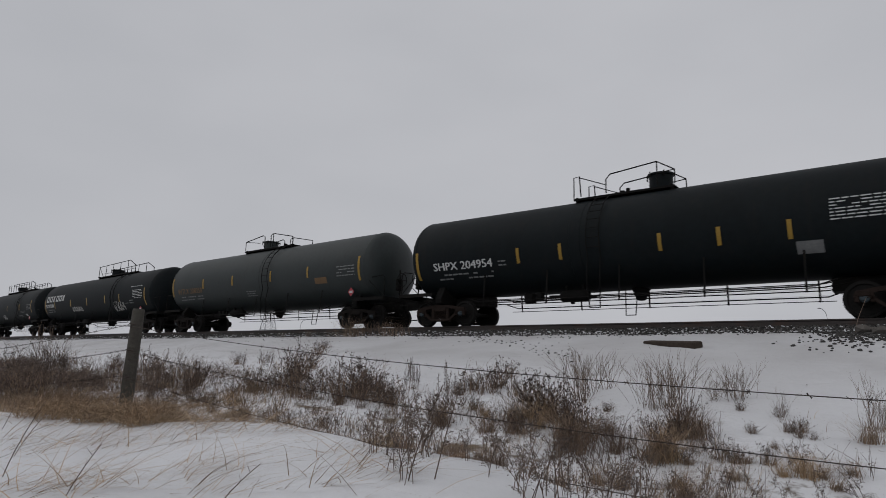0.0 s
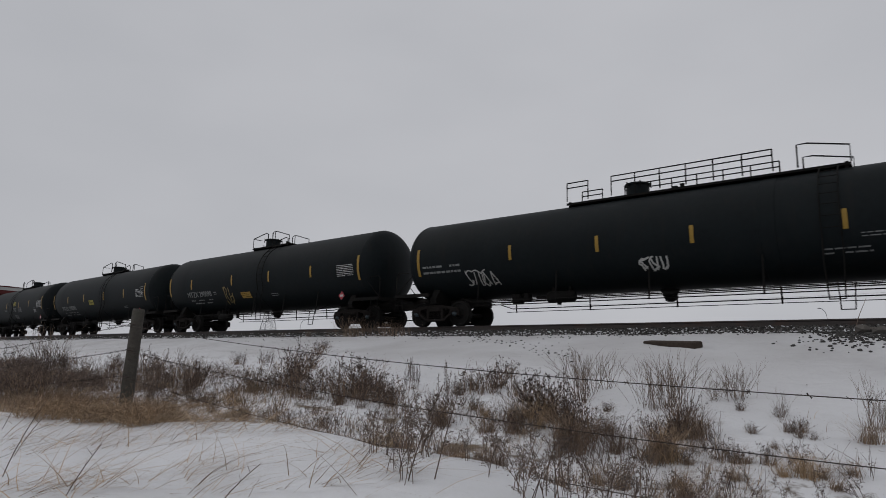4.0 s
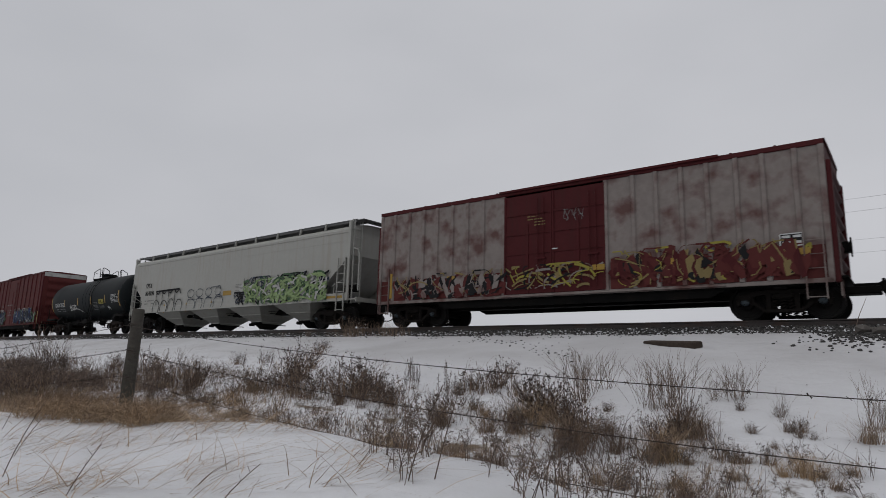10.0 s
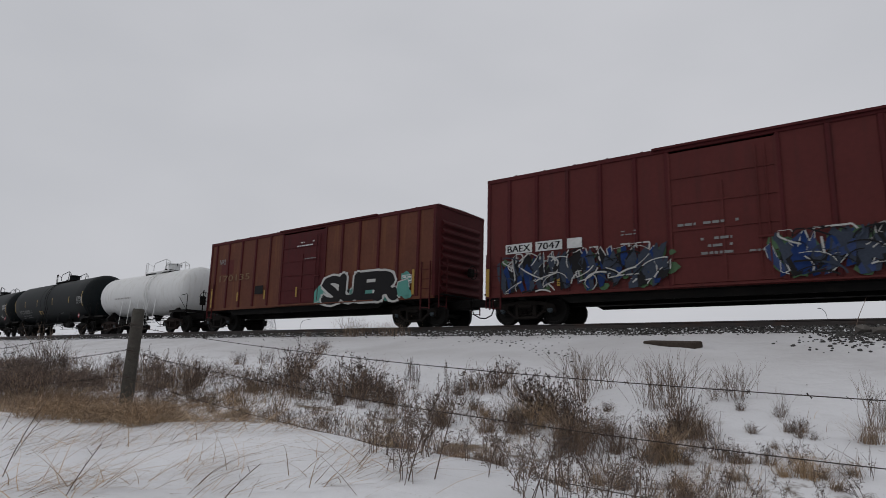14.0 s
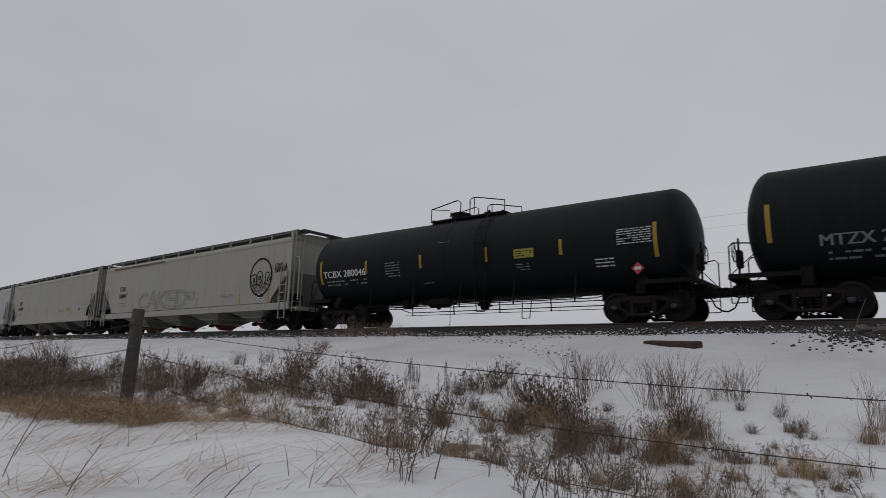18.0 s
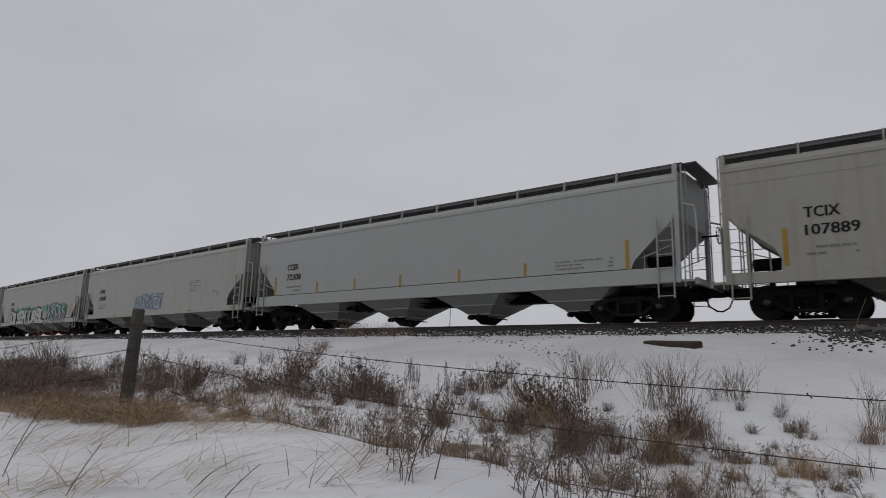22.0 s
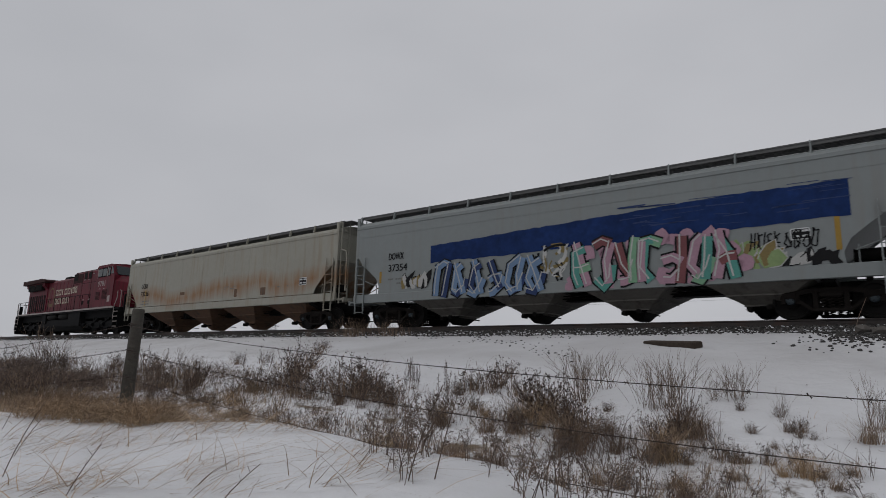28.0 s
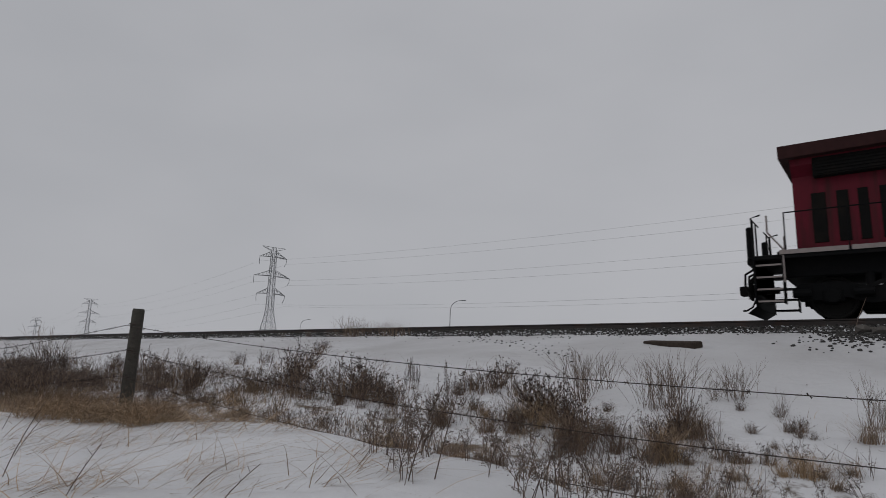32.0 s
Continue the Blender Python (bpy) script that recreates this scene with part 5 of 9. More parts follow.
def box_car(i, length, body, z0, z1, label, paint, door_paint, door, ribs, end_paint=None, mark=None, mark_x=0, mark_z=2.45, boards=False,
            top_paint=None, ends=6, double_door=False, door_track=None, trim=None, rusty=False, header=None, end_posts=False):
    car = thing("boxcar", label, "boxcar", "cars of the train")
    a, b = body
    hw = 1.52
    end_paint, top_paint = end_paint or paint, top_paint or paint
    tx = length / 2 - 2.43
    # side sheets, with the door opening framed between them
    da, db = door
    for y in (-hw, hw):
        s = -1 if y < 0 else 1
        for p, q in ((a, da), (db, b)):
            part("side_sheet", Geo().box(p, q, min(y, y - s * 0.05), max(y, y - s * 0.05), z0, z1 - 0.12), paint, car)
        g = Geo().box(a, b, *sorted((y + s * 0.035, y - s * 0.04)), z0 - 0.02, z0 + 0.09, 0.01)
        part("side_sill", g, paint, car)
        g = Geo().box(a - 0.02, b + 0.02, *sorted((y + s * 0.04, y - s * 0.06)), z1 - 0.14, z1, 0.015)
        part("top_chord", g, top_paint, car)
        for x in ribs:
            prof = [(x - 0.08, 0.0), (x - 0.05, 0.055), (x + 0.05, 0.055), (x + 0.08, 0.0)]
            g = Geo()
            v = [(px, y + s * (d + (0.0 if d else -0.004)), z) for z in (z0 + 0.09, z1 - 0.14) for px, d in prof]
            g.add(v, [(0, 1, 5, 4), (1, 2, 6, 5), (2, 3, 7, 6), (0, 3, 2, 1), (4, 5, 6, 7), (0, 4, 7, 3)])
            part("side_post", g, trim or paint, car)
        for x in (a + 0.06, b - 0.06):
            part("corner_post", Geo().box(x - 0.07, x + 0.07, *sorted((y + s * 0.035, y - s * 0.06)), z0, z1 - 0.1, 0.015), trim or paint, car)
        # door: panels, ribs, locking bars and rollers
        yd = y + s * 0.02
        leaf = ((da + 0.03, (da + db) / 2 - 0.01), ((da + db) / 2 + 0.01, db - 0.03)) if double_door else ((da + 0.03, db - 0.03),)
        for p, q in leaf:
            d = part("door", Geo().box(p, q, *sorted((yd, yd - s * 0.06)), z0 + 0.1, z1 - 0.2, 0.01), door_paint, car, "ribbed sliding steel door")
            g = Geo()
            for k in range(1, 5):
                z = z0 + 0.1 + (z1 - z0 - 0.3) * k / 5
                g.box(p, q, *sorted((yd + s * 0.025, yd - s * 0.01)), z - 0.03, z + 0.03)
            g.box((p + q) / 2 - 0.04, (p + q) / 2 + 0.04, *sorted((yd + s * 0.03, yd - s * 0.01)), z0 + 0.12, z1 - 1.2)
            for x in (p + 0.03, q - 0.03):
                g.box(x - 0.03, x + 0.03, *sorted((yd + s * 0.03, yd - s * 0.01)), z0 + 0.1, z1 - 0.2)
            part("door_rib", g, door_paint, d)
            g = Geo()
            for x in (q - 0.28, q - 0.5):
                g.tube([(x, yd + s * 0.05, z0 + 0.2), (x, yd + s * 0.05, z1 - 0.4)], 0.018, 6)
            g.box(q - 0.56, q - 0.2, *sorted((yd + s * 0.07, yd)), z0 + 1.2, z0 + 1.26, 0.01)
            part("locking_bar", g, door_paint, d)
        t0, t1 = door_track or (da - 0.2, db + (db - da))
        g = Geo().box(t0, t1, *sorted((y + s * 0.11, y + s * 0.01)), z1 - 0.05, z1 + 0.025, 0.01)
        part("door_header", g, top_paint, car)
        g = Geo().box(t0, t1, *sorted((y + s * 0.10, y + s * 0.01)), z0 + 0.0, z0 + 0.05, 0.01)
        part("door_sill", g, paint, car)
        for x in (da, db):
            part("door_post", Geo().box(x - 0.06, x + 0.06, *sorted((y + s * 0.045, y - s * 0.05)), z0 + 0.05, z1 - 0.14, 0.012), trim or paint, car)
    # roof with a low ridge and cross seams
    g = Geo().section([(-hw - 0.03, z1 - 0.02), (-hw + 0.05, z1 + 0.03), (0, z1 + 0.075), (hw - 0.05, z1 + 0.03), (hw + 0.03, z1 - 0.02), (0, z1 - 0.06)], a - 0.04, b + 0.04)
    part("roof", g, top_paint, car)
    m = 14
    for k in range(1, m):
        x = a + (b - a) * k / m
        g = Geo()
        for s in (-1, 1):
            g.beam((x, s * (hw - 0.05), z1 + 0.035), (x, 0, z1 + 0.085), 0.06, 0.03)
        part("roof_seam", g, top_paint, car)
    # floor, ends with pressed ribs
    part("underframe", Geo().box(a, b, -hw + 0.06, hw - 0.06, z0 - 0.04, z0 + 0.1), UNDER, car)
    for s, e in ((-1, a), (1, b)):
        part("end_wall", Geo().box(*sorted((e, e - s * 0.05)), -hw, hw, z0, z1 - 0.02), end_paint, car)
        for k in range(ends):
            z = z0 + 0.3 + (z1 - z0 - 0.95) * k / (ends - 1)
            h = (z1 - z0 - 0.95) / (ends - 1) * 0.42
            prof = [(e, z - h), (e + s * 0.11, z - h * 0.3), (e + s * 0.11, z + h * 0.1), (e, z + h)]
            g = Geo()
            v = [(px, y, pz) for y in (-hw + 0.34, hw - 0.34) for px, pz in prof]
            g.add(v, [(0, 1, 5, 4), (1, 2, 6, 5), (2, 3, 7, 6), (0, 3, 2, 1), (4, 5, 6, 7)])
            part("end_rib", g, end_paint, car)
        for y in (-hw + 0.01, hw - 0.31) if end_posts else ():
            part("end_post", Geo().box(*sorted((e, e + s * 0.125)), y, y + 0.3, z0 - 0.02, z1 - 0.55, 0.02), end_paint, car)
        if header:
            part("end_header", Geo().box(*sorted((e, e + s * 0.03)), -hw + 0.02, hw - 0.02, z1 - 0.36, z1 - 0.03, 0.01), header, car, "pale painted header board")
        # ladders and grab irons on side and end
        part("end_ladder", ladder_geo(e + s * 0.11, -hw + 0.35, z0 - 0.35, z0 + 1.5 if ends else z1, 0.45, 5, "y"), trim or paint, car)
        part("side_grab_iron", ladder_geo(e - s * 0.38, -hw - 0.075, z0 - 0.42, z0 + 1.35, 0.42, 5, "x"), trim or paint, car)
        part("side_grab_iron", ladder_geo(e - s * 0.38, hw + 0.075, z0 - 0.42, z0 + 1.35, 0.42, 5, "x"), trim or paint, car)
        part("draft_sill", Geo().box(*sorted((s * (length / 2 - 0.36), s * (tx - 1.0))), -0.3, 0.3, 0.66, z0, 0.02), UNDER, car)
        part("crossover_platform", Geo().box(*sorted((e + s * 0.02, e + s * 0.26)), -1.3, 1.3, z0 + 0.12, z0 + 0.16), UNDER, car)
        truck(car, s * tx, i, rusty)
        part("body_bolster", Geo().section([(-1.35, z0), (-1.3, z0 - 0.1), (-0.35, 0.68), (0.35, 0.68), (1.3, z0 - 0.1), (1.35, z0)], s * tx - 0.15, s * tx + 0.15), UNDER, car)
    e = b + 0.16
    ring = [(e + 0.1, 0.5 + 0.26 * math.cos(t * 0.449), z0 + 1.15 + 0.26 * math.sin(t * 0.449)) for t in range(15)]
    part("brake_wheel", Geo().tube(ring, 0.016, 5).tube([ring[0], ring[7]], 0.012, 4).tube([ring[3], ring[10]], 0.012, 4).box(e - 0.1, e + 0.08, 0.35, 0.65, z0 + 1.0, z0 + 1.3, 0.03), UNDER, car)
    couplers(car, length)
    part("centre_sill", Geo().box(-tx + 1, tx - 1, -0.2, 0.2, 0.62, z0, 0.02), UNDER, car)
    for y in (-hw + 0.2, hw - 0.2):
        g = Geo().plate([(-tx + 1.2, z0), (-tx + 1.7, z0 - 0.26), (tx - 1.7, z0 - 0.26), (tx - 1.2, z0)], y - 0.03, y + 0.03)
        part("side_underframe", g, UNDER, car)
    brake_rigging(car, -tx + 1.3, tx - 1.3, i)
    return car, flat_side(-hw - 0.06)


# ---------------------------------------------------------------- covered hoppers


def hopper_car(i, length, body, label, paint, chute=None, gate=UNDER, sill=(0.86, 1.16), edge=4.04, round_pocket=True, bars=(), bar_z=1.75,
               end_bars=(), mark=(), mark_x=-7.4, mark_z=2.55, outlets=4, roof_paint=None, seams=0, pitch=None, mark_w=0.95, mid=0.35):
    car = thing("covered_hopper", label, "hopper car", "cars of the train")
    a, b = body
    hw = 1.57
    s0, s1 = sill
    tx = length / 2 - 2.28
    roof_paint, chute = roof_paint or paint, chute or paint
    # the side sheet: cut away at both lower corners
    px, pz = 1.3, 1.62   # size of the corner cut
    def corner(e, s):
        x0, z0 = e, s1
        if round_pocket:
            return [(e - s * px, z0), (e - s * px * 1.02, z0 + 0.32), (e - s * px * 0.9, z0 + 0.62), (e - s * px * 0.62, z0 + 0.92), (e - s * px * 0.3, z0 + 1.22), (e - s * 0.16, z0 + 1.5), (e, z0 + pz)]
        return [(e - s * px * 1.06, z0 + 0.05), (e - s * px * 0.98, z0 + 0.28), (e - s * px * 0.5, z0 + 0.9), (e - s * 0.12, z0 + 1.38), (e, z0 + pz * 0.9)]
    outline = corner(a, -1)[::-1] + corner(b, 1) + [(b, edge), (a, edge)]
    for y in (-hw, hw):
        part("side_sheet", Geo().plate(outline, *sorted((y, y * 0.985))), paint, car)
        s = -1 if y < 0 else 1
        part("side_sill", Geo().box(a - 0.02, b + 0.02, *sorted((y + s * 0.035, y - s * 0.1)), s0, s1 + 0.02, 0.012), paint, car)
        part("top_chord", Geo().box(a, b, *sorted((y + s * 0.025, y - s * 0.05)), edge - 0.1, edge + 0.03, 0.012), paint, car)
        if round_pocket:   # the crease where the side begins to bend in to the roof
            part("crown_seam", Geo().box(a + 0.05, b - 0.05, *sorted((y + s * 0.007, y)), edge - 0.46, edge - 0.43), paint, car)
        for k in range(seams):
            x = a + (b - a) * (k + 1) / (seams + 1)
            part("weld_seam", Geo().box(x - 0.02, x + 0.02, *sorted((y + s * 0.006, y)), s1 + 0.02, edge - 0.1), paint, car)
    # roof: curved sheet, hatch trough and running boards on stanchions
    arc = [(hw * math.cos(t), edge + 0.40 * math.sin(t)) for t in [math.pi * k / 12 for k in range(13)]]
    part("roof", Geo().section([(y, z) for y, z in arc], a, b), roof_paint, car, smooth=False)
    part("hatch_trough", Geo().box(a + 0.5, b - 0.5, -0.34, 0.34, edge + 0.34, edge + 0.50, 0.03), roof_paint, car)
    for y in (-0.97, 0.97):
        g = Geo()
        for k in range(7):
            yy = y + (k - 3) * 0.115
            g.box(a - 0.06, b + 0.12, yy - 0.045, yy + 0.045, edge + 0.455, edge + 0.48)
        g.box(a - 0.06, b + 0.12, *sorted((y * 1.365, y * 1.38)), edge + 0.37, edge + 0.495)
        part("running_board", g, GRATING, car, "grey steel grating walkway")["kind"] = "stuff"
        m = max(8, round((b - a) / 1.8))
        for k in range(m + 1):
            x = a + 0.06 + (b - a - 0.12) * k / m
            part("running_board_post", Geo().beam((x, y * 1.5, edge - 0.02), (x, y * 1.40, edge + 0.49), 0.04, 0.09), paint, car)
    for s, e in ((-1, a), (1, b)):
        part("end_walkway", Geo().box(*sorted((e + s * 0.02, e + (0.5 if s > 0 else -0.1))), -1.3, 1.3, edge + 0.44, edge + 0.47), GRATING, car)
    # end sheet, slope sheet, corner posts, ladders and the end cage
    for s, e in ((-1, a), (1, b)):
        top, knee = edge + 0.05, s1 + (1.62 if round_pocket else 1.4)
        foot = e - s * 2.35
        g = Geo().add([(e, -hw * 0.98, top), (e, hw * 0.98, top), (e, hw * 0.98, knee), (e, -hw * 0.98, knee)], [(0, 1, 2, 3)])
        g.add([(e - s * 0.03, -hw * 0.98, top), (e - s * 0.03, hw * 0.98, top), (e - s * 0.03, hw * 0.98, knee), (e - s * 0.03, -hw * 0.98, knee)], [(0, 1, 2, 3)])
        part("end_sheet", g, paint, car)
        g = Geo().add([(e, -hw * 0.97, knee), (e, hw * 0.97, knee), (foot, hw * 0.97, s0 + 0.1), (foot, -hw * 0.97, s0 + 0.1),
                       (e - s * 0.04, -hw * 0.97, knee + 0.03), (e - s * 0.04, hw * 0.97, knee + 0.03), (foot - s * 0.04, hw * 0.97, s0 + 0.13), (foot - s * 0.04, -hw * 0.97, s0 + 0.13)],
                      [(0, 1, 2, 3), (4, 5, 6, 7), (0, 1, 5, 4), (2, 3, 7, 6), (1, 2, 6, 5), (0, 3, 7, 4)])
        part("slope_sheet", g, paint, car)
        for y in (-hw + 0.03, hw - 0.03):
            part("corner_post", Geo().box(*sorted((e + s * 0.03, e - s * 0.11)), y - 0.035, y + 0.035, s0, edge + 0.40, 0.012), paint, car)
            t = -1 if y < 0 else 1
            part("side_ladder", ladder_geo(e - s * 0.36, y + t * 0.1, s0 - 0.42, s1 + 1.5, 0.44, 6, "x"), paint, car)
            g = ladder_geo(e + s * 0.1, y * 0.78, s0 - 0.1, edge + 0.42, 0.44, 9, "y")
            if s > 0:   # the stanchion beside the hand brake
                g.tube([(e + 0.1, y * 0.92, edge - 0.75), (e + 0.4, y * 0.92, edge - 0.85), (e + 0.46, y * 0.92, edge - 1.05), (e + 0.46, y * 0.92, s1 + 0.1)], 0.03, 6)
            part("end_ladder", g, paint, car)
            g = Geo().tube([(e, y * 0.95, s1 + 0.75), (e - s * px * 0.85, y * 0.95, s1 + 0.35)], 0.018, 5)
            g.tube([(e - s * px * 0.8, y * 0.9, s1), (e - s * px * 0.8, y * 0.9, s1 + 0.5)], 0.018, 5)
            part("pocket_handrail", g, paint, car)
        part("end_platform", Geo().box(*sorted((e - s * 0.1, e + s * 0.42)), -1.45, 1.45, s0 + 0.04, s0 + 0.1).box(*sorted((e + s * 0.36, e + s * 0.44)), -1.45, 1.45, s0 - 0.04, s0 + 0.14), paint, car)
        part("draft_sill", Geo().box(*sorted((s * (length / 2 - 0.36), s * (tx - 1.1))), -0.3, 0.3, 0.66, s0 + 0.06, 0.02), UNDER, car)
        part("body_bolster", Geo().section([(-1.45, s0 + 0.05), (-1.4, s0 - 0.06), (-0.35, 0.66), (0.35, 0.66), (1.4, s0 - 0.06), (1.45, s0 + 0.05)], s * tx - 0.16, s * tx + 0.16), UNDER, car)
        g = Geo().cyl((e - s * 1.2, -0.55, s1 + 0.35), (e - s * 0.5, -0.55, s1 + 0.35), 0.17, 12).box(*sorted((e - s * 1.0, e - s * 0.85)), -0.6, -0.5, s0, s1 + 0.3)
        part("brake_cylinder", g, UNDER, car, smooth=True)
        truck(car, s * tx, i)
    e = b + 0.5
    ring = [(e, 0.75 + 0.26 * math.cos(t * 0.449), s1 + 1.25 + 0.26 * math.sin(t * 0.449)) for t in range(15)]
    part("brake_wheel", Geo().tube(ring, 0.016, 5).tube([ring[0], ring[7]], 0.012, 4).tube([ring[3], ring[10]], 0.012, 4).tube([(e, 0.75, s1 + 1.25), (b, 0.75, s1 + 1.25)], 0.03, 6), UNDER, car)
    # the discharge chutes, each with its gate
    step = pitch or 0.188 * length
    for k in range(outlets):
        x = mid + (k - (outlets - 1) / 2) * step
        w, n = step * 0.37, 0.2
        g = Geo()
        t, u = s0 + 0.06, 0.26
        up = [(x - w, -hw * 0.95, t), (x + w, -hw * 0.95, t), (x + w, hw * 0.95, t), (x - w, hw * 0.95, t)]
        lo = [(x - n, -0.42, u), (x + n, -0.42, u), (x + n, 0.42, u), (x - n, 0.42, u)]
        g.add(up + lo, [(0, 1, 5, 4), (1, 2, 6, 5), (2, 3, 7, 6), (3, 0, 4, 7), (4, 5, 6, 7)])
        c = part("hopper_chute", g, chute, car)
        rib = Geo()
        for q in (0.45, 0.8):   # stiffening lips round the chute
            a0, a1, b0 = w + (n - w) * q, hw * 0.95 + (0.42 - hw * 0.95) * q, t + (u - t) * q
            rib.beam((x - a0, -a1 - 0.015, b0), (x + a0, -a1 - 0.015, b0), 0.03, 0.04)
            rib.beam((x + a0 + 0.015, -a1, b0), (x + a0 + 0.015, a1, b0), 0.03, 0.04)
            rib.beam((x - a0 - 0.015, -a1, b0), (x - a0 - 0.015, a1, b0), 0.03, 0.04)
        part("chute_rib", rib, chute, c)
        g = Geo().add([(x - 0.36, -0.62, 0.40), (x + 0.36, -0.62, 0.40), (x + 0.36, 0.62, 0.40), (x - 0.36, 0.62, 0.40), (x - 0.13, -0.3, 0.09), (x + 0.13, -0.3, 0.09), (x + 0.13, 0.3, 0.09), (x - 0.13, 0.3, 0.09)],
                      [(0, 1, 5, 4), (1, 2, 6, 5), (2, 3, 7, 6), (3, 0, 4, 7), (4, 5, 6, 7), (0, 1, 2, 3)])
        g.box(x - 0.4, x + 0.4, -0.66, -0.6, 0.36, 0.43, 0.01)
        part("outlet_gate", g, gate, c)
        g = Geo().cyl((x + 0.22, -0.95, 0.33), (x + 0.22, 0.95, 0.33), 0.022, 6).box(x + 0.15, x + 0.29, -0.98, -0.9, 0.26, 0.40, 0.02)
        g.cyl((x - 0.3, -0.8, 0.3), (x - 0.3, -0.55, 0.3), 0.075, 10)
        part("gate_shaft", g, UNDER, c)
    part("centre_sill", Geo().box(-tx + 1, tx - 1, -0.24, 0.24, 0.78, s0, 0.02), UNDER, car)
    brake_rigging(car, -tx + 1.2, tx - 1.2, i)
    couplers(car, length)
    surf = flat_side(-hw - 0.004)
    for x in bars:
        part("reflector", Geo().patch(x - 0.055, x + 0.055, bar_z - 0.23, bar_z + 0.23, surf, 0.004), YELLOW, car)
    for x in end_bars:
        part("reflector", Geo().patch(x - 0.06, x + 0.06, bar_z - 0.3, bar_z + 0.65, surf, 0.004), YELLOW, car)
    for k, line in enumerate(mark):
        letters(car, line, mark_x, mark_z - 0.45 * k, 0.27, BLACK, surf, mark_w * len(line) / 5, 0.008, weight=0.02)
    if mark:
        word_bars(car, mark_x, mark_x + 1.1, mark_z - 1.0, mark_z - 0.66, 2, P_LINE, surf, i, 0.006)
    return car, surf

# ---------------------------------------------------------------- the locomotive at the tail


def loco_truck(car, x, i):
    g = Geo().box(-2.6, 2.6, -0.75, 0.75, 0.62, 0.8, 0.04)
    t = part("truck", g, LOCO_BLACK, car, "black six-wheel locomotive truck", at=(x, 0, 0), key="loco_truck")
    for s in (-1, 1):
        g = Geo()
        y0, y1 = sorted((s * 0.98, s * 1.14))
        out = [(-2.75, 0.72), (-2.6, 0.86), (-1.7, 0.9), (-1.2, 0.78), (-0.5, 0.76), (0, 0.92), (0.5, 0.76), (1.2, 0.78), (1.7, 0.9), (2.6, 0.86), (2.75, 0.72),
               (2.6, 0.42), (1.6, 0.5), (1.1, 0.34), (0.4, 0.42), (-0.4, 0.42), (-1.1, 0.34), (-1.6, 0.5), (-2.6, 0.42)]
        g.plate(out, y0, y1)
        for dx in (-1.9, 0.0, 1.9):
            g.box(dx - 0.24, dx + 0.24, y0 - 0.03, y1 + 0.03, 0.36, 0.72, 0.05)
            g.cyl((dx, s * 1.1, 0.533), (dx, s * 1.22, 0.533), 0.16, 14)
        for dx in (-0.95, 0.95):
            g.cyl((dx - 0.16, s * 1.06, 0.78), (dx - 0.16, s * 1.06, 1.1), 0.1, 10)
            g.cyl((dx + 0.16, s * 1.06, 0.78), (dx + 0.16, s * 1.06, 1.1), 0.1, 10)
            g.beam((dx - 0.5, s * 1.17, 0.62), (dx + 0.5, s * 1.17, 1.02), 0.05, 0.09)
        part("side_frame", g, LOCO_BLACK, t, key=("loco_frame", s))
        g = Geo()
        for dx in (-2.55, -1.25, 0.62, 2.5):
            g.cyl((dx - 0.2, s * 1.2, 0.62), (dx + 0.2, s * 1.2, 0.62), 0.12, 10)
        part("brake_cylinder", g, LOCO_BLACK, t, key=("loco_brake", s))
        for dx in (-0.95, 0.95):
            part("traction_motor", Geo().box(dx - 0.42, dx + 0.42, *sorted((s * 0.1, s * 0.62)), 0.2, 0.8, 0.06), LOCO_BLACK, t, key=("loco_motor", s, dx))
    for dx in (-1.9, 0.0, 1.9):
        wheelset(t, dx, 0.533, i, 1.16)


def louvre_geo(x0, x1, z0, z1, y, n, s=-1):
    g = Geo()
    for k in range(n):
        z = z0 + (z1 - z0) * (k + 0.5) / n
        g.beam((x0, y + s * 0.012, z), (x1, y + s * 0.012, z), 0.03, (z1 - z0) / n * 0.55)
    return g


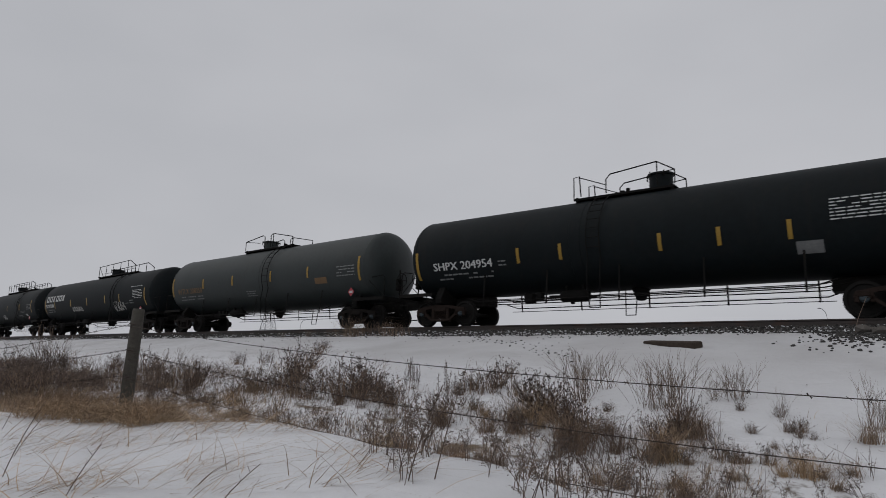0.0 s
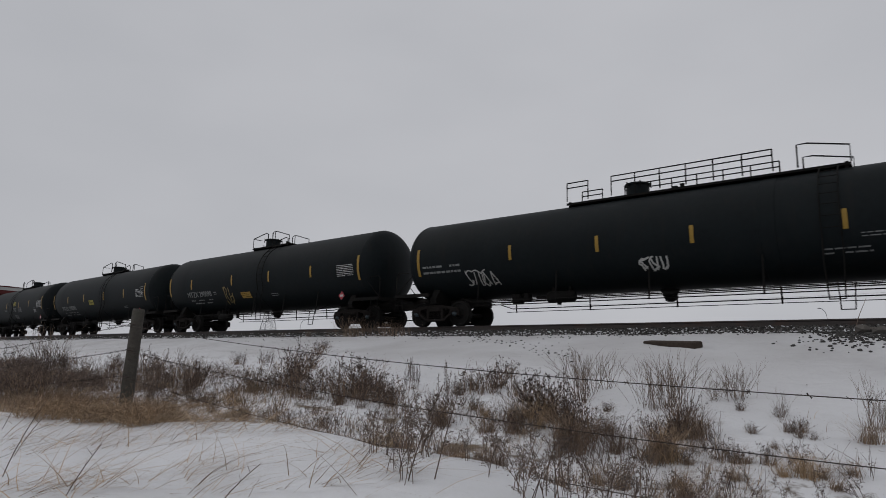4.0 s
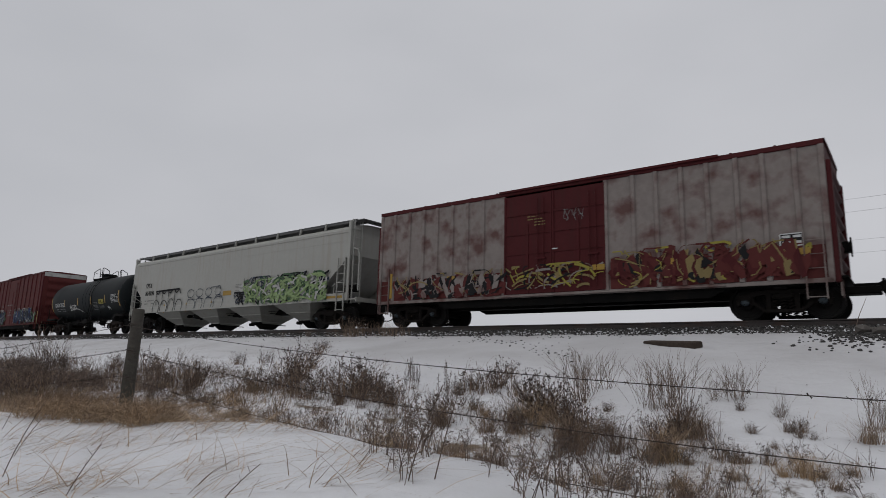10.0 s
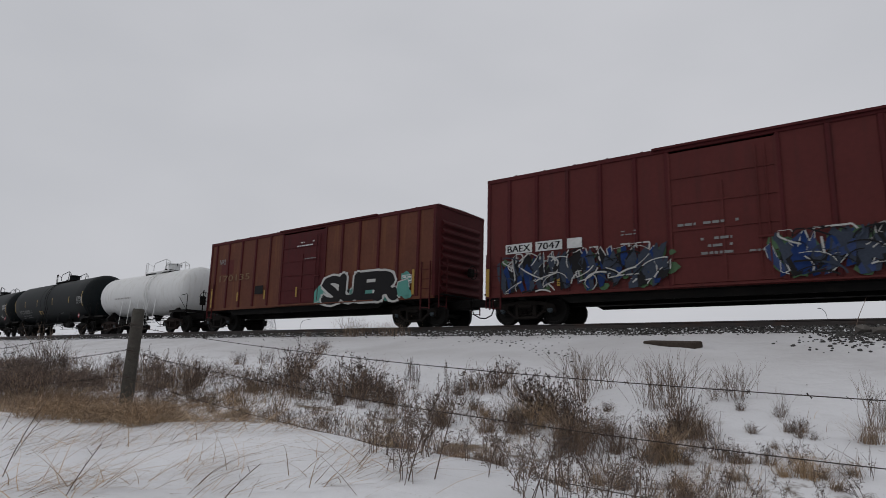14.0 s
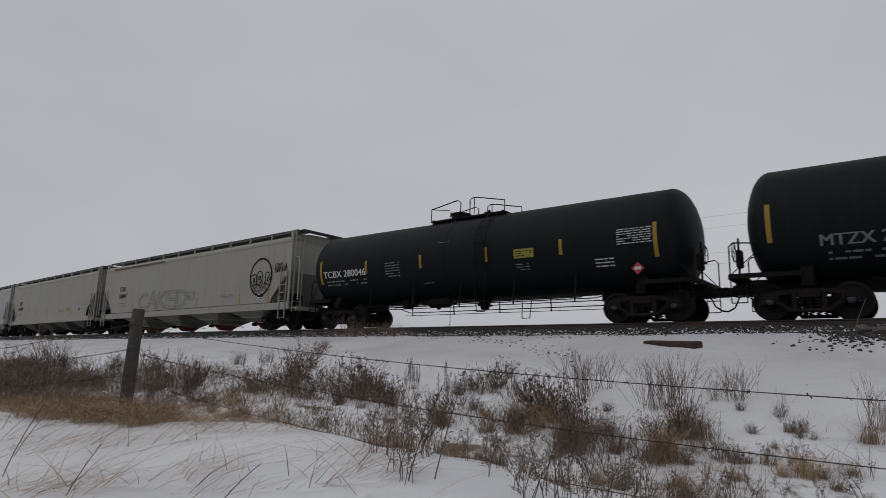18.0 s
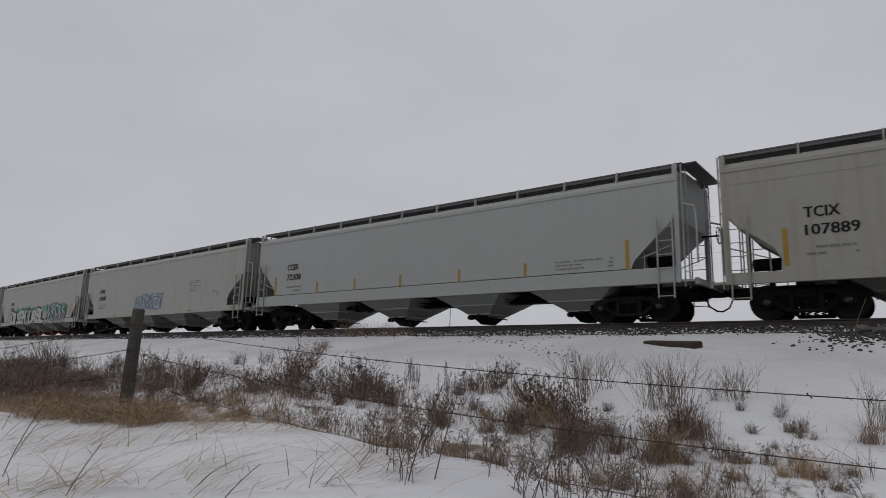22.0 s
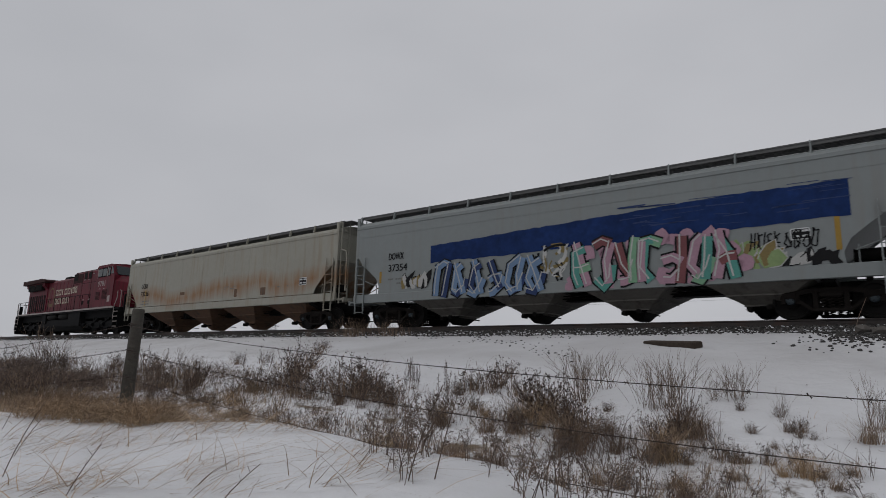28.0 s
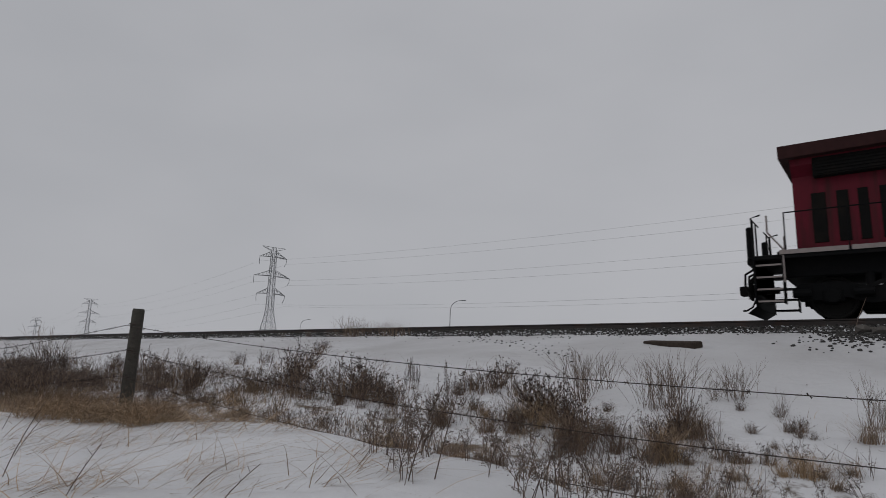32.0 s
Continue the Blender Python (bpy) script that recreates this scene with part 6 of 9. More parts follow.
def locomotive(i, length):
    car = thing("locomotive", "weathered dark red diesel locomotive with black underframe and trucks", "locomotive", "cars of the train")
    hw, hood = 1.53, 0.95
    # frame, walkway and its striped edge
    part("underframe", Geo().box(-9.7, 9.6, -1.1, 1.1, 1.05, 1.6, 0.03), LOCO_BLACK, car)
    part("walkway", Geo().box(-9.75, 9.55, -hw, hw, 1.58, 1.68, 0.01), LOCO_BLACK, car)
    for s in (-1, 1):
        g = Geo()
        x = -9.7
        while x < 9.4:
            w = 1.55
            g.box(x, min(x + w - 0.06, 9.5), *sorted((s * hw, s * (hw + 0.012))), 1.6, 1.71)
            x += w
        part("edge_stripe", g, STRIPE, car, "dull white walkway edge stripe")
        part("side_skirt", Geo().box(-9.7, 9.55, *sorted((s * (hw - 0.06), s * (hw - 0.02))), 1.5, 1.6), LOCO_BLACK, car)
    # long hood: engine bay, radiator bay with overhanging wings, raised middle
    part("engine_hood", Geo().section([(-hood, 1.68), (-hood, 4.1), (-hood + 0.16, 4.26), (hood - 0.16, 4.26), (hood, 4.1), (hood, 1.68)], -5.0, 0.75), LOCO_RED, car)
    part("equipment_bay", Geo().section([(-1.08, 1.68), (-1.08, 4.38), (-0.94, 4.5), (0.94, 4.5), (1.08, 4.38), (1.08, 1.68)], 0.75, 6.2), LOCO_RED, car)
    part("equipment_roof", Geo().box(0.73, 6.0, -0.95, 0.95, 4.5, 4.54, 0.01), LOCO_DIRT, car)
    part("radiator_bay", Geo().section([(-1.0, 1.68), (-1.0, 3.7), (-1.25, 3.95), (-1.25, 4.2), (1.25, 4.2), (1.25, 3.95), (1.0, 3.7), (1.0, 1.68)], -9.35, -5.0), LOCO_RED, car)
    out = [(-9.58, 4.12), (-9.58, 4.46), (-5.0, 4.44), (-4.2, 4.28), (-4.2, 4.18), (-5.3, 4.16)]
    part("radiator_wing", Geo().plate(out, -1.5, 1.5), LOCO_DIRT, car, "overhanging sooty radiator roof")
    for s in (-1, 1):
        for xa, xb in ((-8.85, -7.25), (-7.1, -5.6)):
            f = part("radiator_grille", Geo().box(xa, xb, *sorted((s * 1.0, s * 1.262)), 3.6, 4.1, 0.02), UNDER, car, "black radiator intake grille")
            part("louvre", louvre_geo(xa + 0.05, xb - 0.05, 3.64, 4.06, s * 1.262, 5, s), UNDER, f)["kind"] = "stuff"
        widths = ((-8.95, 0.32), (-8.4, 0.26), (-7.95, 0.22), (-7.5, 0.34), (-6.95, 0.22), (-6.5, 0.26), (-6.05, 0.2), (-5.6, 0.34))
        for x, w in widths:
            part("screen_panel", Geo().box(x, x + w, *sorted((s * 1.0, s * 1.02)), 1.92, 3.22, 0.008), UNDER, car, "dark louvred intake screen")
        for x in (-4.7, -3.9, -3.1, -2.3, -1.5, -0.7, 0.1):
            d = part("hood_door", Geo().box(x, x + 0.76, *sorted((s * hood, s * (hood + 0.022))), 1.85, 4.02, 0.01), LOCO_RED, car)
            part("door_latch", Geo().box(x + 0.66, x + 0.71, *sorted((s * (hood + 0.02), s * (hood + 0.045))), 2.7, 2.86), LOCO_BLACK, d)
        for x, w in ((0.85, 0.7), (2.78, 0.55), (3.55, 0.55)):
            part("vent", Geo().box(x, x + w, *sorted((s * 1.08, s * 1.095)), 3.9, 4.4, 0.008), UNDER, car, "black square air vent")
        for x, w in ((1.0, 1.5), (2.6, 1.5), (4.2, 1.5)):
            d = part("access_panel", Geo().box(x, x + w, *sorted((s * 1.08, s * 1.1)), 1.85, 3.55, 0.01), LOCO_RED, car)
            part("panel_latch", Geo().box(x + w - 0.14, x + w - 0.08, *sorted((s * 1.1, s * 1.12)), 2.6, 2.75), LOCO_BLACK, d)
        for z in (2.0, 3.62):
            part("panel_seam", Geo().box(0.8, 5.88, *sorted((s * 1.08, s * 1.088)), z - 0.015, z + 0.015), LOCO_DIRT, car)
        for x in (0.78, 2.55, 4.15, 5.82):
            part("panel_seam", Geo().box(x - 0.015, x + 0.015, *sorted((s * 1.08, s * 1.09)), 1.75, 4.36), LOCO_DIRT, car)
        for x, z in ((2.9, 2.40), (3.95, 2.40), (2.75, 3.84), (3.5, 3.84), (4.35, 4.2)):
            part("caution_label", Geo().box(x + 0.02, x + 0.28, *sorted((s * 1.08, s * 1.105)), z, z + 0.05), STRIPE, car, "small white caution label")
        part("soot_stain", Geo().box(0.76, 2.5, *sorted((s * 1.08, s * 1.083)), 3.7, 4.36), LOCO_DIRT, car, "soot-blackened sheet round the vents")
        for x in (2.9, 3.95):
            part("small_vent", Geo().box(x, x + 0.32, *sorted((s * 1.1, s * 1.115)), 2.1, 2.35, 0.01), UNDER, car)
    part("exhaust", Geo().section([(-0.45, 4.25), (-0.4, 4.55), (0.4, 4.55), (0.45, 4.25)], -3.2, -2.0), UNDER, car, "sooty exhaust stack")
    g = Geo()
    for dx, dy in ((0, -0.2), (0.22, 0.0), (0.44, 0.2)):
        g.lathe([(-0.3 + dx, 0.09), (0.1 + dx, 0.03), (0.2 + dx, 0.05)], "x", (-0.6, dy, 4.42), 10)
    g.box(-0.7, 0.0, -0.25, 0.25, 4.26, 4.34)
    part("horn", g, UNDER, car, "cluster of air horns")
    # cab and nose
    cab = [(6.2, 1.68), (6.2, 4.42), (6.4, 4.52), (8.45, 4.52), (8.68, 4.4), (9.1, 3.74), (9.1, 1.68)]
    part("cab", Geo().plate(cab, -1.5, 1.5), LOCO_RED, car)
    roof = [(-1.53, 4.36), (-1.3, 4.52), (-0.6, 4.6), (0.6, 4.6), (1.3, 4.52), (1.53, 4.36)]
    part("cab_roof", Geo().section(roof, 6.18, 8.5), LOCO_RED, car)
    g = Geo()
    base = [(-1.45, 1.68), (1.45, 1.68), (1.45, 3.36), (1.1, 3.72), (-1.1, 3.72), (-1.45, 3.36)]
    tip = [(-0.85, 1.68), (0.85, 1.68), (0.85, 3.2), (0.62, 3.5), (-0.62, 3.5), (-0.85, 3.2)]
    v = [(9.1, y, z) for y, z in base] + [(10.25, y, z) for y, z in tip]
    g.add(v, [tuple(range(6)), tuple(range(11, 5, -1))] + [(k, 6 + k, 6 + (k + 1) % 6, (k + 1) % 6) for k in range(6)])
    part("nose", g, LOCO_RED, car)
    part("nose_door", Geo().box(10.2, 10.275, -0.32, 0.32, 1.75, 3.1, 0.02), LOCO_RED, car)
    for s in (-1, 1):
        for x, w, name in ((6.5, 0.7, "cab_window"), (7.22, 0.7, "cab_window"), (8.12, 0.34, "cab_window")):
            f = part(name, Geo().box(x, x + w, *sorted((s * 1.5, s * 1.525)), 3.72, 4.3, 0.02), LOCO_BLACK, car, "black-framed side window")
            part("pane", Geo().box(x + 0.05, x + w - 0.05, *sorted((s * 1.52, s * 1.532)), 3.77, 4.25), WINDOW, f, "dark glass pane")
        part("window_post", Geo().box(7.95, 8.04, *sorted((s * 1.5, s * 1.53)), 3.7, 4.34), STRIPE, car)
        part("window_post", Geo().box(6.42, 6.5, *sorted((s * 1.5, s * 1.53)), 3.7, 4.34), STRIPE, car)
        g = Geo()
        y0, y1 = sorted((s * 0.12, s * 1.3))
        g.add([(8.70, y0, 4.36), (8.70, y1, 4.34), (9.08, y1, 3.78), (9.08, y0, 3.78), (8.74, y0, 4.38), (8.74, y1, 4.36), (9.13, y1, 3.79), (9.13, y0, 3.79)],
              [(0, 1, 2, 3), (4, 5, 6, 7), (0, 1, 5, 4), (2, 3, 7, 6), (1, 2, 6, 5), (0, 3, 7, 4)])
        part("windscreen", g, WINDOW, car, "sloping dark windscreen pane")
        out = [(8.58, 3.84), (8.58, 4.34), (8.70, 4.34), (9.02, 3.84)]
        part("corner_window", Geo().plate(out, *sorted((s * 1.495, s * 1.512))), WINDOW, car, "dark slanted corner pane")
        part("number_board", Geo().beam((9.45, s * 1.22, 3.12), (9.95, s * 0.98, 3.06), 0.03, 0.24), UNDER, car, "black number board")
        part("louvre_door", louvre_geo(6.4, 7.05, 2.2, 2.75, s * 1.5, 7, s), LOCO_DIRT, car)
        part("louvre_door", louvre_geo(7.45, 8.15, 2.2, 2.85, s * 1.5, 8, s), LOCO_DIRT, car)
    part("headlight", Geo().box(10.24, 10.3, -0.25, 0.25, 3.1, 3.28, 0.02), UNDER, car)
    g = Geo()
    for y in (-0.11, 0.11):
        g.cyl((10.28, y, 3.19), (10.31, y, 3.19), 0.08, 12)
    part("lamp_lens", g, LAMP_GLASS, car, "clear round lamp lenses")
    part("roof_beacon", Geo().lathe([(4.58, 0.1), (4.74, 0.09), (4.78, 0.03)], "z", (8.0, 0.2, 0), 10).box(6.6, 7.3, -0.5, 0.4, 4.56, 4.72, 0.04), LOCO_DIRT, car)
    # fuel tank, air reservoirs
    tank = [(-1.35, 0.62), (-1.15, 0.28), (1.15, 0.28), (1.35, 0.62), (1.35, 1.08), (-1.35, 1.08)]
    part("fuel_tank", Geo().section(tank, -3.9, 3.95), LOCO_BLACK, car, "black fuel tank")
    for s in (-1, 1):
        for x0, x1 in ((-2.7, -0.9), (-0.4, 1.4)):
            part("air_reservoir", Geo().lathe([(x0, 0.05), (x0 + 0.06, 0.15), (x0 + 0.16, 0.2), (x1 - 0.16, 0.2), (x1 - 0.06, 0.15), (x1, 0.05)], "x", (0, s * 1.3, 1.3), 14), UNDER, car, smooth=True)
        part("battery_box", Geo().box(1.7, 3.9, *sorted((s * 1.0, s * 1.46)), 0.55, 1.56, 0.03), LOCO_BLACK, car)
        part("equipment_box", Geo().box(-3.8, -3.0, *sorted((s * 1.0, s * 1.46)), 0.85, 1.56, 0.03), LOCO_BLACK, car)
    for x in (-6.75, 6.75):
        loco_truck(car, x, i)
    # end platforms, steps, ploughs, couplers
    for s in (-1, 1):
        e = s * 9.6
        part("end_platform", Geo().box(*sorted((e, e + s * 0.75)), -1.45, 1.45, 1.5, 1.62, 0.02), LOCO_BLACK, car)
        part("pilot", Geo().add([(e + s * 0.72, y, z) for y in (-1.45, 1.45) for z in (0.3, 1.5)] + [(e + s * 0.95, y, 0.14) for y in (-1.35, 1.35)]
                                + [(e + s * 0.68, y, z) for y in (-1.45, 1.45) for z in (0.3, 1.5)],
                                [(0, 1, 3, 2), (0, 2, 5, 4), (6, 7, 9, 8), (1, 3, 9, 7)]), LOCO_BLACK, car, "black steel pilot plough")
        for y in (-1, 1):
            g = Geo()
            for k in range(4):
                z = 0.42 + 0.31 * k
                g.box(*sorted((e + s * 0.08, e + s * 0.66)), *sorted((y * (1.2 - 0.0 * k), y * 1.5)), z - 0.02, z + 0.02)
            part("step", g, LOCO_BLACK, car, "open steel boarding step")
            g = Geo()
            for k in range(4):
                z = 0.42 + 0.31 * k
                g.box(*sorted((e + s * 0.08, e + s * 0.66)), *sorted((y * 1.5, y * 1.515)), z - 0.02, z + 0.025)
            part("step_edge", g, STRIPE, car, "white step edging")["kind"] = "stuff"
            for dx in (0.04, 0.7):
                part("step_side", Geo().box(*sorted((e + s * dx, e + s * (dx + 0.03))), *sorted((y * 1.15, y * 1.5)), 0.36, 1.6), LOCO_BLACK, car)
            g = Geo().tube([(e + s * 0.02, y * 1.5, 0.9), (e + s * 0.02, y * 1.5, 1.75), (e + s * 0.35, y * 1.5, 2.2), (e + s * 0.35, y * 1.5, 2.65)], 0.024, 6)
            part("step_handrail", g, STRIPE, car, "pale bent boarding handrail")
            g = Geo().tube([(e + s * 0.7, y * 1.42, 0.95), (e + s * 0.72, y * 1.42, 2.65), (e + s * 0.5, y * 1.42, 2.7)], 0.024, 6)
            part("corner_handrail", g, STRIPE if s > 0 else LOCO_BLACK, car)
        g = Geo()
        for y in (-1.3, -0.85, 0.85, 1.3):
            g.tube([(e + s * 0.72, y, 1.6), (e + s * 0.72, y, 2.6)], 0.022, 6)
        g.tube([(e + s * 0.72, -1.3, 2.6), (e + s * 0.72, -0.4, 2.6)], 0.02, 6).tube([(e + s * 0.72, 0.4, 2.6), (e + s * 0.72, 1.3, 2.6)], 0.02, 6)
        part("end_railing", g, LOCO_BLACK, car)["kind"] = "stuff"
        g = Geo()
        for y, h in ((-1.05, 0.5), (-0.55, 0.62), (0.6, 0.6), (1.1, 0.45)):
            g.tube([(e + s * 0.74, y, 1.35), (e + s * 1.0, y * 1.02, 1.2), (e + s * 1.02, y, 0.9), (e + s * 0.86, y * 0.95, h)], 0.032, 6)
            g.box(*sorted((e + s * 0.72, e + s * 0.82)), y - 0.07, y + 0.07, 1.28, 1.44, 0.02)
        part("air_hose_row", g, UNDER, car, "row of black air hoses")["kind"] = "stuff"
        for y in (-1.15, 1.15):
            part("cable_stand", Geo().box(*sorted((e + s * 0.74, e + s * 0.9)), y - 0.1, y + 0.1, 1.55, 2.45, 0.03), LOCO_BLACK, car, "black jumper-cable stand")
        part("anticlimber", Geo().box(*sorted((e + s * 0.7, e + s * 0.92)), -1.2, 1.2, 1.42, 1.6, 0.03), LOCO_BLACK, car)
        part("buffer_plate", Geo().box(*sorted((e + s * 0.68, e + s * 0.74)), -1.46, 1.46, 0.62, 1.6, 0.015), LOCO_BLACK, car)
        g = Geo()
        for y in (-0.9, -0.65, -0.45, 0.5, 0.75):
            g.tube([(e + s * 0.74, y, 1.25), (e + s * 0.95, y, 1.0), (e + s * 0.95, y, 0.55)], 0.03, 6)
        part("hose_cluster", g, UNDER, car)
    couplers(car, length)
    # side handrails on stanchions
    for s in (-1, 1):
        g = Geo()
        for k in range(12):
            x = -9.55 + 1.36 * k
            g.tube([(x, s * 1.5, 1.66), (x, s * 1.5, 2.68)], 0.017, 6)
        g.tube([(-9.55, s * 1.5, 2.68), (5.4, s * 1.5, 2.68)], 0.018, 6)
        part("side_handrail", g, LOCO_BLACK, car)
    # markings: the road number, and the company's name and crest as plain shapes
    surf = flat_side(-1.5)
    letters(car, "9781", 6.6, 3.1, 0.36, STRIPE, surf, 1.15, 0.01, weight=0.03)
    hs = flat_side(-hood - 0.024)
    bay = flat_side(-1.102)
    name_shapes(car, -3.05, 0.7, 3.02, 0.46, 6, CREAM, hs)
    name_shapes(car, 0.85, 1.75, 3.02, 0.46, 2, CREAM, bay)
    name_shapes(car, -3.05, 0.15, 2.36, 0.44, 6, CREAM, hs)
    ring = [(-3.95 + 0.62 * math.cos(t * 0.42), 2.95 + 0.72 * math.sin(t * 0.42)) for t in range(16)]
    crest = part("crest", Geo().ribbon(ring, 0.13, hs, 0.006), CREST, car, "worn yellow ring-shaped crest")
    part("crest_panel", Geo().patch(-4.2, -3.5, 2.2, 2.45, hs, 0.008), CREST, crest)
    part("nose_mark", Geo().patch(8.35, 8.75, 2.02, 2.42, surf, 0.006), STRIPE, car, "pale rectangular marking")
    for x in (6.8, 7.5):
        part("white_dash", Geo().patch(x, x + 0.25, 2.92, 2.96, surf, 0.006), STRIPE, car)
    return car

# ---------------------------------------------------------------- the train, from its head to its tail
# couplings: metres along the line at 16 s, from head to tail
COUPLINGS = (234.55, 216.35, 198.3, 178.09, 157.6, 139.68, 121.9, 104.2, 86.48, 69.16, 48.17, 33.86, 16.28, -2.0, -14.92, -32.85, -49.88,
             -71.02, -90.28, -110.95, -130.91, -150.87, -170.7, -189.83, -210.2, -232.0)
LENGTHS = [a - b for a, b in zip(COUPLINGS[:-1], COUPLINGS[1:])]
CENTRES = [(a + b) / 2 for a, b in zip(COUPLINGS[:-1], COUPLINGS[1:])]
TRAIN = []


def build_tanks():
    made = {}
    L = LENGTHS
    grid = DIM_WHITE
    made[0] = tank_car(0, L[0], 1.52, 2.61, -8.44, 8.4, "glossy black tank car with white reporting marks and yellow reflectors",
                       platform=(-1.75, 1.55), dome=0.95, valve=-0.35, dome_h=0.52, bars=(-3.4, -1.85, 1.3, 2.9, 4.6), bar_z=2.25, end_bars=(-7.75, 7.6), mark="SHPX 204954",
                       mark_x=-7.0, mark_z=2.1, mark_w=2.55, rail_h=0.84, bands=(-1.35,), plates=((5.0, 1.78, 0.6, 0.3, DIM_WHITE),), rusty=True,
                       prints=((5.5, 6.9, 2.35, 2.95, 7, WHITE), (-4.2, -3.9, 1.95, 2.2, 2, DIM_WHITE)), placard=7.2, placard_z=1.85, ladder_x=-0.7)
    made[1] = tank_car(1, L[1], 1.54, 2.54, -8.28, 8.17, "grey-green tank car with yellow lettering and reflectors", TANK_GREY, (-2.3, 1.6), -0.95, bars=(-4.5, -1.8, 1.35, 4.05),
                       bar_z=2.44, end_bars=(-7.6, 7.3), mark="WTLX 208350", mark_x=-7.1, mark_z=2.12, mark_w=2.45, mark_mat=GOLD, bands=(0.25,),
                       plates=((4.9, 2.03, 0.78, 0.26, GOLD),), prints=((5.95, 7.05, 2.1, 2.6, 4, grid), (-0.7, 0.1, 1.6, 1.9, 3, grid)), placard=6.65, placard_z=1.47, ladder_x=1.0)
    made[2] = tank_car(2, L[2], 1.54, 2.46, -9.47, 9.35, "long black tank car with a big white maker's name block", platform=(-1.5, 4.3), dome=0.15, high_rail="long", rail_h=0.84,
                       bars=(-6.6, -3.5, -0.6, 2.4, 4.6), bar_z=2.18, end_bars=(-8.6, 8.1), mark="PROX 32404", mark_x=-8.45, mark_z=2.12, mark_w=1.65, bands=(3.0,),
                       prints=((6.5, 7.8, 2.05, 2.6, 6, WHITE), (6.2, 7.7, 2.75, 2.85, 1, WHITE), (4.9, 5.8, 1.78, 1.88, 1, grid), (6.0, 6.5, 1.75, 2.05, 2, grid)),
                       placard=7.3, placard_z=1.42, ladder_x=3.7)
    # the maker's name as six plain blocks
    c = made[2]
    surf = lambda x, z: -math.sqrt(1.54 ** 2 - (z - 2.46) ** 2)
    name_shapes(c, -8.3, -4.55, 2.42, 0.44, 6, WHITE, surf, 0.012, 0.12)
    scribble(c, surf, -3.3, -1.5, 1.62, 1.9, 6, P_GREY, 4, 0.05)
    scribble(c, surf, 3.6, 5.2, 1.45, 1.95, 5, P_GREY, 5, 0.06)
    made[3] = tank_car(3, L[3], 1.5, 2.52, -9.5, 9.6, "long black tank car with a tall railed top walkway", platform=(-2.9, 5.1), dome=-0.7, high_rail=True, bars=(-4.6, -1.5, 1.3, 4.9),
                       bar_z=2.38, end_bars=(-8.6, 8.1), bands=(3.2,),
                       prints=((-8.4, -6.7, 1.85, 2.25, 2, grid), (6.8, 7.9, 2.1, 2.55, 4, grid), (5.2, 6.3, 1.9, 2.05, 2, grid), (4.4, 5.4, 1.55, 1.75, 2, grid), (6.4, 6.9, 1.6, 1.8, 2, WHITE)), placard=7.2, placard_z=1.45, ladder_x=4.6)
    surf3 = lambda x, z: -math.sqrt(1.5 ** 2 - (z - 2.52) ** 2)
    scribble(made[3], surf3, -0.3, 0.6, 1.5, 1.85, 3, P_WHITE, 9, 0.05)
    scribble(made[3], surf3, -6.6, -5.2, 1.4, 1.9, 4, P_GREY, 11, 0.04)
    made[4] = tank_car(4, L[4], 1.59, 2.59, -8.34, 8.25, "black tank car with worn white marks and an orange notice", platform=(-1.45, 1.5), dome=-0.6, bars=(-5.4, -1.6, 1.45, 4.5),
                       bar_z=2.45, end_bars=(-7.65, 7.5), mark="MTZX 290098", mark_x=-5.9, mark_z=1.9, mark_w=2.3, mark_mat=grid, bands=(0.3,), plates=((-0.6, 1.7, 0.78, 0.28, YELLOW),),
                       prints=((6.2, 7.2, 2.1, 2.6, 7, WHITE), (-3.35, -3.1, 1.82, 2.0, 2, grid), (1.4, 1.9, 1.55, 1.7, 2, grid)), placard=6.2, placard_z=1.35, reservoir=-3.2, ladder_x=0.85)
    surf4 = lambda x, z: -math.sqrt(1.59 ** 2 - (z - 2.59) ** 2)
    scribble(made[4], surf4, -2.5, -1.75, 1.35, 2.15, 2, P_OCHRE, 14, 0.06)
    made[5] = tank_car(5, L[5], 1.59, 2.59, -8.14, 8.25, "black tank car with a yellow notice and faded white marks", platform=(-2.0, 1.6), dome=-0.75, bars=(-4.95, -2.05, 1.2, 4.25),
                       bar_z=2.42, end_bars=(-7.7, 7.15), mark="MTZX 290003", mark_x=-6.2, mark_z=1.82, mark_w=2.45, mark_mat=grid, bands=(0.35,), plates=((-0.85, 2.08, 0.78, 0.3, PLATE_YELLOW),),
                       prints=((5.95, 6.95, 2.1, 2.6, 7, WHITE), (6.5, 6.95, 2.65, 2.72, 1, WHITE), (3.9, 4.4, 1.55, 1.7, 2, grid)), placard=5.9, placard_z=1.33, reservoir=-3.2, ladder_x=1.3)
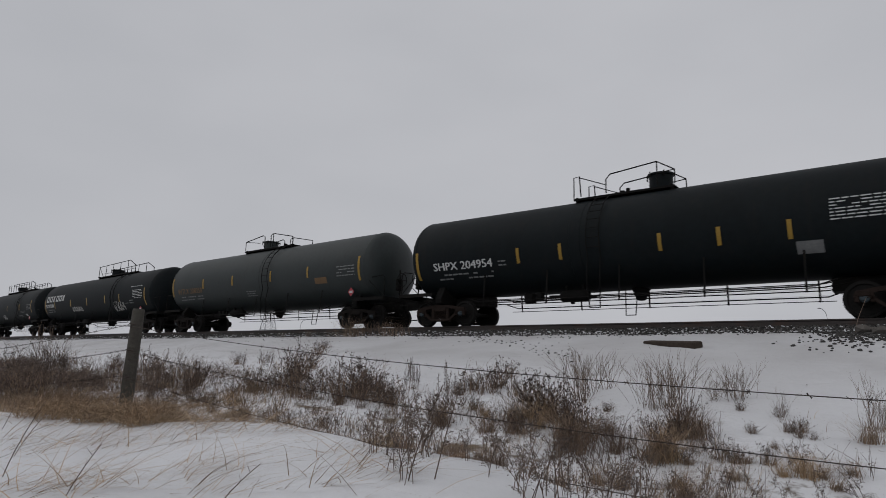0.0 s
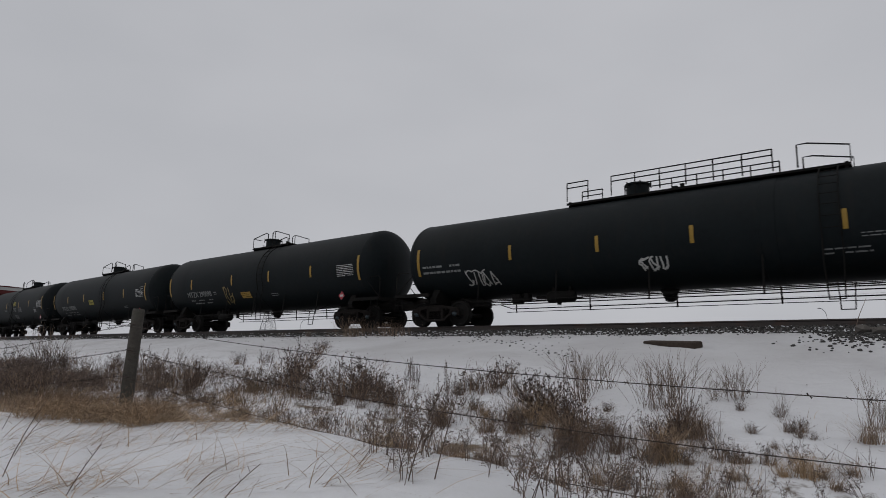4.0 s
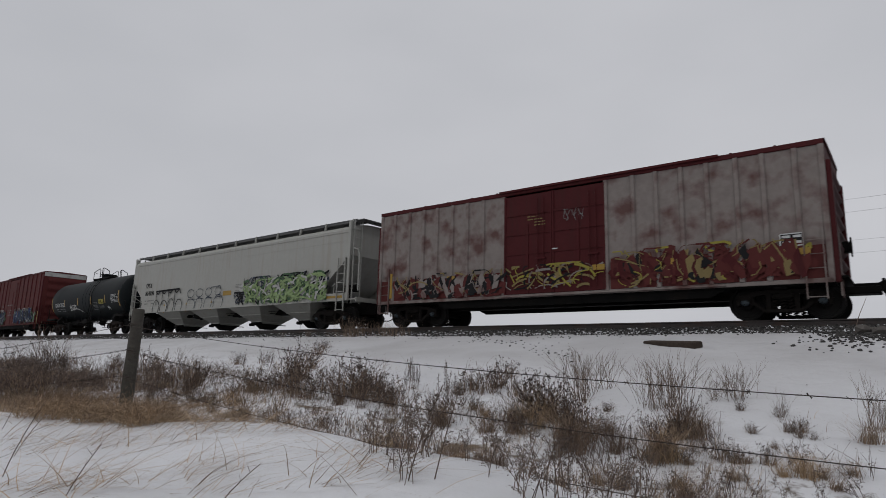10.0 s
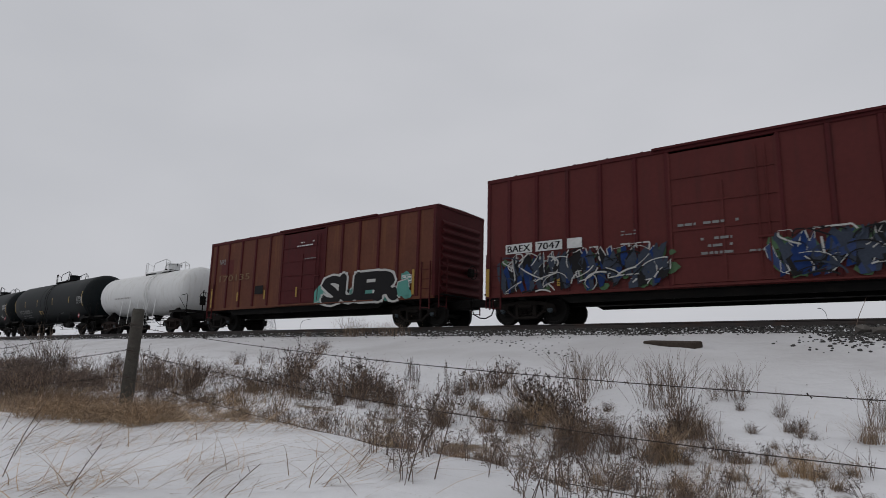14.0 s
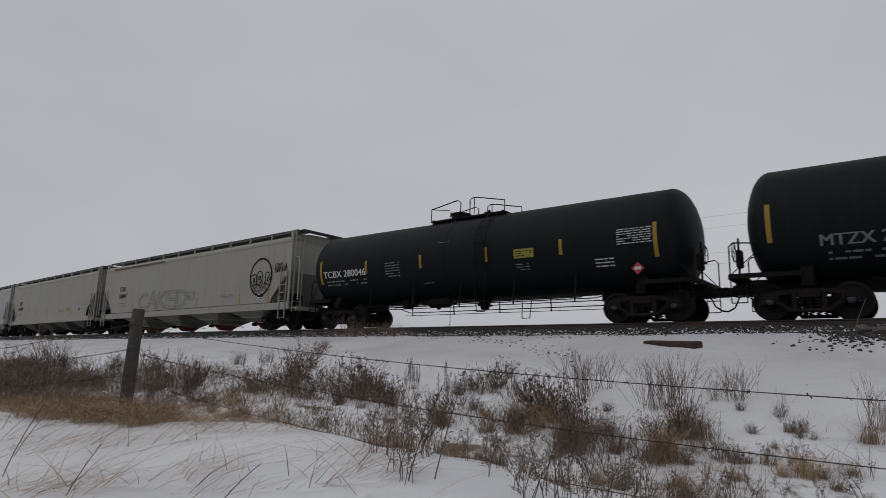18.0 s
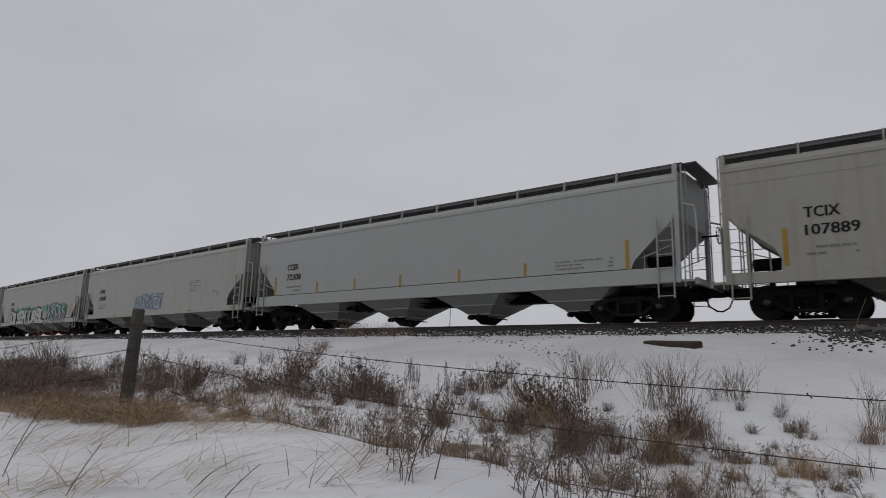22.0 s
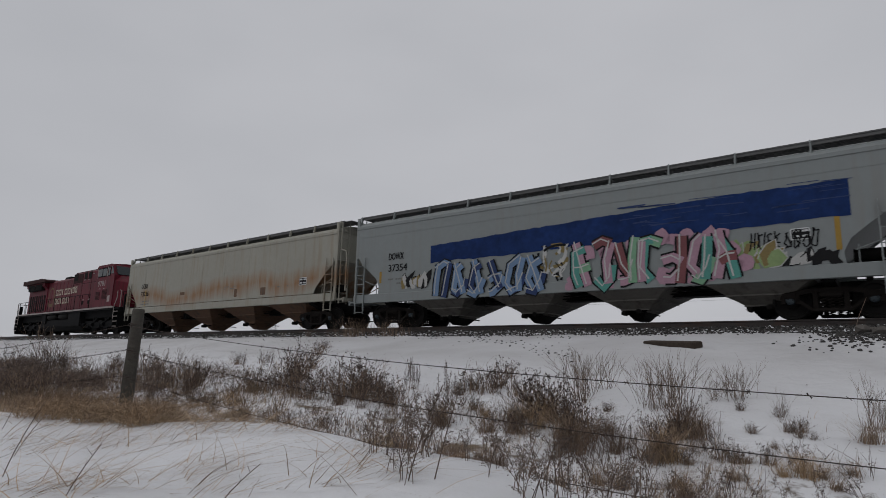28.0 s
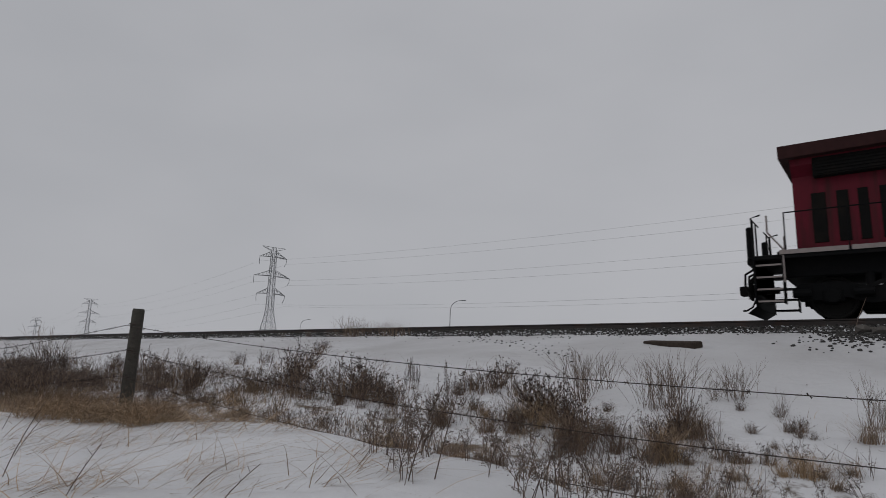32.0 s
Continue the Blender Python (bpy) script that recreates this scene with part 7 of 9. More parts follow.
    made[6] = tank_car(6, L[6], 1.62, 2.6, -8.32, 8.1, "black tank car with white warning panels and a yellow plate", platform=(-2.15, 0.9), dome=-0.05, valve=-1.2, bars=(-4.6, -2.1, 1.4, 4.1),
                       bar_z=2.58, end_bars=(-7.8, 7.3), mark="TCLX 290477", mark_x=-7.4, mark_z=2.22, mark_w=2.0, bands=(-1.6,), plates=((0.25, 2.66, 0.68, 0.34, PLATE_YELLOW),),
                       prints=((6.1, 7.2, 2.15, 2.7, 8, WHITE), (-0.25, 0.65, 2.0, 2.35, 4, grid), (-0.1, 0.75, 1.45, 1.75, 4, grid), (1.3, 2.2, 1.95, 2.35, 5, grid), (-2.6, -1.9, 2.12, 2.25, 2, grid), (5.3, 5.85, 1.82, 2.05, 3, WHITE), (5.35, 5.7, 2.12, 2.25, 2, grid)),
                       placard=6.5, placard_z=1.42, ladder_x=-0.2, rail_h=0.64)
    made[10] = tank_car(10, L[10], 1.46, 2.46, -6.47, 6.65, "shorter black tank car on rust-brown trucks", platform=(-0.85, 1.8), dome=0.0, bars=(-3.3, -0.85, 1.45, 3.8), bar_z=2.24, end_bars=(-5.85, 5.9),
                        mark="GATX 32121", mark_x=-5.15, mark_z=2.12, mark_w=1.8, bands=(-0.15, 0.35), plates=((3.15, 2.1, 0.78, 0.3, PLATE_YELLOW),), rusty=True, dome_h=0.3,
                        prints=((4.7, 5.8, 1.95, 2.5, 7, WHITE), (1.75, 2.5, 1.6, 2.1, 6, grid), (2.8, 3.5, 1.65, 1.85, 3, grid), (4.0, 4.45, 1.55, 1.8, 3, WHITE)), ladder_x=1.6)
    surf10 = lambda x, z: -math.sqrt(1.46 ** 2 - (z - 2.46) ** 2)
    scribble(made[10], surf10, -2.4, -1.1, 1.75, 2.05, 5, P_WHITE, 21, 0.06)
    part("graffiti_line", Geo().ribbon([(-2.4, 1.7), (-1.3, 1.78), (-0.7, 1.72), (-0.35, 1.5)], 0.05, surf10, 0.012), P_WHITE, made[10])
    made[13] = tank_car(13, L[13], 1.32, 2.42, -5.96, 5.6, "short dirty white tank car with dark trucks and a railed dome", TANK_WHITE, (-0.9, 2.2), 1.5, valve=0.6, bars=(), bar_z=2.3, bands=(),
                        prints=((-3.3, -1.0, 2.05, 2.3, 1, P_GREY),), rusty=True, ladder_x=1.25, pipe_z=0.7)
    made[14] = tank_car(14, L[14], 1.59, 2.59, -8.2, 8.14, "black tank car with white marks and an orange notice plate", platform=(-1.4, 1.7), dome=0.7, valve=-0.6, bars=(-4.85, -1.9, 1.55, 5.0),
                        bar_z=2.48, end_bars=(-7.5, 7.42), mark="MTZX 290050", mark_x=-6.4, mark_z=1.88, mark_w=2.5, mark_mat=grid, bands=(-1.25,), plates=((-1.3, 1.75, 0.75, 0.26, YELLOW),),
                        prints=((6.4, 7.5, 2.1, 2.6, 7, WHITE), (2.7, 3.4, 1.55, 1.62, 1, grid), (-3.6, -3.3, 1.8, 2.0, 2, grid)), placard=6.15, placard_z=1.33, reservoir=3.3, ladder_x=0.4)
    made[15] = tank_car(15, L[15], 1.57, 2.55, -8.14, 7.93, "clean black tank car with white marks and a yellow plate", platform=(-2.0, 1.4), dome=-1.0, bars=(-4.55, -1.7, 1.25, 4.1), bar_z=2.38,
                        end_bars=(-7.25, 7.1), mark="TCBX 280046", mark_x=-7.1, mark_z=2.2, mark_w=2.5, bands=(-0.75,), plates=((2.75, 2.3, 0.75, 0.3, PLATE_YELLOW),),
                        prints=((5.95, 7.0, 2.25, 2.75, 7, WHITE), (-3.5, -2.75, 1.9, 2.5, 6, grid), (2.4, 2.9, 1.75, 2.0, 3, grid), (5.2, 5.8, 1.65, 1.95, 3, WHITE), (-1.7, -1.2, 1.55, 1.65, 1, grid), (-0.9, -0.4, 3.0, 3.1, 2, grid)), placard=6.5, placard_z=1.55, dome_h=0.25, ladder_x=1.05, truck_in=2.0, rail_h=0.7)
    return made


def square_print(car, surf, x, z, w=0.48, h=0.3, dark=True):
    """A dark consolidated stencil: a panel with pale bars."""
    p = part("stencil_panel", Geo().patch(x, x + w, z, z + h, surf, 0.004), BLACK, car, "black stencil panel with white bars")
    g = Geo()
    for k in range(2):
        for j in range(2):
            g.patch(x + 0.04 + k * w * 0.5, x + w * 0.45 + k * w * 0.5, z + 0.05 + j * h * 0.5, z + h * 0.38 + j * h * 0.5, surf, 0.007)
    for a, b, c, d in ((x, x + w, z - 0.02, z + 0.01), (x, x + w, z + h - 0.01, z + h + 0.02), (x - 0.02, x + 0.01, z, z + h), (x + w - 0.01, x + w + 0.02, z, z + h)):
        g.patch(a, b, c, d, surf, 0.007)
    part("stencil_bars", g, WHITE, p)


def build_boxes():
    made = {}
    L = LENGTHS
    ribs_a = (-6.75, -5.7, -4.6, -3.5, -2.4, 2.55, 3.65, 4.75, 5.85, 6.95)

    def reflectors(car, surf, xs, z=1.55, ends=()):
        for x in xs:
            part("reflector", Geo().patch(x - 0.055, x + 0.055, z - 0.22, z + 0.22, surf, 0.012), YELLOW, car)
        for x in ends:
            part("reflector", Geo().patch(x - 0.06, x + 0.06, z - 0.45, z + 0.5, surf, 0.014), YELLOW, car)
    for k, label, header, num in ((7, "tall dark red boxcar with white graffiti and a pale end header", P_WHITE, "7049"),
                                  (11, "tall dark red boxcar with blue and green graffiti", BOX_GREY, "7047")):
        # darker posts: the shadow lines along the side are put into their colour
        car, surf = box_car(k, L[k], (-7.62, 7.58), 0.88, 5.0, label, BOX_RED, BOX_RED, (-1.45, 1.42), ribs_a, door_track=(-1.85, 4.4), header=header, ends=6, trim=BOX_RED_DARK, top_paint=BOX_RED_DARK)
        face = flat_side(-1.58)
        for x, w in ((-6.85, 1.0), (-5.72, 0.95), (-4.6, 0.5)):
            part("mark_panel", Geo().patch(x, x + w, 2.3, 2.62, face, 0.0), WHITE, car)
        letters(car, "BAEX", -6.78, 2.35, 0.22, BLACK, face, 0.85, 0.006, weight=0.02)
        letters(car, num, -5.65, 2.35, 0.22, BLACK, face, 0.8, 0.006, weight=0.02)
        for x0, x1, z0, z1, n in ((-6.8, -6.3, 1.55, 2.2, 6), (-5.65, -5.2, 1.9, 2.2, 2), (-2.85, -2.4, 2.5, 2.7, 2), (-1.2, 0.4, 2.55, 2.75, 1), (-0.6, 0.2, 1.7, 2.3, 3), (0.6, 1.2, 1.7, 1.85, 1), (6.4, 6.9, 1.0, 1.2, 2)):
            word_bars(car, x0, x1, z0, z1, n, DIM_WHITE, face, k + n, 0.006)
        reflectors(car, surf, (-4.9, -1.9, 2.0, 4.7), 1.35, (-7.55, 7.5))
        square_print(car, face, 3.8, 1.25, 0.55, 0.32)
        made[k] = car, face
    car, face = made[7]
    flares(car, face, 1.7, 6.9, 0.97, 2.05, 110, (P_WHITE, P_GREY, BOX_RED_DARK, P_WHITE), 31, 0.13)
    flares(car, face, 4.4, 6.8, 0.95, 2.1, 40, (P_OCHRE, BOX_RED_DARK, BLACK), 35, 0.07)
    flares(car, face, -5.4, -1.6, 0.9, 1.75, 170, (P_WHITE, BOX_RED_DARK, BLACK, P_GREY, BOX_RED_DARK), 32, 0.11)
    flares(car, face, -6.7, -5.0, 1.15, 1.6, 24, (P_GREY, BOX_RED_DARK, P_SLATE), 37, 0.06)
    car, face = made[11]
    shards(car, face, 1.3, 6.0, 0.95, 2.2, 110, (P_BLUE, BLACK, P_SLATE, BLACK, P_NAVY, P_SLATE), P_GREY, 33, P_GREEN, 0.5, 0.025)
    flares(car, flat_side(-1.63), 1.4, 5.9, 1.0, 2.15, 70, (P_GREY, BLACK, BLACK, P_SLATE), 38, 0.04)
    shards(car, face, 5.4, 6.9, 1.0, 1.8, 16, (P_GREEN, BLACK, P_GREEN), P_GREY, 36, P_GREEN, 0.3, 0.03)
    shards(car, face, -6.9, -1.5, 0.92, 2.25, 110, (P_SLATE, BLACK, P_NAVY, P_SLATE, BLACK), P_GREY, 34, P_GREEN, 0.35, 0.03)
    flares(car, flat_side(-1.63), -6.8, -1.6, 0.95, 2.2, 70, (P_GREY, BLACK, P_GREY, P_SLATE), 39, 0.04)
    # chalky boxcar with a wide double door
    ribs = (-6.95, -6.2, -5.5, -4.85, -4.15, -3.48, -2.8, 2.55, 3.24, 3.95, 4.65, 5.4, 6.05, 6.8)
    car, surf = box_car(8, L[8], (-7.7, 7.45), 0.85, 4.48, "faded chalky grey and red boxcar with a double door and graffiti", BOX_CHALK, BOX_RED_DARK, (-1.95, 1.7), ribs, end_paint=BOX_RED_DARK,
                        double_door=True, door_track=(-2.1, 5.0), top_paint=BOX_RED_DARK, ends=8, trim=BOX_CHALK, end_posts=True)
    face = flat_side(-1.58)
    part("lower_band", Geo().patch(-7.6, -2.05, 0.95, 1.72, flat_side(-1.525), 0.003), BOX_RED, car)
    part("lower_band", Geo().patch(1.8, 7.35, 0.95, 1.78, flat_side(-1.525), 0.003), BOX_RED, car)
    shards(car, face, 2.0, 6.9, 0.95, 1.95, 90, (BOX_RED, BOX_RED, P_OCHRE, BLACK, BOX_RED_DARK, BOX_RED), P_OCHRE, 41, BOX_RED, 0.6, 0.03)
    shards(car, face, -6.6, -2.1, 0.92, 1.75, 80, (BOX_CHALK, BOX_RED, BLACK, BOX_CHALK, BLACK), BOX_CHALK, 42, BOX_RED, 0.6, 0.03)
    flares(car, face, -1.7, 1.5, 1.05, 1.8, 70, (P_OCHRE, BOX_CHALK, PLATE_YELLOW, BLACK), 43, 0.06)
    flares(car, face, 2.0, 6.9, 0.95, 2.0, 80, (P_OCHRE, BOX_RED_DARK, PLATE_YELLOW, BOX_RED), 44, 0.05)
    flares(car, face, -6.6, -2.1, 0.95, 1.8, 60, (BOX_CHALK, P_OCHRE, BLACK), 45, 0.05)
    for x, w in ((-4.3, 0.35), (1.25, 0.4), (3.6, 0.6), (6.35, 0.65)):
        part("reflector", Geo().patch(x, x + w, 1.55, 1.72, face, 0.02), YELLOW, car)
    square_print(car, face, 6.35, 1.8, 0.5, 0.3)
    word_bars(car, -1.0, -0.35, 3.15, 3.55, 4, P_OCHRE, face, 4)
    word_bars(car, -0.1, 0.3, 2.3, 2.4, 1, WHITE, face, 5)
    scribble(car, face, 0.3, 1.0, 3.2, 3.6, 3, DIM_WHITE, 8, 0.015)
    reflectors(car, surf, (), 1.5, (-7.0,))
    made[8] = car, face
    # orange-brown boxcar
    ribs = (-6.6, -5.5, -4.35, -3.2, -2.05, 2.95, 4.0, 5.1, 6.15, 7.2)
    body = (-7.15, 8.05)
    # post shade is painted in here too, through the dark trim
    car, surf = box_car(12, L[12], body, 1.0, 4.5, "faded orange-brown boxcar with a dark red door and bold graffiti", BOX_ORANGE, BOX_RED_DARK, (-1.1, 1.9), ribs, door_track=(-1.3, 5.0), ends=9,
                        end_paint=BOX_RED_DARK, trim=BOX_RED_DARK, top_paint=BOX_RED_DARK)
    part("patch_panel", Geo().patch(-6.1, -5.0, 2.8, 3.5, flat_side(-1.525), 0.003), BOX_RED, car)
    letters(car, "NRI", -6.2, 3.3, 0.26, DIM_WHITE, face, 0.5, 0.006)
    letters(car, "170135", -6.1, 2.42, 0.3, GOLD, face, 2.6, 0.006)
    shards(car, face, 1.6, 6.8, 0.98, 2.0, 12, (P_TEAL, BLACK, P_TEAL), P_GREY, 52, P_TEAL, 0.3, 0.03)
    block_letters(car, face, "SUER", 2.0, 6.2, 0.98, 2.15, BLACK, P_WHITE, 51, 0.03, 1.45)
    word_bars(car, 0.0, 1.2, 3.6, 3.9, 2, WHITE, face, 6)
    word_bars(car, 0.6, 1.4, 3.0, 3.12, 1, DIM_WHITE, face, 7)
    reflectors(car, surf, (-4.4, -2.2, 0.15), 1.6, (-6.7, 7.05))
    square_print(car, face, 6.5, 1.6, 0.45, 0.3)
    part("patch_panel", Geo().patch(-3.0, -2.35, 1.65, 2.05, face, 0.0), BLACK, car)
    made[12] = car, face
    return made


def build_hoppers():
    made = {}
    L = LENGTHS

    def spans(k, p=0.62):
        return (-L[k] / 2 + p, L[k] / 2 - p)
    c, f = hopper_car(9, L[9], (-9.5, 9.75), "light grey covered hopper with green graffiti low on its side", HOP_GREY, sill=(1.08, 1.38), bars=(-5.4, -3.0, -0.5), bar_z=1.28, mark=("CPCX", "814596"), mark_x=-7.8,
                      mark_z=2.55, mark_w=0.85, pitch=3.72)
    low = flat_side(-1.61)
    arch_tag(c, low, -6.75, -3.35, 1.14, 2.28, 4, BLACK, 61, True)
    arch_tag(c, low, -3.0, 0.55, 1.18, 2.2, 4, P_SLATE, 62, False, 0.032)
    part("faded_patch", Geo().patch(1.9, 2.75, 1.45, 2.2, f, 0.003), P_GREY, c, "buffed pale patch")
    flares(c, low, 1.7, 2.4, 1.2, 1.75, 22, (BLACK, P_SLATE), 67, 0.08)
    flares(c, low, 2.5, 8.4, 1.14, 2.25, 300, (P_LIME, P_GREEN, P_LIME, P_GREY, P_LIME), 63, 0.1)
    flares(c, low, 2.4, 8.5, 1.16, 2.4, 130, (BLACK, P_GREEN, BLACK, P_SLATE), 68, 0.075)
    part("notice_plate", Geo().patch(0.5, 1.25, 1.72, 1.95, f, 0.005), YELLOW, c)
    word_bars(c, 1.6, 2.7, 1.8, 2.25, 6, P_LINE, f, 3, 0.006)
    square_print(c, f, 6.5, 1.78)
    for x in (-8.2, 9.0):
        part("sill_stripe", Geo().patch(x - 0.9, x + 0.5, 1.2, 1.3, flat_side(-1.61), 0.004), YELLOW, c)
    made[9] = c
    c, f = hopper_car(16, L[16], spans(16, 0.8), "warm grey covered hopper with rust marks and line graffiti", HOP_WARM, gate=GATE_RED, sill=(0.86, 1.16), bars=(-5.6, 1.9, 5.9), bar_z=1.5, end_bars=(8.25,),
                      mark=("CCBX", "58843"), mark_x=-7.5, mark_z=2.55, round_pocket=False)
    block_letters(c, f, "CAKED", -4.8, 0.8, 1.25, 2.4, None, P_LINE, 64, 0.03)
    loops(c, f, 0.9, 1.7, 1.5, 2.1, 1, P_LINE, 67, 0.03)
    ring = smooth_line([(7.55 + 0.86 * math.cos(t * 0.5236), 2.45 + 0.88 * math.sin(t * 0.5236)) for t in range(14)])
    r = part("graffiti", Geo().ribbon(ring, 0.09, f, 0.012), BLACK, c, "black sprayed oval ring")
    loops(c, f, 6.75, 8.3, 2.0, 2.7, 3, BLACK, 65, 0.05)
    scribble(c, f, 6.95, 8.1, 1.7, 2.3, 5, BLACK, 65, 0.03)
    scribble(c, f, 8.6, 9.55, 2.6, 3.0, 7, BLACK, 66, 0.03)
    part("roof_rust", Geo().patch(-8.6, -2.0, 3.93, 4.04, f, 0.03), CHUTE_RUST, c, "rust-stained roof edge")
    square_print(c, f, 7.35, 1.38, 0.55, 0.3)
    word_bars(c, 8.6, 9.3, 1.2, 1.5, 3, P_LINE, f, 9, 0.006)
    word_bars(c, 4.2, 5.4, 1.55, 1.8, 3, P_LINE, f, 10, 0.006)
    made[16] = c
    c, f = hopper_car(17, L[17], spans(17, 0.55), "light grey covered hopper with faint weld seams", HOP_WARM, CHUTE, sill=(0.88, 1.16), seams=7, bars=(-5.25, -2.7, -0.1, 2.3, 4.95), bar_z=1.6, end_bars=(-7.65, 7.55),
                      mark=("TCIX", "107889"), mark_x=-7.2, mark_z=2.48)
    part("notice_plate", Geo().patch(3.9, 4.6, 1.62, 1.86, f, 0.005), YELLOW, c)
    square_print(c, f, 6.2, 1.55)
    word_bars(c, 2.3, 3.7, 1.62, 1.8, 2, P_LINE, f, 3, 0.006)
    word_bars(c, 6.7, 7.3, 1.9, 2.1, 2, P_LINE, f, 4, 0.006)
    made[17] = c
    c, f = hopper_car(18, L[18], spans(18, 0.6), "clean white-grey covered hopper with yellow reflectors", HOP_WHITE, sill=(1.02, 1.46), edge=4.05, bars=(-5.5, -3.2, -0.7, 2.1, 4.8), bar_z=1.72, end_bars=(-8.4, 8.25),
                      mark=("CCBX", "72308"), mark_x=-7.6, mark_z=2.6, round_pocket=False, pitch=3.94, roof_paint=HOP_WHITE)
    word_bars(c, 5.9, 7.8, 1.6, 1.95, 3, P_LINE, f, 3, 0.006)
    made[18] = c
    c, f = hopper_car(19, L[19], spans(19, 0.6), "light grey covered hopper with a blue sprayed outline", HOP_GREY, sill=(0.95, 1.2), bars=(), mark=("DOWX", "69500"), mark_x=-7.3, mark_z=2.55)
    loops(c, f, -2.2, 1.2, 1.25, 2.1, 3, P_SKY, 71, 0.07)
    scribble(c, f, -2.2, 1.4, 1.3, 2.2, 4, P_SKY, 72, 0.06)
    word_bars(c, 4.2, 5.4, 2.1, 2.7, 7, P_LINE, f, 3, 0.006)
    word_bars(c, 6.6, 7.2, 1.75, 2.1, 4, P_LINE, f, 4, 0.006)
    for x in (-4.6, -1.2, 4.5, 8.6):
        part("sill_stripe", Geo().patch(x - 0.2, x + 0.25, 1.04, 1.12, flat_side(-1.61), 0.004), YELLOW, c)
    made[19] = c
    c, f = hopper_car(20, L[20], spans(20, 0.6), "light grey covered hopper with silver and teal graffiti", HOP_GREY, gate=GATE_RED, sill=(0.84, 1.12), bars=(-4.6, 0.3, 5.4), bar_z=1.5, end_bars=(-7.0, 7.85),
                      mark=("CCBX", "59911"), mark_x=-6.6, mark_z=2.55, round_pocket=False, pitch=3.56, mid=0.8)
    sprayed = flat_side(-1.61)
    for xa, xb, m, k in ((-5.6, -1.5, P_TEAL, 84), (-1.5, 2.6, P_MINT, 85), (2.7, 6.9, P_TEAL, 86)):
        shards(c, sprayed, xa, xb, 1.75, 2.2, 16, (m, P_MINT, P_OCHRE, m), m, k, m, 0.3, 0.03)
    block_letters(c, sprayed, "DISEM", -5.9, -2.05, 0.9, 2.0, P_GREY, BLACK, 81, 0.05, 1.2)
    block_letters(c, sprayed, "URBL", -1.25, 2.4, 0.9, 2.05, P_GREY, BLACK, 82, 0.05, 1.2)
    graffiti(c, sprayed, 2.8, 6.8, 0.95, 2.25, 5, (P_GREY, P_GREY), BLACK, 83, 0.2, shine=P_SLATE, back=P_TEAL, lean=0.9, sharp=True)
    word_bars(c, 6.9, 7.7, 1.45, 1.75, 3, P_LINE, f, 4, 0.006)
    made[20] = c
    c, f = hopper_car(21, L[21], spans(21, 0.6), "white-grey covered hopper with a red outlet gate", HOP_WHITE, gate=GATE_RED, sill=(1.0, 1.36), edge=4.05, bars=(-4.9, -2.0, 1.2, 4.0), bar_z=1.7, end_bars=(-7.6, 7.8),
                      mark=("CCBX", "73289"), mark_x=-7.4, mark_z=2.6, round_pocket=False)
    word_bars(c, 5.0, 6.6, 1.55, 1.75, 2, P_LINE, f, 4, 0.006)
    made[21] = c
    c, f = hopper_car(22, L[22], spans(22, 0.55), "blue-grey covered hopper with rolled navy paint and colourful graffiti", HOP_BLUE, CHUTE, sill=(0.92, 1.24), bars=(-7.6,), bar_z=1.9, end_bars=(7.6,), mark=("DOWX", "37354"),
                      mark_x=-7.2, mark_z=2.55, pitch=3.5, mid=0.42)
    g = Geo()
    rnd = random.Random(7)
    n = 60
    top = [2.93 + 0.40 * min(1.0, k / 48) + rnd.uniform(-0.02, 0.02) for k in range(n + 1)]
    low = [2.27 + 0.14 * k / n + 0.02 * math.sin(k * 0.35) + rnd.uniform(-0.03, 0.03) for k in range(n + 1)]
    for k in range(n + 1):
        x = -5.1 + 13.0 * k / n
        g.v += [(x, f(x, 0) - 0.006, low[k]), (x, f(x, 0) - 0.006, top[k])]
    g.f += [(2 * k, 2 * k + 2, 2 * k + 3, 2 * k + 1) for k in range(n)]
    part("paint_band", g, P_NAVY, c, "broad band of rolled navy paint")
    g = Geo()
    for k in range(30):
        x, z = rnd.uniform(2.0, 7.4), rnd.uniform(2.55, 3.4)
        g.ribbon([(x, z), (x + rnd.uniform(0.4, 1.1), z + rnd.uniform(-0.04, 0.04))], rnd.uniform(0.012, 0.04), f, 0.009)
    part("roller_streak", g, P_BLUE, c)
    low = flat_side(-1.61)
    flares(c, f, -0.6, 0.3, 1.3, 2.4, 26, (P_WHITE, P_OCHRE, BLACK), 97, 0.1)
    graffiti(c, low, -5.0, -0.4, 1.0, 2.2, 6, (P_SKY, P_SKY, P_BLUE), BLACK, 91, 0.25, shine=P_GREY, lean=0.5, sharp=True)
    graffiti(c, low, 0.5, 5.4, 1.02, 2.4, 7, (P_PINK, P_MINT, P_TEAL, P_PINK, P_ROSE), BLACK, 92, 0.27, shine=P_WHITE, back=P_PINK, lean=0.2, sharp=True)
    shards(c, f, 5.2, 6.3, 1.22, 2.0, 14, (P_OCHRE, P_LIME), P_GREY, 96, P_LIME, 0.3, 0.03)
    shards(c, f, -6.4, -5.2, 1.35, 2.05, 14, (P_OCHRE, P_GREY, BLACK), BLACK, 93, None, 0.5, 0.03)
    scribble(c, f, 5.6, 7.2, 1.75, 2.2, 8, BLACK, 94, 0.035)
    shards(c, f, 5.9, 7.6, 1.25, 1.75, 10, (P_GREY, BLACK), BLACK, 95, None, 0.5, 0.03)
    square_print(c, f, 6.6, 1.95, 0.4, 0.26)
    made[22] = c
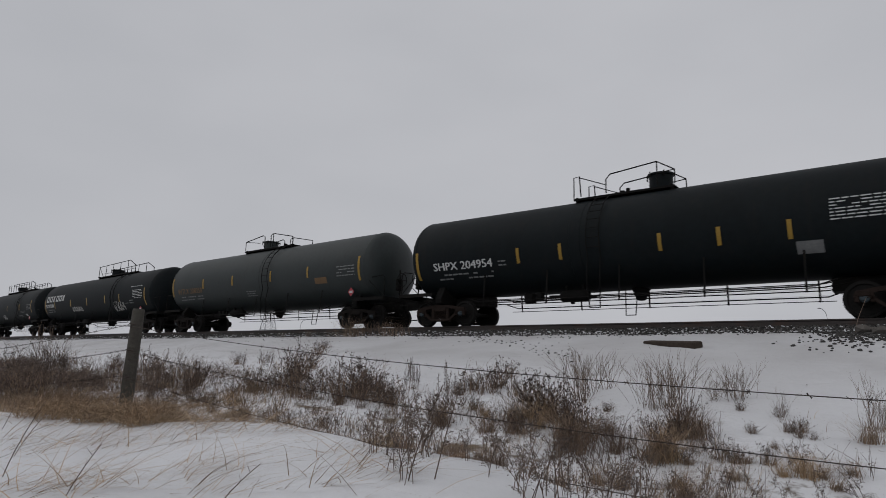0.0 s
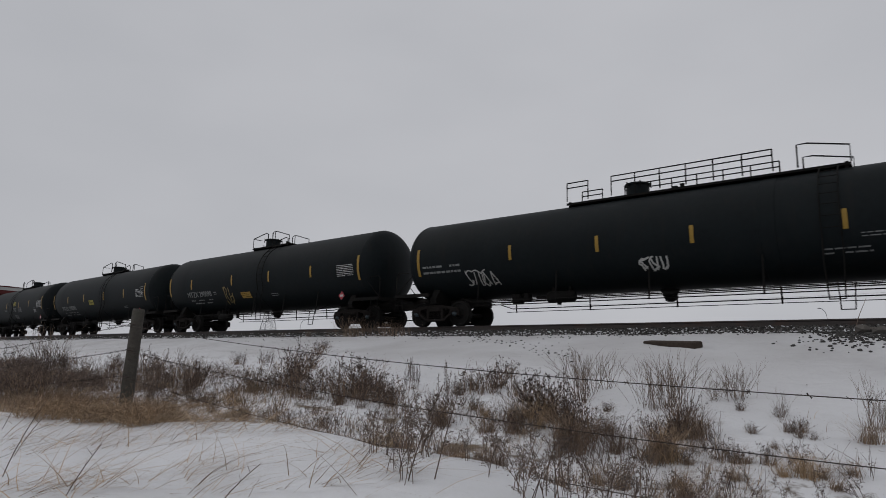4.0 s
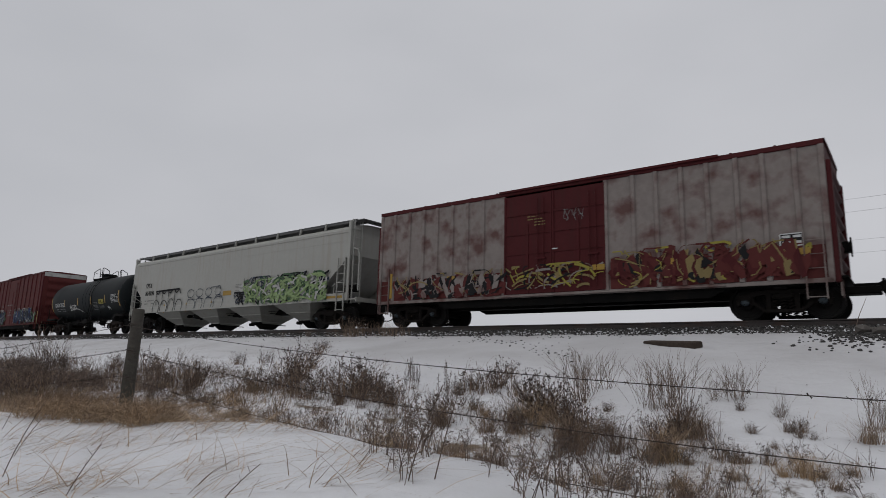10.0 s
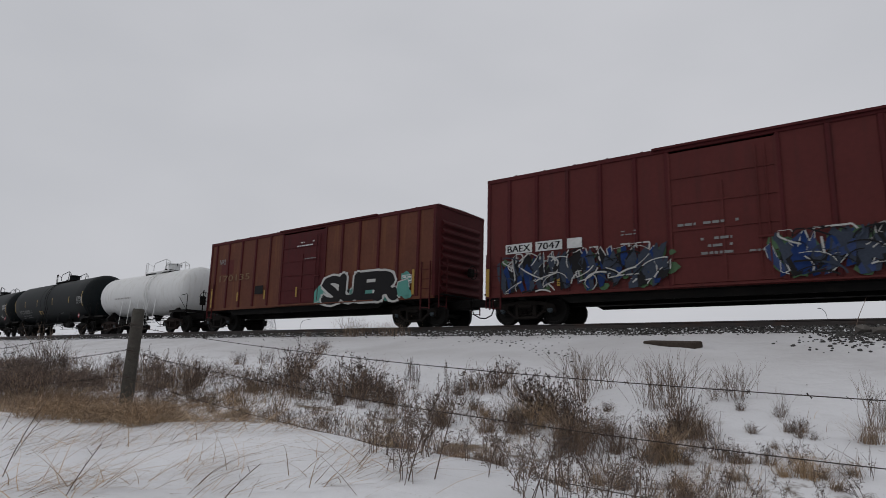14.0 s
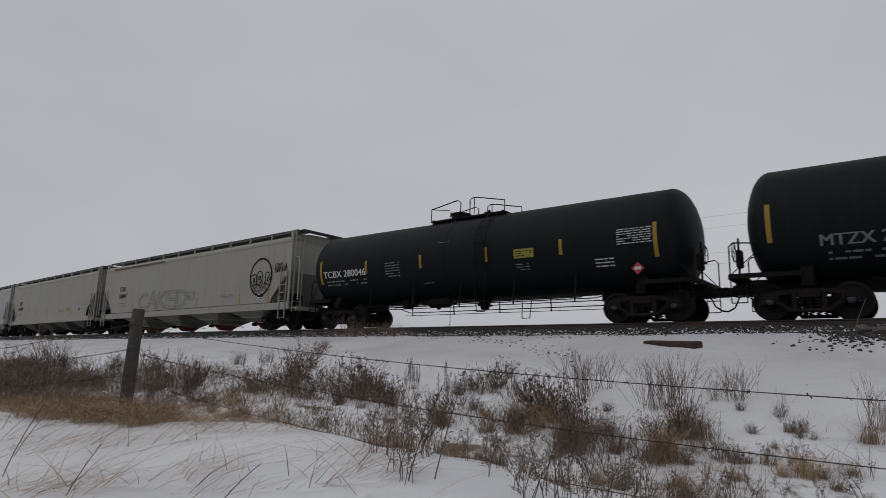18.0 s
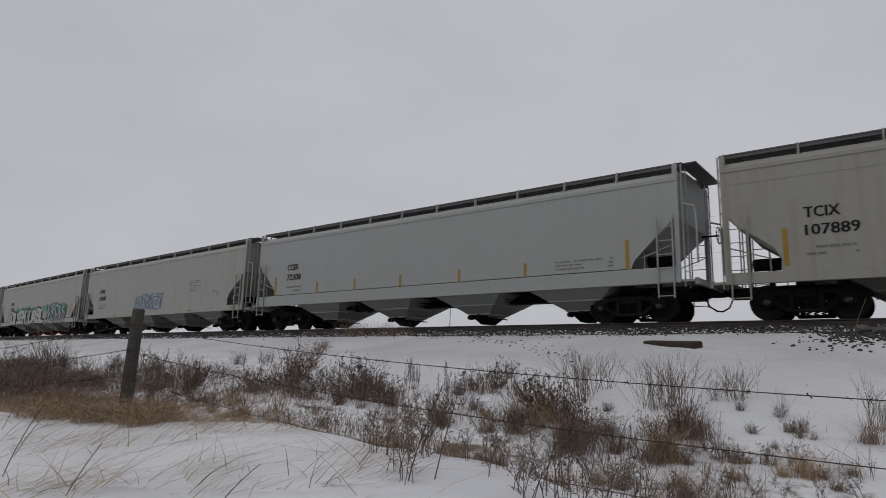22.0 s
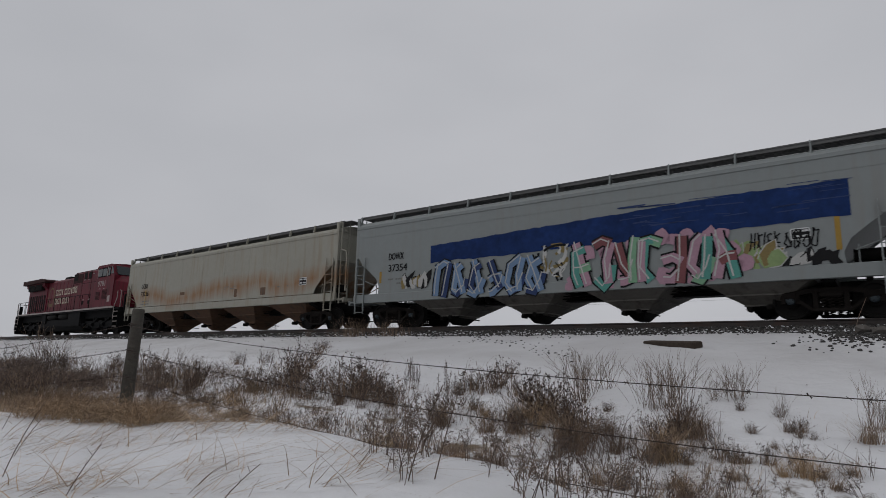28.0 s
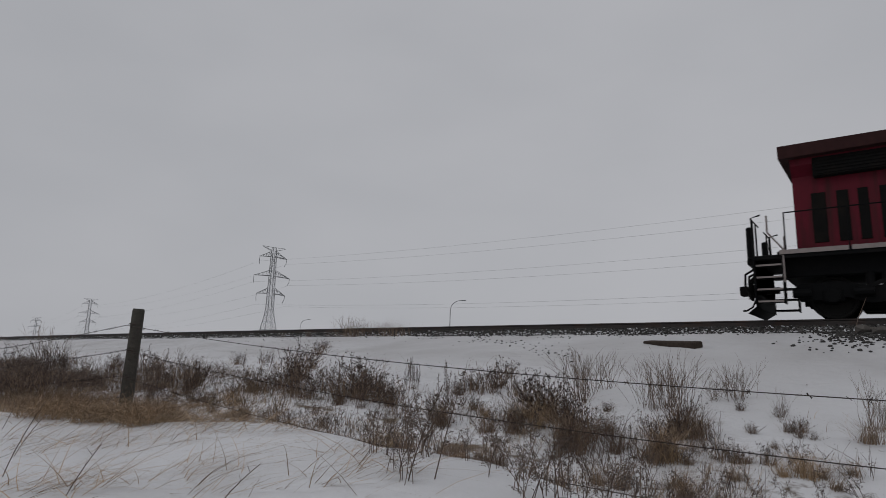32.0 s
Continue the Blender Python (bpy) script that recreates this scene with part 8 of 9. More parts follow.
    c, f = hopper_car(23, L[23], spans(23, 0.6), "old grey covered hopper streaked with orange rust", HOP_RUST, CHUTE_RUST, CHUTE_RUST, sill=(1.1, 1.42), edge=4.05, seams=8, bars=(), end_bars=(-7.2,), bar_z=1.8,
                      mark=("CCBX", "73226"), mark_x=-7.8, mark_z=2.55, round_pocket=False, pitch=3.93, mid=0.3)
    square_print(c, f, 7.2, 1.9)
    word_bars(c, 1.2, 2.3, 2.0, 2.2, 2, P_LINE, f, 4, 0.006)
    word_bars(c, 5.6, 6.4, 1.85, 1.98, 1, P_LINE, f, 5, 0.006)
    for x, z, w, h in ((-3.2, 1.95, 0.5, 0.16), (2.1, 1.6, 0.25, 0.4), (4.3, 1.6, 0.4, 0.35)):
        part("paint_patch", Geo().patch(x, x + w, z, z + h, f, 0.004), CHUTE_RUST, c)
    made[23] = c
    return made


def build_train():
    cars = build_tanks()
    for k, v in build_boxes().items():
        cars[k] = v[0]
    cars.update(build_hoppers())
    cars[24] = locomotive(24, LENGTHS[24])
    for k in sorted(cars):
        TRAIN.append((cars[k], CENTRES[k], LENGTHS[k]))


build_train()

# ---------------------------------------------------------------- dead weeds, twigs and grass on the bank (x, y, height in metres)
SAGE_1 = ((-21.21, 7.04, 0.67), (-17.39, 6.09, 0.58), (-11.5, 3.78, 0.36), (-20.11, 7.23, 0.57), (-18.17, 7.08, 0.6), (-12.82, 5.32, 0.32), (-16.3, 6.99, 0.35), (-11.74, 5.21, 0.35), (-13.25, 6.14, 0.35), (-17.3, 8.19, 0.43), (-14.63, 7.08, 0.46), (-14.88, 7.67, 0.61), (-13.33, 7.2, 0.56), (-11.89, 6.66, 0.39), (-12.31, 7.26, 0.48), (-10.84, 6.64, 0.48), (-10.25, 5.92, 0.34), (-10.54, 5.67, 0.29), (-9.25, 5.85, 0.37), (-11.54, 7.69, 0.26), (-9.81, 6.75, 0.3), (-11.78, 4.36, 0.38), (-11.82, 4.73, 0.34), (-10.28, 3.57, 0.28), (-10.37, 3.97, 0.25), (-13.11, 9.1, 0.34), (-9.92, 7.23, 0.48), (-9.47, 7.1, 0.41), (-13.03, 9.86, 0.36), (-9.39, 7.41, 0.57), (-9.58, 7.88, 0.54), (-9.9, 8.35, 0.74))
SAGE_2 = ((-10.8, 9.41, 0.57), (-13.69, 12.21, 0.49), (-15.11, 13.7, 0.4), (-8.63, 7.18, 0.49), (-8.34, 7.25, 0.53), (-8.6, 7.86, 0.52), (-8.37, 7.99, 0.62), (-7.86, 7.78, 0.74), (-7.53, 7.73, 0.72), (-7.88, 8.29, 0.66), (-7.05, 7.63, 0.56), (-7.57, 7.25, 0.32), (-6.71, 7.53, 0.54), (-6.97, 7.17, 0.31), (-7.25, 6.48, 0.3), (-7.56, 6.0, 0.33), (-7.51, 5.76, 0.28), (-7.88, 5.55, 0.33), (-7.1, 5.84, 0.28), (-6.68, 6.09, 0.24), (-6.46, 6.89, 0.25), (-6.26, 7.16, 0.42), (-5.67, 7.37, 0.46), (-5.47, 7.27, 0.37), (-6.28, 8.79, 0.29), (-6.25, 9.17, 0.4), (-5.92, 9.11, 0.59), (-5.9, 9.45, 0.55), (-6.18, 10.31, 0.43), (-5.34, 9.18, 0.38), (-4.94, 8.76, 0.4), (-4.43, 8.11, 0.65))
SAGE_3 = ((-4.33, 8.17, 0.73), (-4.16, 8.1, 0.68), (-3.92, 8.07, 0.63), (-3.57, 7.66, 0.59), (-3.39, 7.62, 0.54), (-3.34, 7.0, 0.4), (-3.41, 6.86, 0.27), (-3.42, 8.05, 0.3), (-3.76, 9.18, 0.21), (-4.28, 7.22, 0.33), (-4.16, 7.3, 0.37), (-4.64, 7.3, 0.23), (-5.45, 8.07, 0.22), (-2.93, 7.38, 0.41), (-2.88, 7.53, 0.21), (-2.5, 7.52, 0.4), (-2.33, 7.39, 0.39), (-2.48, 8.33, 0.51), (-2.52, 8.87, 0.46), (-2.29, 8.71, 0.22), (-2.75, 8.17, 0.4), (-2.03, 9.82, 0.16), (-1.72, 8.88, 0.18), (-1.52, 9.76, 0.19), (-1.32, 9.2, 0.22), (-1.19, 9.25, 0.25), (-1.04, 8.97, 0.14), (-2.09, 7.31, 0.19), (-2.12, 7.76, 0.23), (-1.86, 7.69, 0.32), (-1.68, 7.69, 0.28), (-1.36, 7.78, 0.25))
SAGE_4 = ((-1.11, 7.94, 0.25), )
LACE_1 = ((-5.25, 5.43, 0.36), (-5.17, 5.63, 0.4), (-5.18, 5.84, 0.48), (-4.84, 5.77, 0.57), (-4.85, 5.99, 0.41), (-4.96, 6.35, 0.36), (-5.45, 5.44, 0.24), (-4.14, 5.92, 0.32), (-3.89, 6.0, 0.38), (-3.78, 6.31, 0.39), (-3.73, 6.75, 0.34), (-3.5, 6.89, 0.27), (-3.49, 5.51, 0.34), (-3.16, 5.6, 0.34), (-2.67, 6.11, 0.45), (-2.5, 6.29, 0.34), (-1.7, 6.55, 0.27), (-1.36, 6.83, 0.22), (-2.99, 5.0, 0.3), (-3.36, 5.01, 0.21), (-2.89, 5.94, 0.26), (-2.33, 5.7, 0.31), (-2.12, 6.17, 0.27), (-1.18, 6.97, 0.19), (-2.77, 5.21, 0.25))
WILLOW_1 = ((-19.43, 7.34, 1.19), (-18.56, 7.39, 0.7), (-4.26, 9.7, 0.7), (-4.2, 10.15, 0.57), (-4.24, 9.32, 0.72), (-3.01, 9.37, 0.67), (-2.91, 9.58, 0.76), (-2.73, 9.35, 0.69), (-3.2, 9.45, 0.59), (-2.48, 10.27, 0.39), (-2.32, 10.51, 0.48), (-2.14, 10.4, 0.52), (-0.47, 9.7, 0.57), (-0.37, 9.63, 0.42), (-17.29, 16.79, 0.7), (-16.82, 16.78, 0.73), (-16.06, 16.76, 0.51), (-15.48, 16.75, 0.56), (-14.92, 16.74, 0.49), (-18.42, 16.81, 0.36), (-19.63, 16.84, 0.32), (-20.37, 16.16, 0.32), (-15.51, 9.03, 0.45), (-14.29, 8.7, 0.31), (-1.46, 9.56, 0.38), (-16.51, 16.77, 0.56))
SPIKE_1 = ((-7.04, 8.26, 0.68), (-7.25, 8.66, 0.56), (-6.04, 8.14, 0.73), (-5.59, 7.41, 0.75), (-5.6, 7.22, 0.49), (-7.14, 8.71, 0.43), (-2.38, 6.42, 0.6), (-2.2, 6.03, 0.32), (-11.82, 9.11, 0.33), (-12.47, 8.81, 0.33))
TUFT_1 = ((-2.38, 7.13, 0.44), (-2.3, 7.29, 0.45), (-0.95, 7.44, 0.29), (-1.79, 6.2, 0.26), (-0.69, 7.25, 0.22), (-4.6, 7.83, 0.4), (-4.13, 7.63, 0.46), (-3.43, 7.2, 0.48), (-3.93, 5.96, 0.25), (-4.14, 5.92, 0.22), (-4.4, 5.84, 0.26), (-5.04, 5.78, 0.34), (-5.32, 5.7, 0.27), (-4.54, 8.04, 0.37), (-3.61, 7.41, 0.43), (-2.49, 8.24, 0.36), (-1.02, 7.62, 0.27), (-0.83, 7.55, 0.2), (-5.63, 7.46, 0.33), (-5.15, 7.94, 0.25), (-2.64, 6.19, 0.29), (-2.84, 5.7, 0.22), (-1.53, 6.92, 0.2), (-0.48, 8.98, 0.33), (-0.58, 7.8, 0.23), (-1.95, 6.49, 0.25), (-9.78, 7.2, 0.31), (-8.75, 6.04, 0.36), (-7.68, 5.5, 0.36), (-7.35, 5.74, 0.32), (-2.36, 6.07, 0.27), (-1.14, 7.36, 0.23))

# the leafy weeds along the brow, the brown mass under the fence, and rotting grass on the bank
LACE_BROW = ((-2.46, 2.61, 0.23), (-2.35, 2.61, 0.22), (-2.64, 2.75, 0.17), (-2.33, 2.72, 0.24), (-2.11, 2.68, 0.29), (-1.85, 2.68, 0.17), (-1.59, 2.5, 0.21), (-1.44, 2.42, 0.23), (-1.34, 2.36, 0.26),
             (-1.28, 2.4, 0.27), (-1.24, 2.46, 0.24), (-1.17, 2.44, 0.17), (-1.1, 2.42, 0.2), (-1.02, 2.4, 0.26), (-0.97, 2.5, 0.22), (-0.96, 2.6, 0.27), (-1.97, 5.71, 0.24), (-1.79, 5.68, 0.31),
             (-1.58, 5.88, 0.3), (-1.44, 6.14, 0.35), (-1.01, 6.44, 0.26), (-1.26, 6.31, 0.26), (-0.74, 6.71, 0.32), (-0.46, 6.97, 0.4), (-1.5, 2.7, 0.25), (-1.68, 2.72, 0.22), (-1.3, 2.7, 0.25))
SAGE_LEFT = ((-9.41, 3.4, 0.58), (-10.26, 3.7, 0.56), (-11.75, 4.25, 0.45), (-18.84, 6.27, 0.57), (-19.12, 6.69, 0.51), (-16.93, 6.97, 0.34), (-11.47, 4.95, 0.38), (-11.68, 5.35, 0.36), (-10.63, 4.25, 0.45),
             (-9.9, 4.22, 0.4), (-11.36, 5.89, 0.51), (-11.18, 6.22, 0.41), (-10.26, 6.14, 0.44), (-9.06, 5.53, 0.38), (-9.86, 4.78, 0.4), (-9.57, 5.12, 0.38), (-8.89, 5.07, 0.34), (-9.9, 3.3, 0.5),
             (-10.9, 3.5, 0.5), (-12.6, 4.3, 0.5), (-13.6, 4.8, 0.5), (-14.6, 5.4, 0.45), (-15.8, 5.9, 0.5), (-12.2, 5.3, 0.4), (-13.2, 5.6, 0.4), (-8.6, 4.7, 0.36), (-8.3, 5.4, 0.36))
ROT_GRASS = ((-9.93, 7.25, 0.36), (-2.45, 7.25, 0.42), (-2.35, 7.35, 0.36), (-2.49, 8.38, 0.5), (-2.3, 8.45, 0.42), (-2.88, 7.26, 0.2), (-1.79, 6.01, 0.26), (-1.65, 5.95, 0.24), (-3.29, 7.07, 0.4), (-3.5, 7.2, 0.42),
             (-4.51, 8.51, 0.36), (-4.2, 8.2, 0.4), (-3.77, 7.91, 0.36), (-4.66, 7.19, 0.28), (-4.34, 7.39, 0.26), (-5.45, 7.22, 0.3), (-11.39, 6.97, 0.36), (-6.63, 7.45, 0.26), (-7.62, 7.29, 0.28), (-1.2, 9.06, 0.17),
             (-1.41, 8.49, 0.15), (-1.58, 7.79, 0.17), (-7.9, 8.0, 0.36), (-8.9, 7.4, 0.32), (-3.3, 8.1, 0.3), (-2.0, 2.8, 0.13), (-1.75, 2.82, 0.13), (-2.4, 2.85, 0.13))

# where wisps of long grass lie over the snow (x, y)
WISPS = ((-4.55, 2.75), (-4.3, 2.7), (-4.4, 2.6), (-5.6, 2.75), (-6.4, 2.6), (-4.14, 2.58), (-3.95, 2.3), (-4.61, 2.01), (-5.68, 2.21), (-4.76, 2.42), (-3.69, 2.52), (-3.21, 1.17), (-3.14, 1.9), (-2.63, 1.97), (-3.42, 2.69), (-2.52, 2.53), (-4.18, 1.99),
         (-4.43, 1.66), (-2.95, 1.63), (-3.15, 1.39), (-2.67, 1.79), (-5.11, 1.76), (-2.2, 2.2))


def stem_path(rnd, base, lean, turn, height, droop=0.0, n=5):
    """A bent stem: its points from the ground up."""
    d = Vector((math.cos(turn), math.sin(turn), 0))
    pts = []
    wob = rnd.uniform(-0.05, 0.05)
    for k in range(n + 1):
        t = k / n
        side = math.sin(lean) * (t + 0.35 * t * t) * height + droop * t ** 3 * height
        up = math.cos(lean) * height * (t - 0.35 * droop * t ** 3)
        pts.append(Vector(base) + d * side + Vector((-d.y, d.x, 0)) * wob * math.sin(t * 5) * height + Vector((0, 0, up)))
    return pts


def leaf_bit(g, rnd, p, size, flat=0.5):
    a, b = (Vector((rnd.uniform(-1, 1), rnd.uniform(-1, 1), rnd.uniform(-1, 1) * flat)).normalized() * size * rnd.uniform(0.6, 1.2) for _ in range(2))
    g.add([p - a * 0.5, p + b * 0.4, p + a * 0.6, p - b * 0.4], [(0, 1, 2, 3)])


def weed_clump(seed, stems, spread, heads, wide=0.5, fine=1.0):
    """A dead bush of unit height: a fan of twiggy stems that carry tight dark leaves and seed heads near their tips."""
    rnd = random.Random(seed)
    wood, dry = Geo(), Geo()
    for _ in range(stems):
        turn = rnd.uniform(0, 6.283)
        lean = abs(rnd.gauss(0, spread))
        h = rnd.uniform(0.5, 1.05) * (1 - 0.3 * lean)
        base = (0.2 * wide * rnd.gauss(0, 1), 0.2 * wide * rnd.gauss(0, 1), -0.03)
        pts = stem_path(rnd, base, lean, turn, h)
        wood.tube(pts, 0.0054 * fine, 3, 0.0023 * fine)
        tips = [pts[-1]]
        for _ in range(4):
            t = rnd.uniform(0.4, 0.95)
            k = min(4, int(t * 5))
            p = pts[k].lerp(pts[k + 1], t * 5 - k)
            d = (pts[k + 1] - pts[k]).normalized()
            q = p + (d * 0.8 + Vector((rnd.uniform(-1, 1), rnd.uniform(-1, 1), rnd.uniform(0.1, 0.9)))).normalized() * rnd.uniform(0.07, 0.2)
            wood.tube([p, q], 0.003 * fine, 3, 0.0015)
            tips.append(q)
            for _ in range(heads):
                leaf_bit(dry, rnd, p.lerp(q, rnd.uniform(0.3, 1.0)), 0.034)
        for q in tips:
            if rnd.random() < 0.75:
                for _ in range(heads + 1):
                    leaf_bit(dry, rnd, q + Vector((rnd.gauss(0, 0.012), rnd.gauss(0, 0.012), rnd.gauss(-0.01, 0.022))), 0.04, 1.4)
        for _ in range(3):
            k = rnd.randrange(1, 4)
            leaf_bit(dry, rnd, pts[k] + Vector((rnd.gauss(0, 0.03), rnd.gauss(0, 0.03), 0)), 0.045)
    return wood, dry


def leafy_weed(seed, stems):
    """A tall weed of unit height: arching branched stems hung with many small curled leaves."""
    rnd = random.Random(seed)
    wood, dry = Geo(), Geo()
    for _ in range(stems):
        pts = stem_path(rnd, (rnd.gauss(0, 0.09), rnd.gauss(0, 0.09), -0.05), abs(rnd.gauss(0.12, 0.22)), rnd.uniform(0, 6.283), rnd.uniform(0.7, 1.08), 0.12, 6)
        wood.tube(pts, 0.0075, 4, 0.0035)
        for _ in range(7):
            t = rnd.uniform(0.28, 0.98)
            k = min(5, int(t * 6))
            p = pts[k].lerp(pts[k + 1], t * 6 - k)
            out = Vector((rnd.uniform(-1, 1), rnd.uniform(-1, 1), rnd.uniform(0.2, 1.1))).normalized()
            length = rnd.uniform(0.1, 0.3) * (1.25 - 0.6 * t)
            q = p + out * length
            tip = q + Vector((out.x * 0.05, out.y * 0.05, -0.02))
            wood.tube([p, q, tip], 0.004, 3, 0.002)
            for _ in range(rnd.randrange(4, 8)):
                u = rnd.uniform(0.25, 1.05)
                c = p.lerp(tip, u) + Vector((rnd.gauss(0, 0.012), rnd.gauss(0, 0.012), rnd.gauss(-0.008, 0.014)))
                curl = Vector((rnd.uniform(-1, 1), rnd.uniform(-1, 1), rnd.uniform(-1.0, 0.4))).normalized() * rnd.uniform(0.02, 0.045)
                side = curl.cross(Vector((rnd.uniform(-1, 1), rnd.uniform(-1, 1), 0.3))).normalized() * rnd.uniform(0.007, 0.014)
                mid = c + curl * 0.5 + side.cross(curl).normalized() * 0.008
                dry.add([c, mid - side, c + curl, mid + side], [(0, 1, 2), (0, 2, 3)])
    return wood, dry


def twig_fan(seed, stems, spread):
    rnd = random.Random(seed)
    wood = Geo()
    for _ in range(stems):
        pts = stem_path(rnd, (rnd.gauss(0, 0.1), rnd.gauss(0, 0.1), -0.03), abs(rnd.gauss(0.05, spread)), rnd.uniform(0, 6.283), rnd.uniform(0.5, 1.05))
        wood.tube(pts, 0.0042, 3, 0.0014)
        for _ in range(5):
            k = rnd.randrange(2, 5)
            p = pts[k].lerp(pts[k + 1], rnd.random())
            d = (pts[k + 1] - pts[k]).normalized()
            q = p + (d + Vector((rnd.uniform(-.5, .5), rnd.uniform(-.5, .5), 0.1))).normalized() * rnd.uniform(0.12, 0.3)
            wood.tube([p, p.lerp(q, 0.5) + Vector((0, 0, 0.01)), q], 0.0024, 3, 0.0011)
    return wood


def seed_spike(seed, stems):
    rnd = random.Random(seed)
    wood, dry = Geo(), Geo()
    for _ in range(stems):
        pts = stem_path(rnd, (rnd.gauss(0, 0.06), rnd.gauss(0, 0.06), -0.03), abs(rnd.gauss(0.05, 0.13)), rnd.uniform(-0.9, 0.9), rnd.uniform(0.7, 1.05), n=6)
        wood.tube(pts, 0.005, 3, 0.0025)
        for k in range(34):
            t = 0.3 + 0.7 * k / 34
            j = min(5, int(t * 6))
            p = pts[j].lerp(pts[j + 1], t * 6 - j)
            r = 0.075 * (1.15 - t)
            q = p + Vector((rnd.uniform(-1, 1) * r, rnd.uniform(-1, 1) * r, rnd.uniform(0, 1) * r))
            wood.tube([p, q], 0.002, 3, 0.0012)
            for _ in range(3):
                leaf_bit(dry, rnd, q + Vector((rnd.gauss(0, .008), rnd.gauss(0, .008), rnd.gauss(0, .008))), 0.026)
    return wood, dry


def blade(g, rnd, base, turn, lean, length, width, droop):
    pts = stem_path(rnd, base, lean, turn, length, droop, 4)
    side = Vector((-math.sin(turn + rnd.uniform(-1, 1)), math.cos(turn), rnd.uniform(-0.4, 0.4))).normalized()
    k = len(g.v)
    for i, p in enumerate(pts):
        w = width * (1 - i / 4.3)
        g.v += [tuple(p - side * w / 2), tuple(p + side * w / 2)]
    g.f += [(k + 2 * i, k + 2 * i + 1, k + 2 * i + 3, k + 2 * i + 2) for i in range(4)]


def grass_tuft(seed, n, tall=1.0):
    rnd = random.Random(seed)
    g = Geo()
    for _ in range(n):
        blade(g, rnd, (rnd.gauss(0, 0.13), rnd.gauss(0, 0.13), -0.02), rnd.gauss(0.2, 1.5), abs(rnd.gauss(0.2, 0.35)), rnd.uniform(0.5, 1.1) * tall, 0.014, rnd.uniform(0.1, 0.9))
    return g


def plant(kind, name, label, category, group, parts):
    t = thing(name, label, category, group, at=(0, 0, -20))
    for pname, geo, m in parts:
        part(pname, geo, m, t)["kind"] = "stuff"
    return t


def set_plants(makers, spots, seed, spare=1.0):
    """Plants one of the made kinds at each spot, turned and scaled; the first spots take the made plants themselves."""
    rnd = random.Random(seed)
    used = set()
    for n, (x, y, h) in enumerate(spots):
        k = rnd.randrange(len(makers))
        s = h * spare * rnd.uniform(0.92, 1.12)
        m = pose(x, y, ground_z(x, y) - 0.015, rnd.uniform(-5, 5), rnd.uniform(-4, 8), rnd.uniform(0, 360))
        ob = makers[k]
        if k in used:
            ob = copy_thing(ob, m)
        else:
            used.add(k)
            ob.matrix_basis = m
        ob.scale = (s * rnd.uniform(0.95, 1.3), s * rnd.uniform(0.95, 1.3), s)


def rot_tuft(seed, n):
    """A slumped tuft of unit height: matted blades that fall outwards from a dense heart."""
    rnd = random.Random(seed)
    g = Geo()
    for _ in range(n):
        blade(g, rnd, (rnd.gauss(0, 0.17), rnd.gauss(0, 0.17), -0.02), rnd.uniform(0, 6.283), abs(rnd.gauss(0.12, 0.3)), rnd.uniform(0.35, 1.05), 0.017, rnd.uniform(0.05, 0.7))
    return g


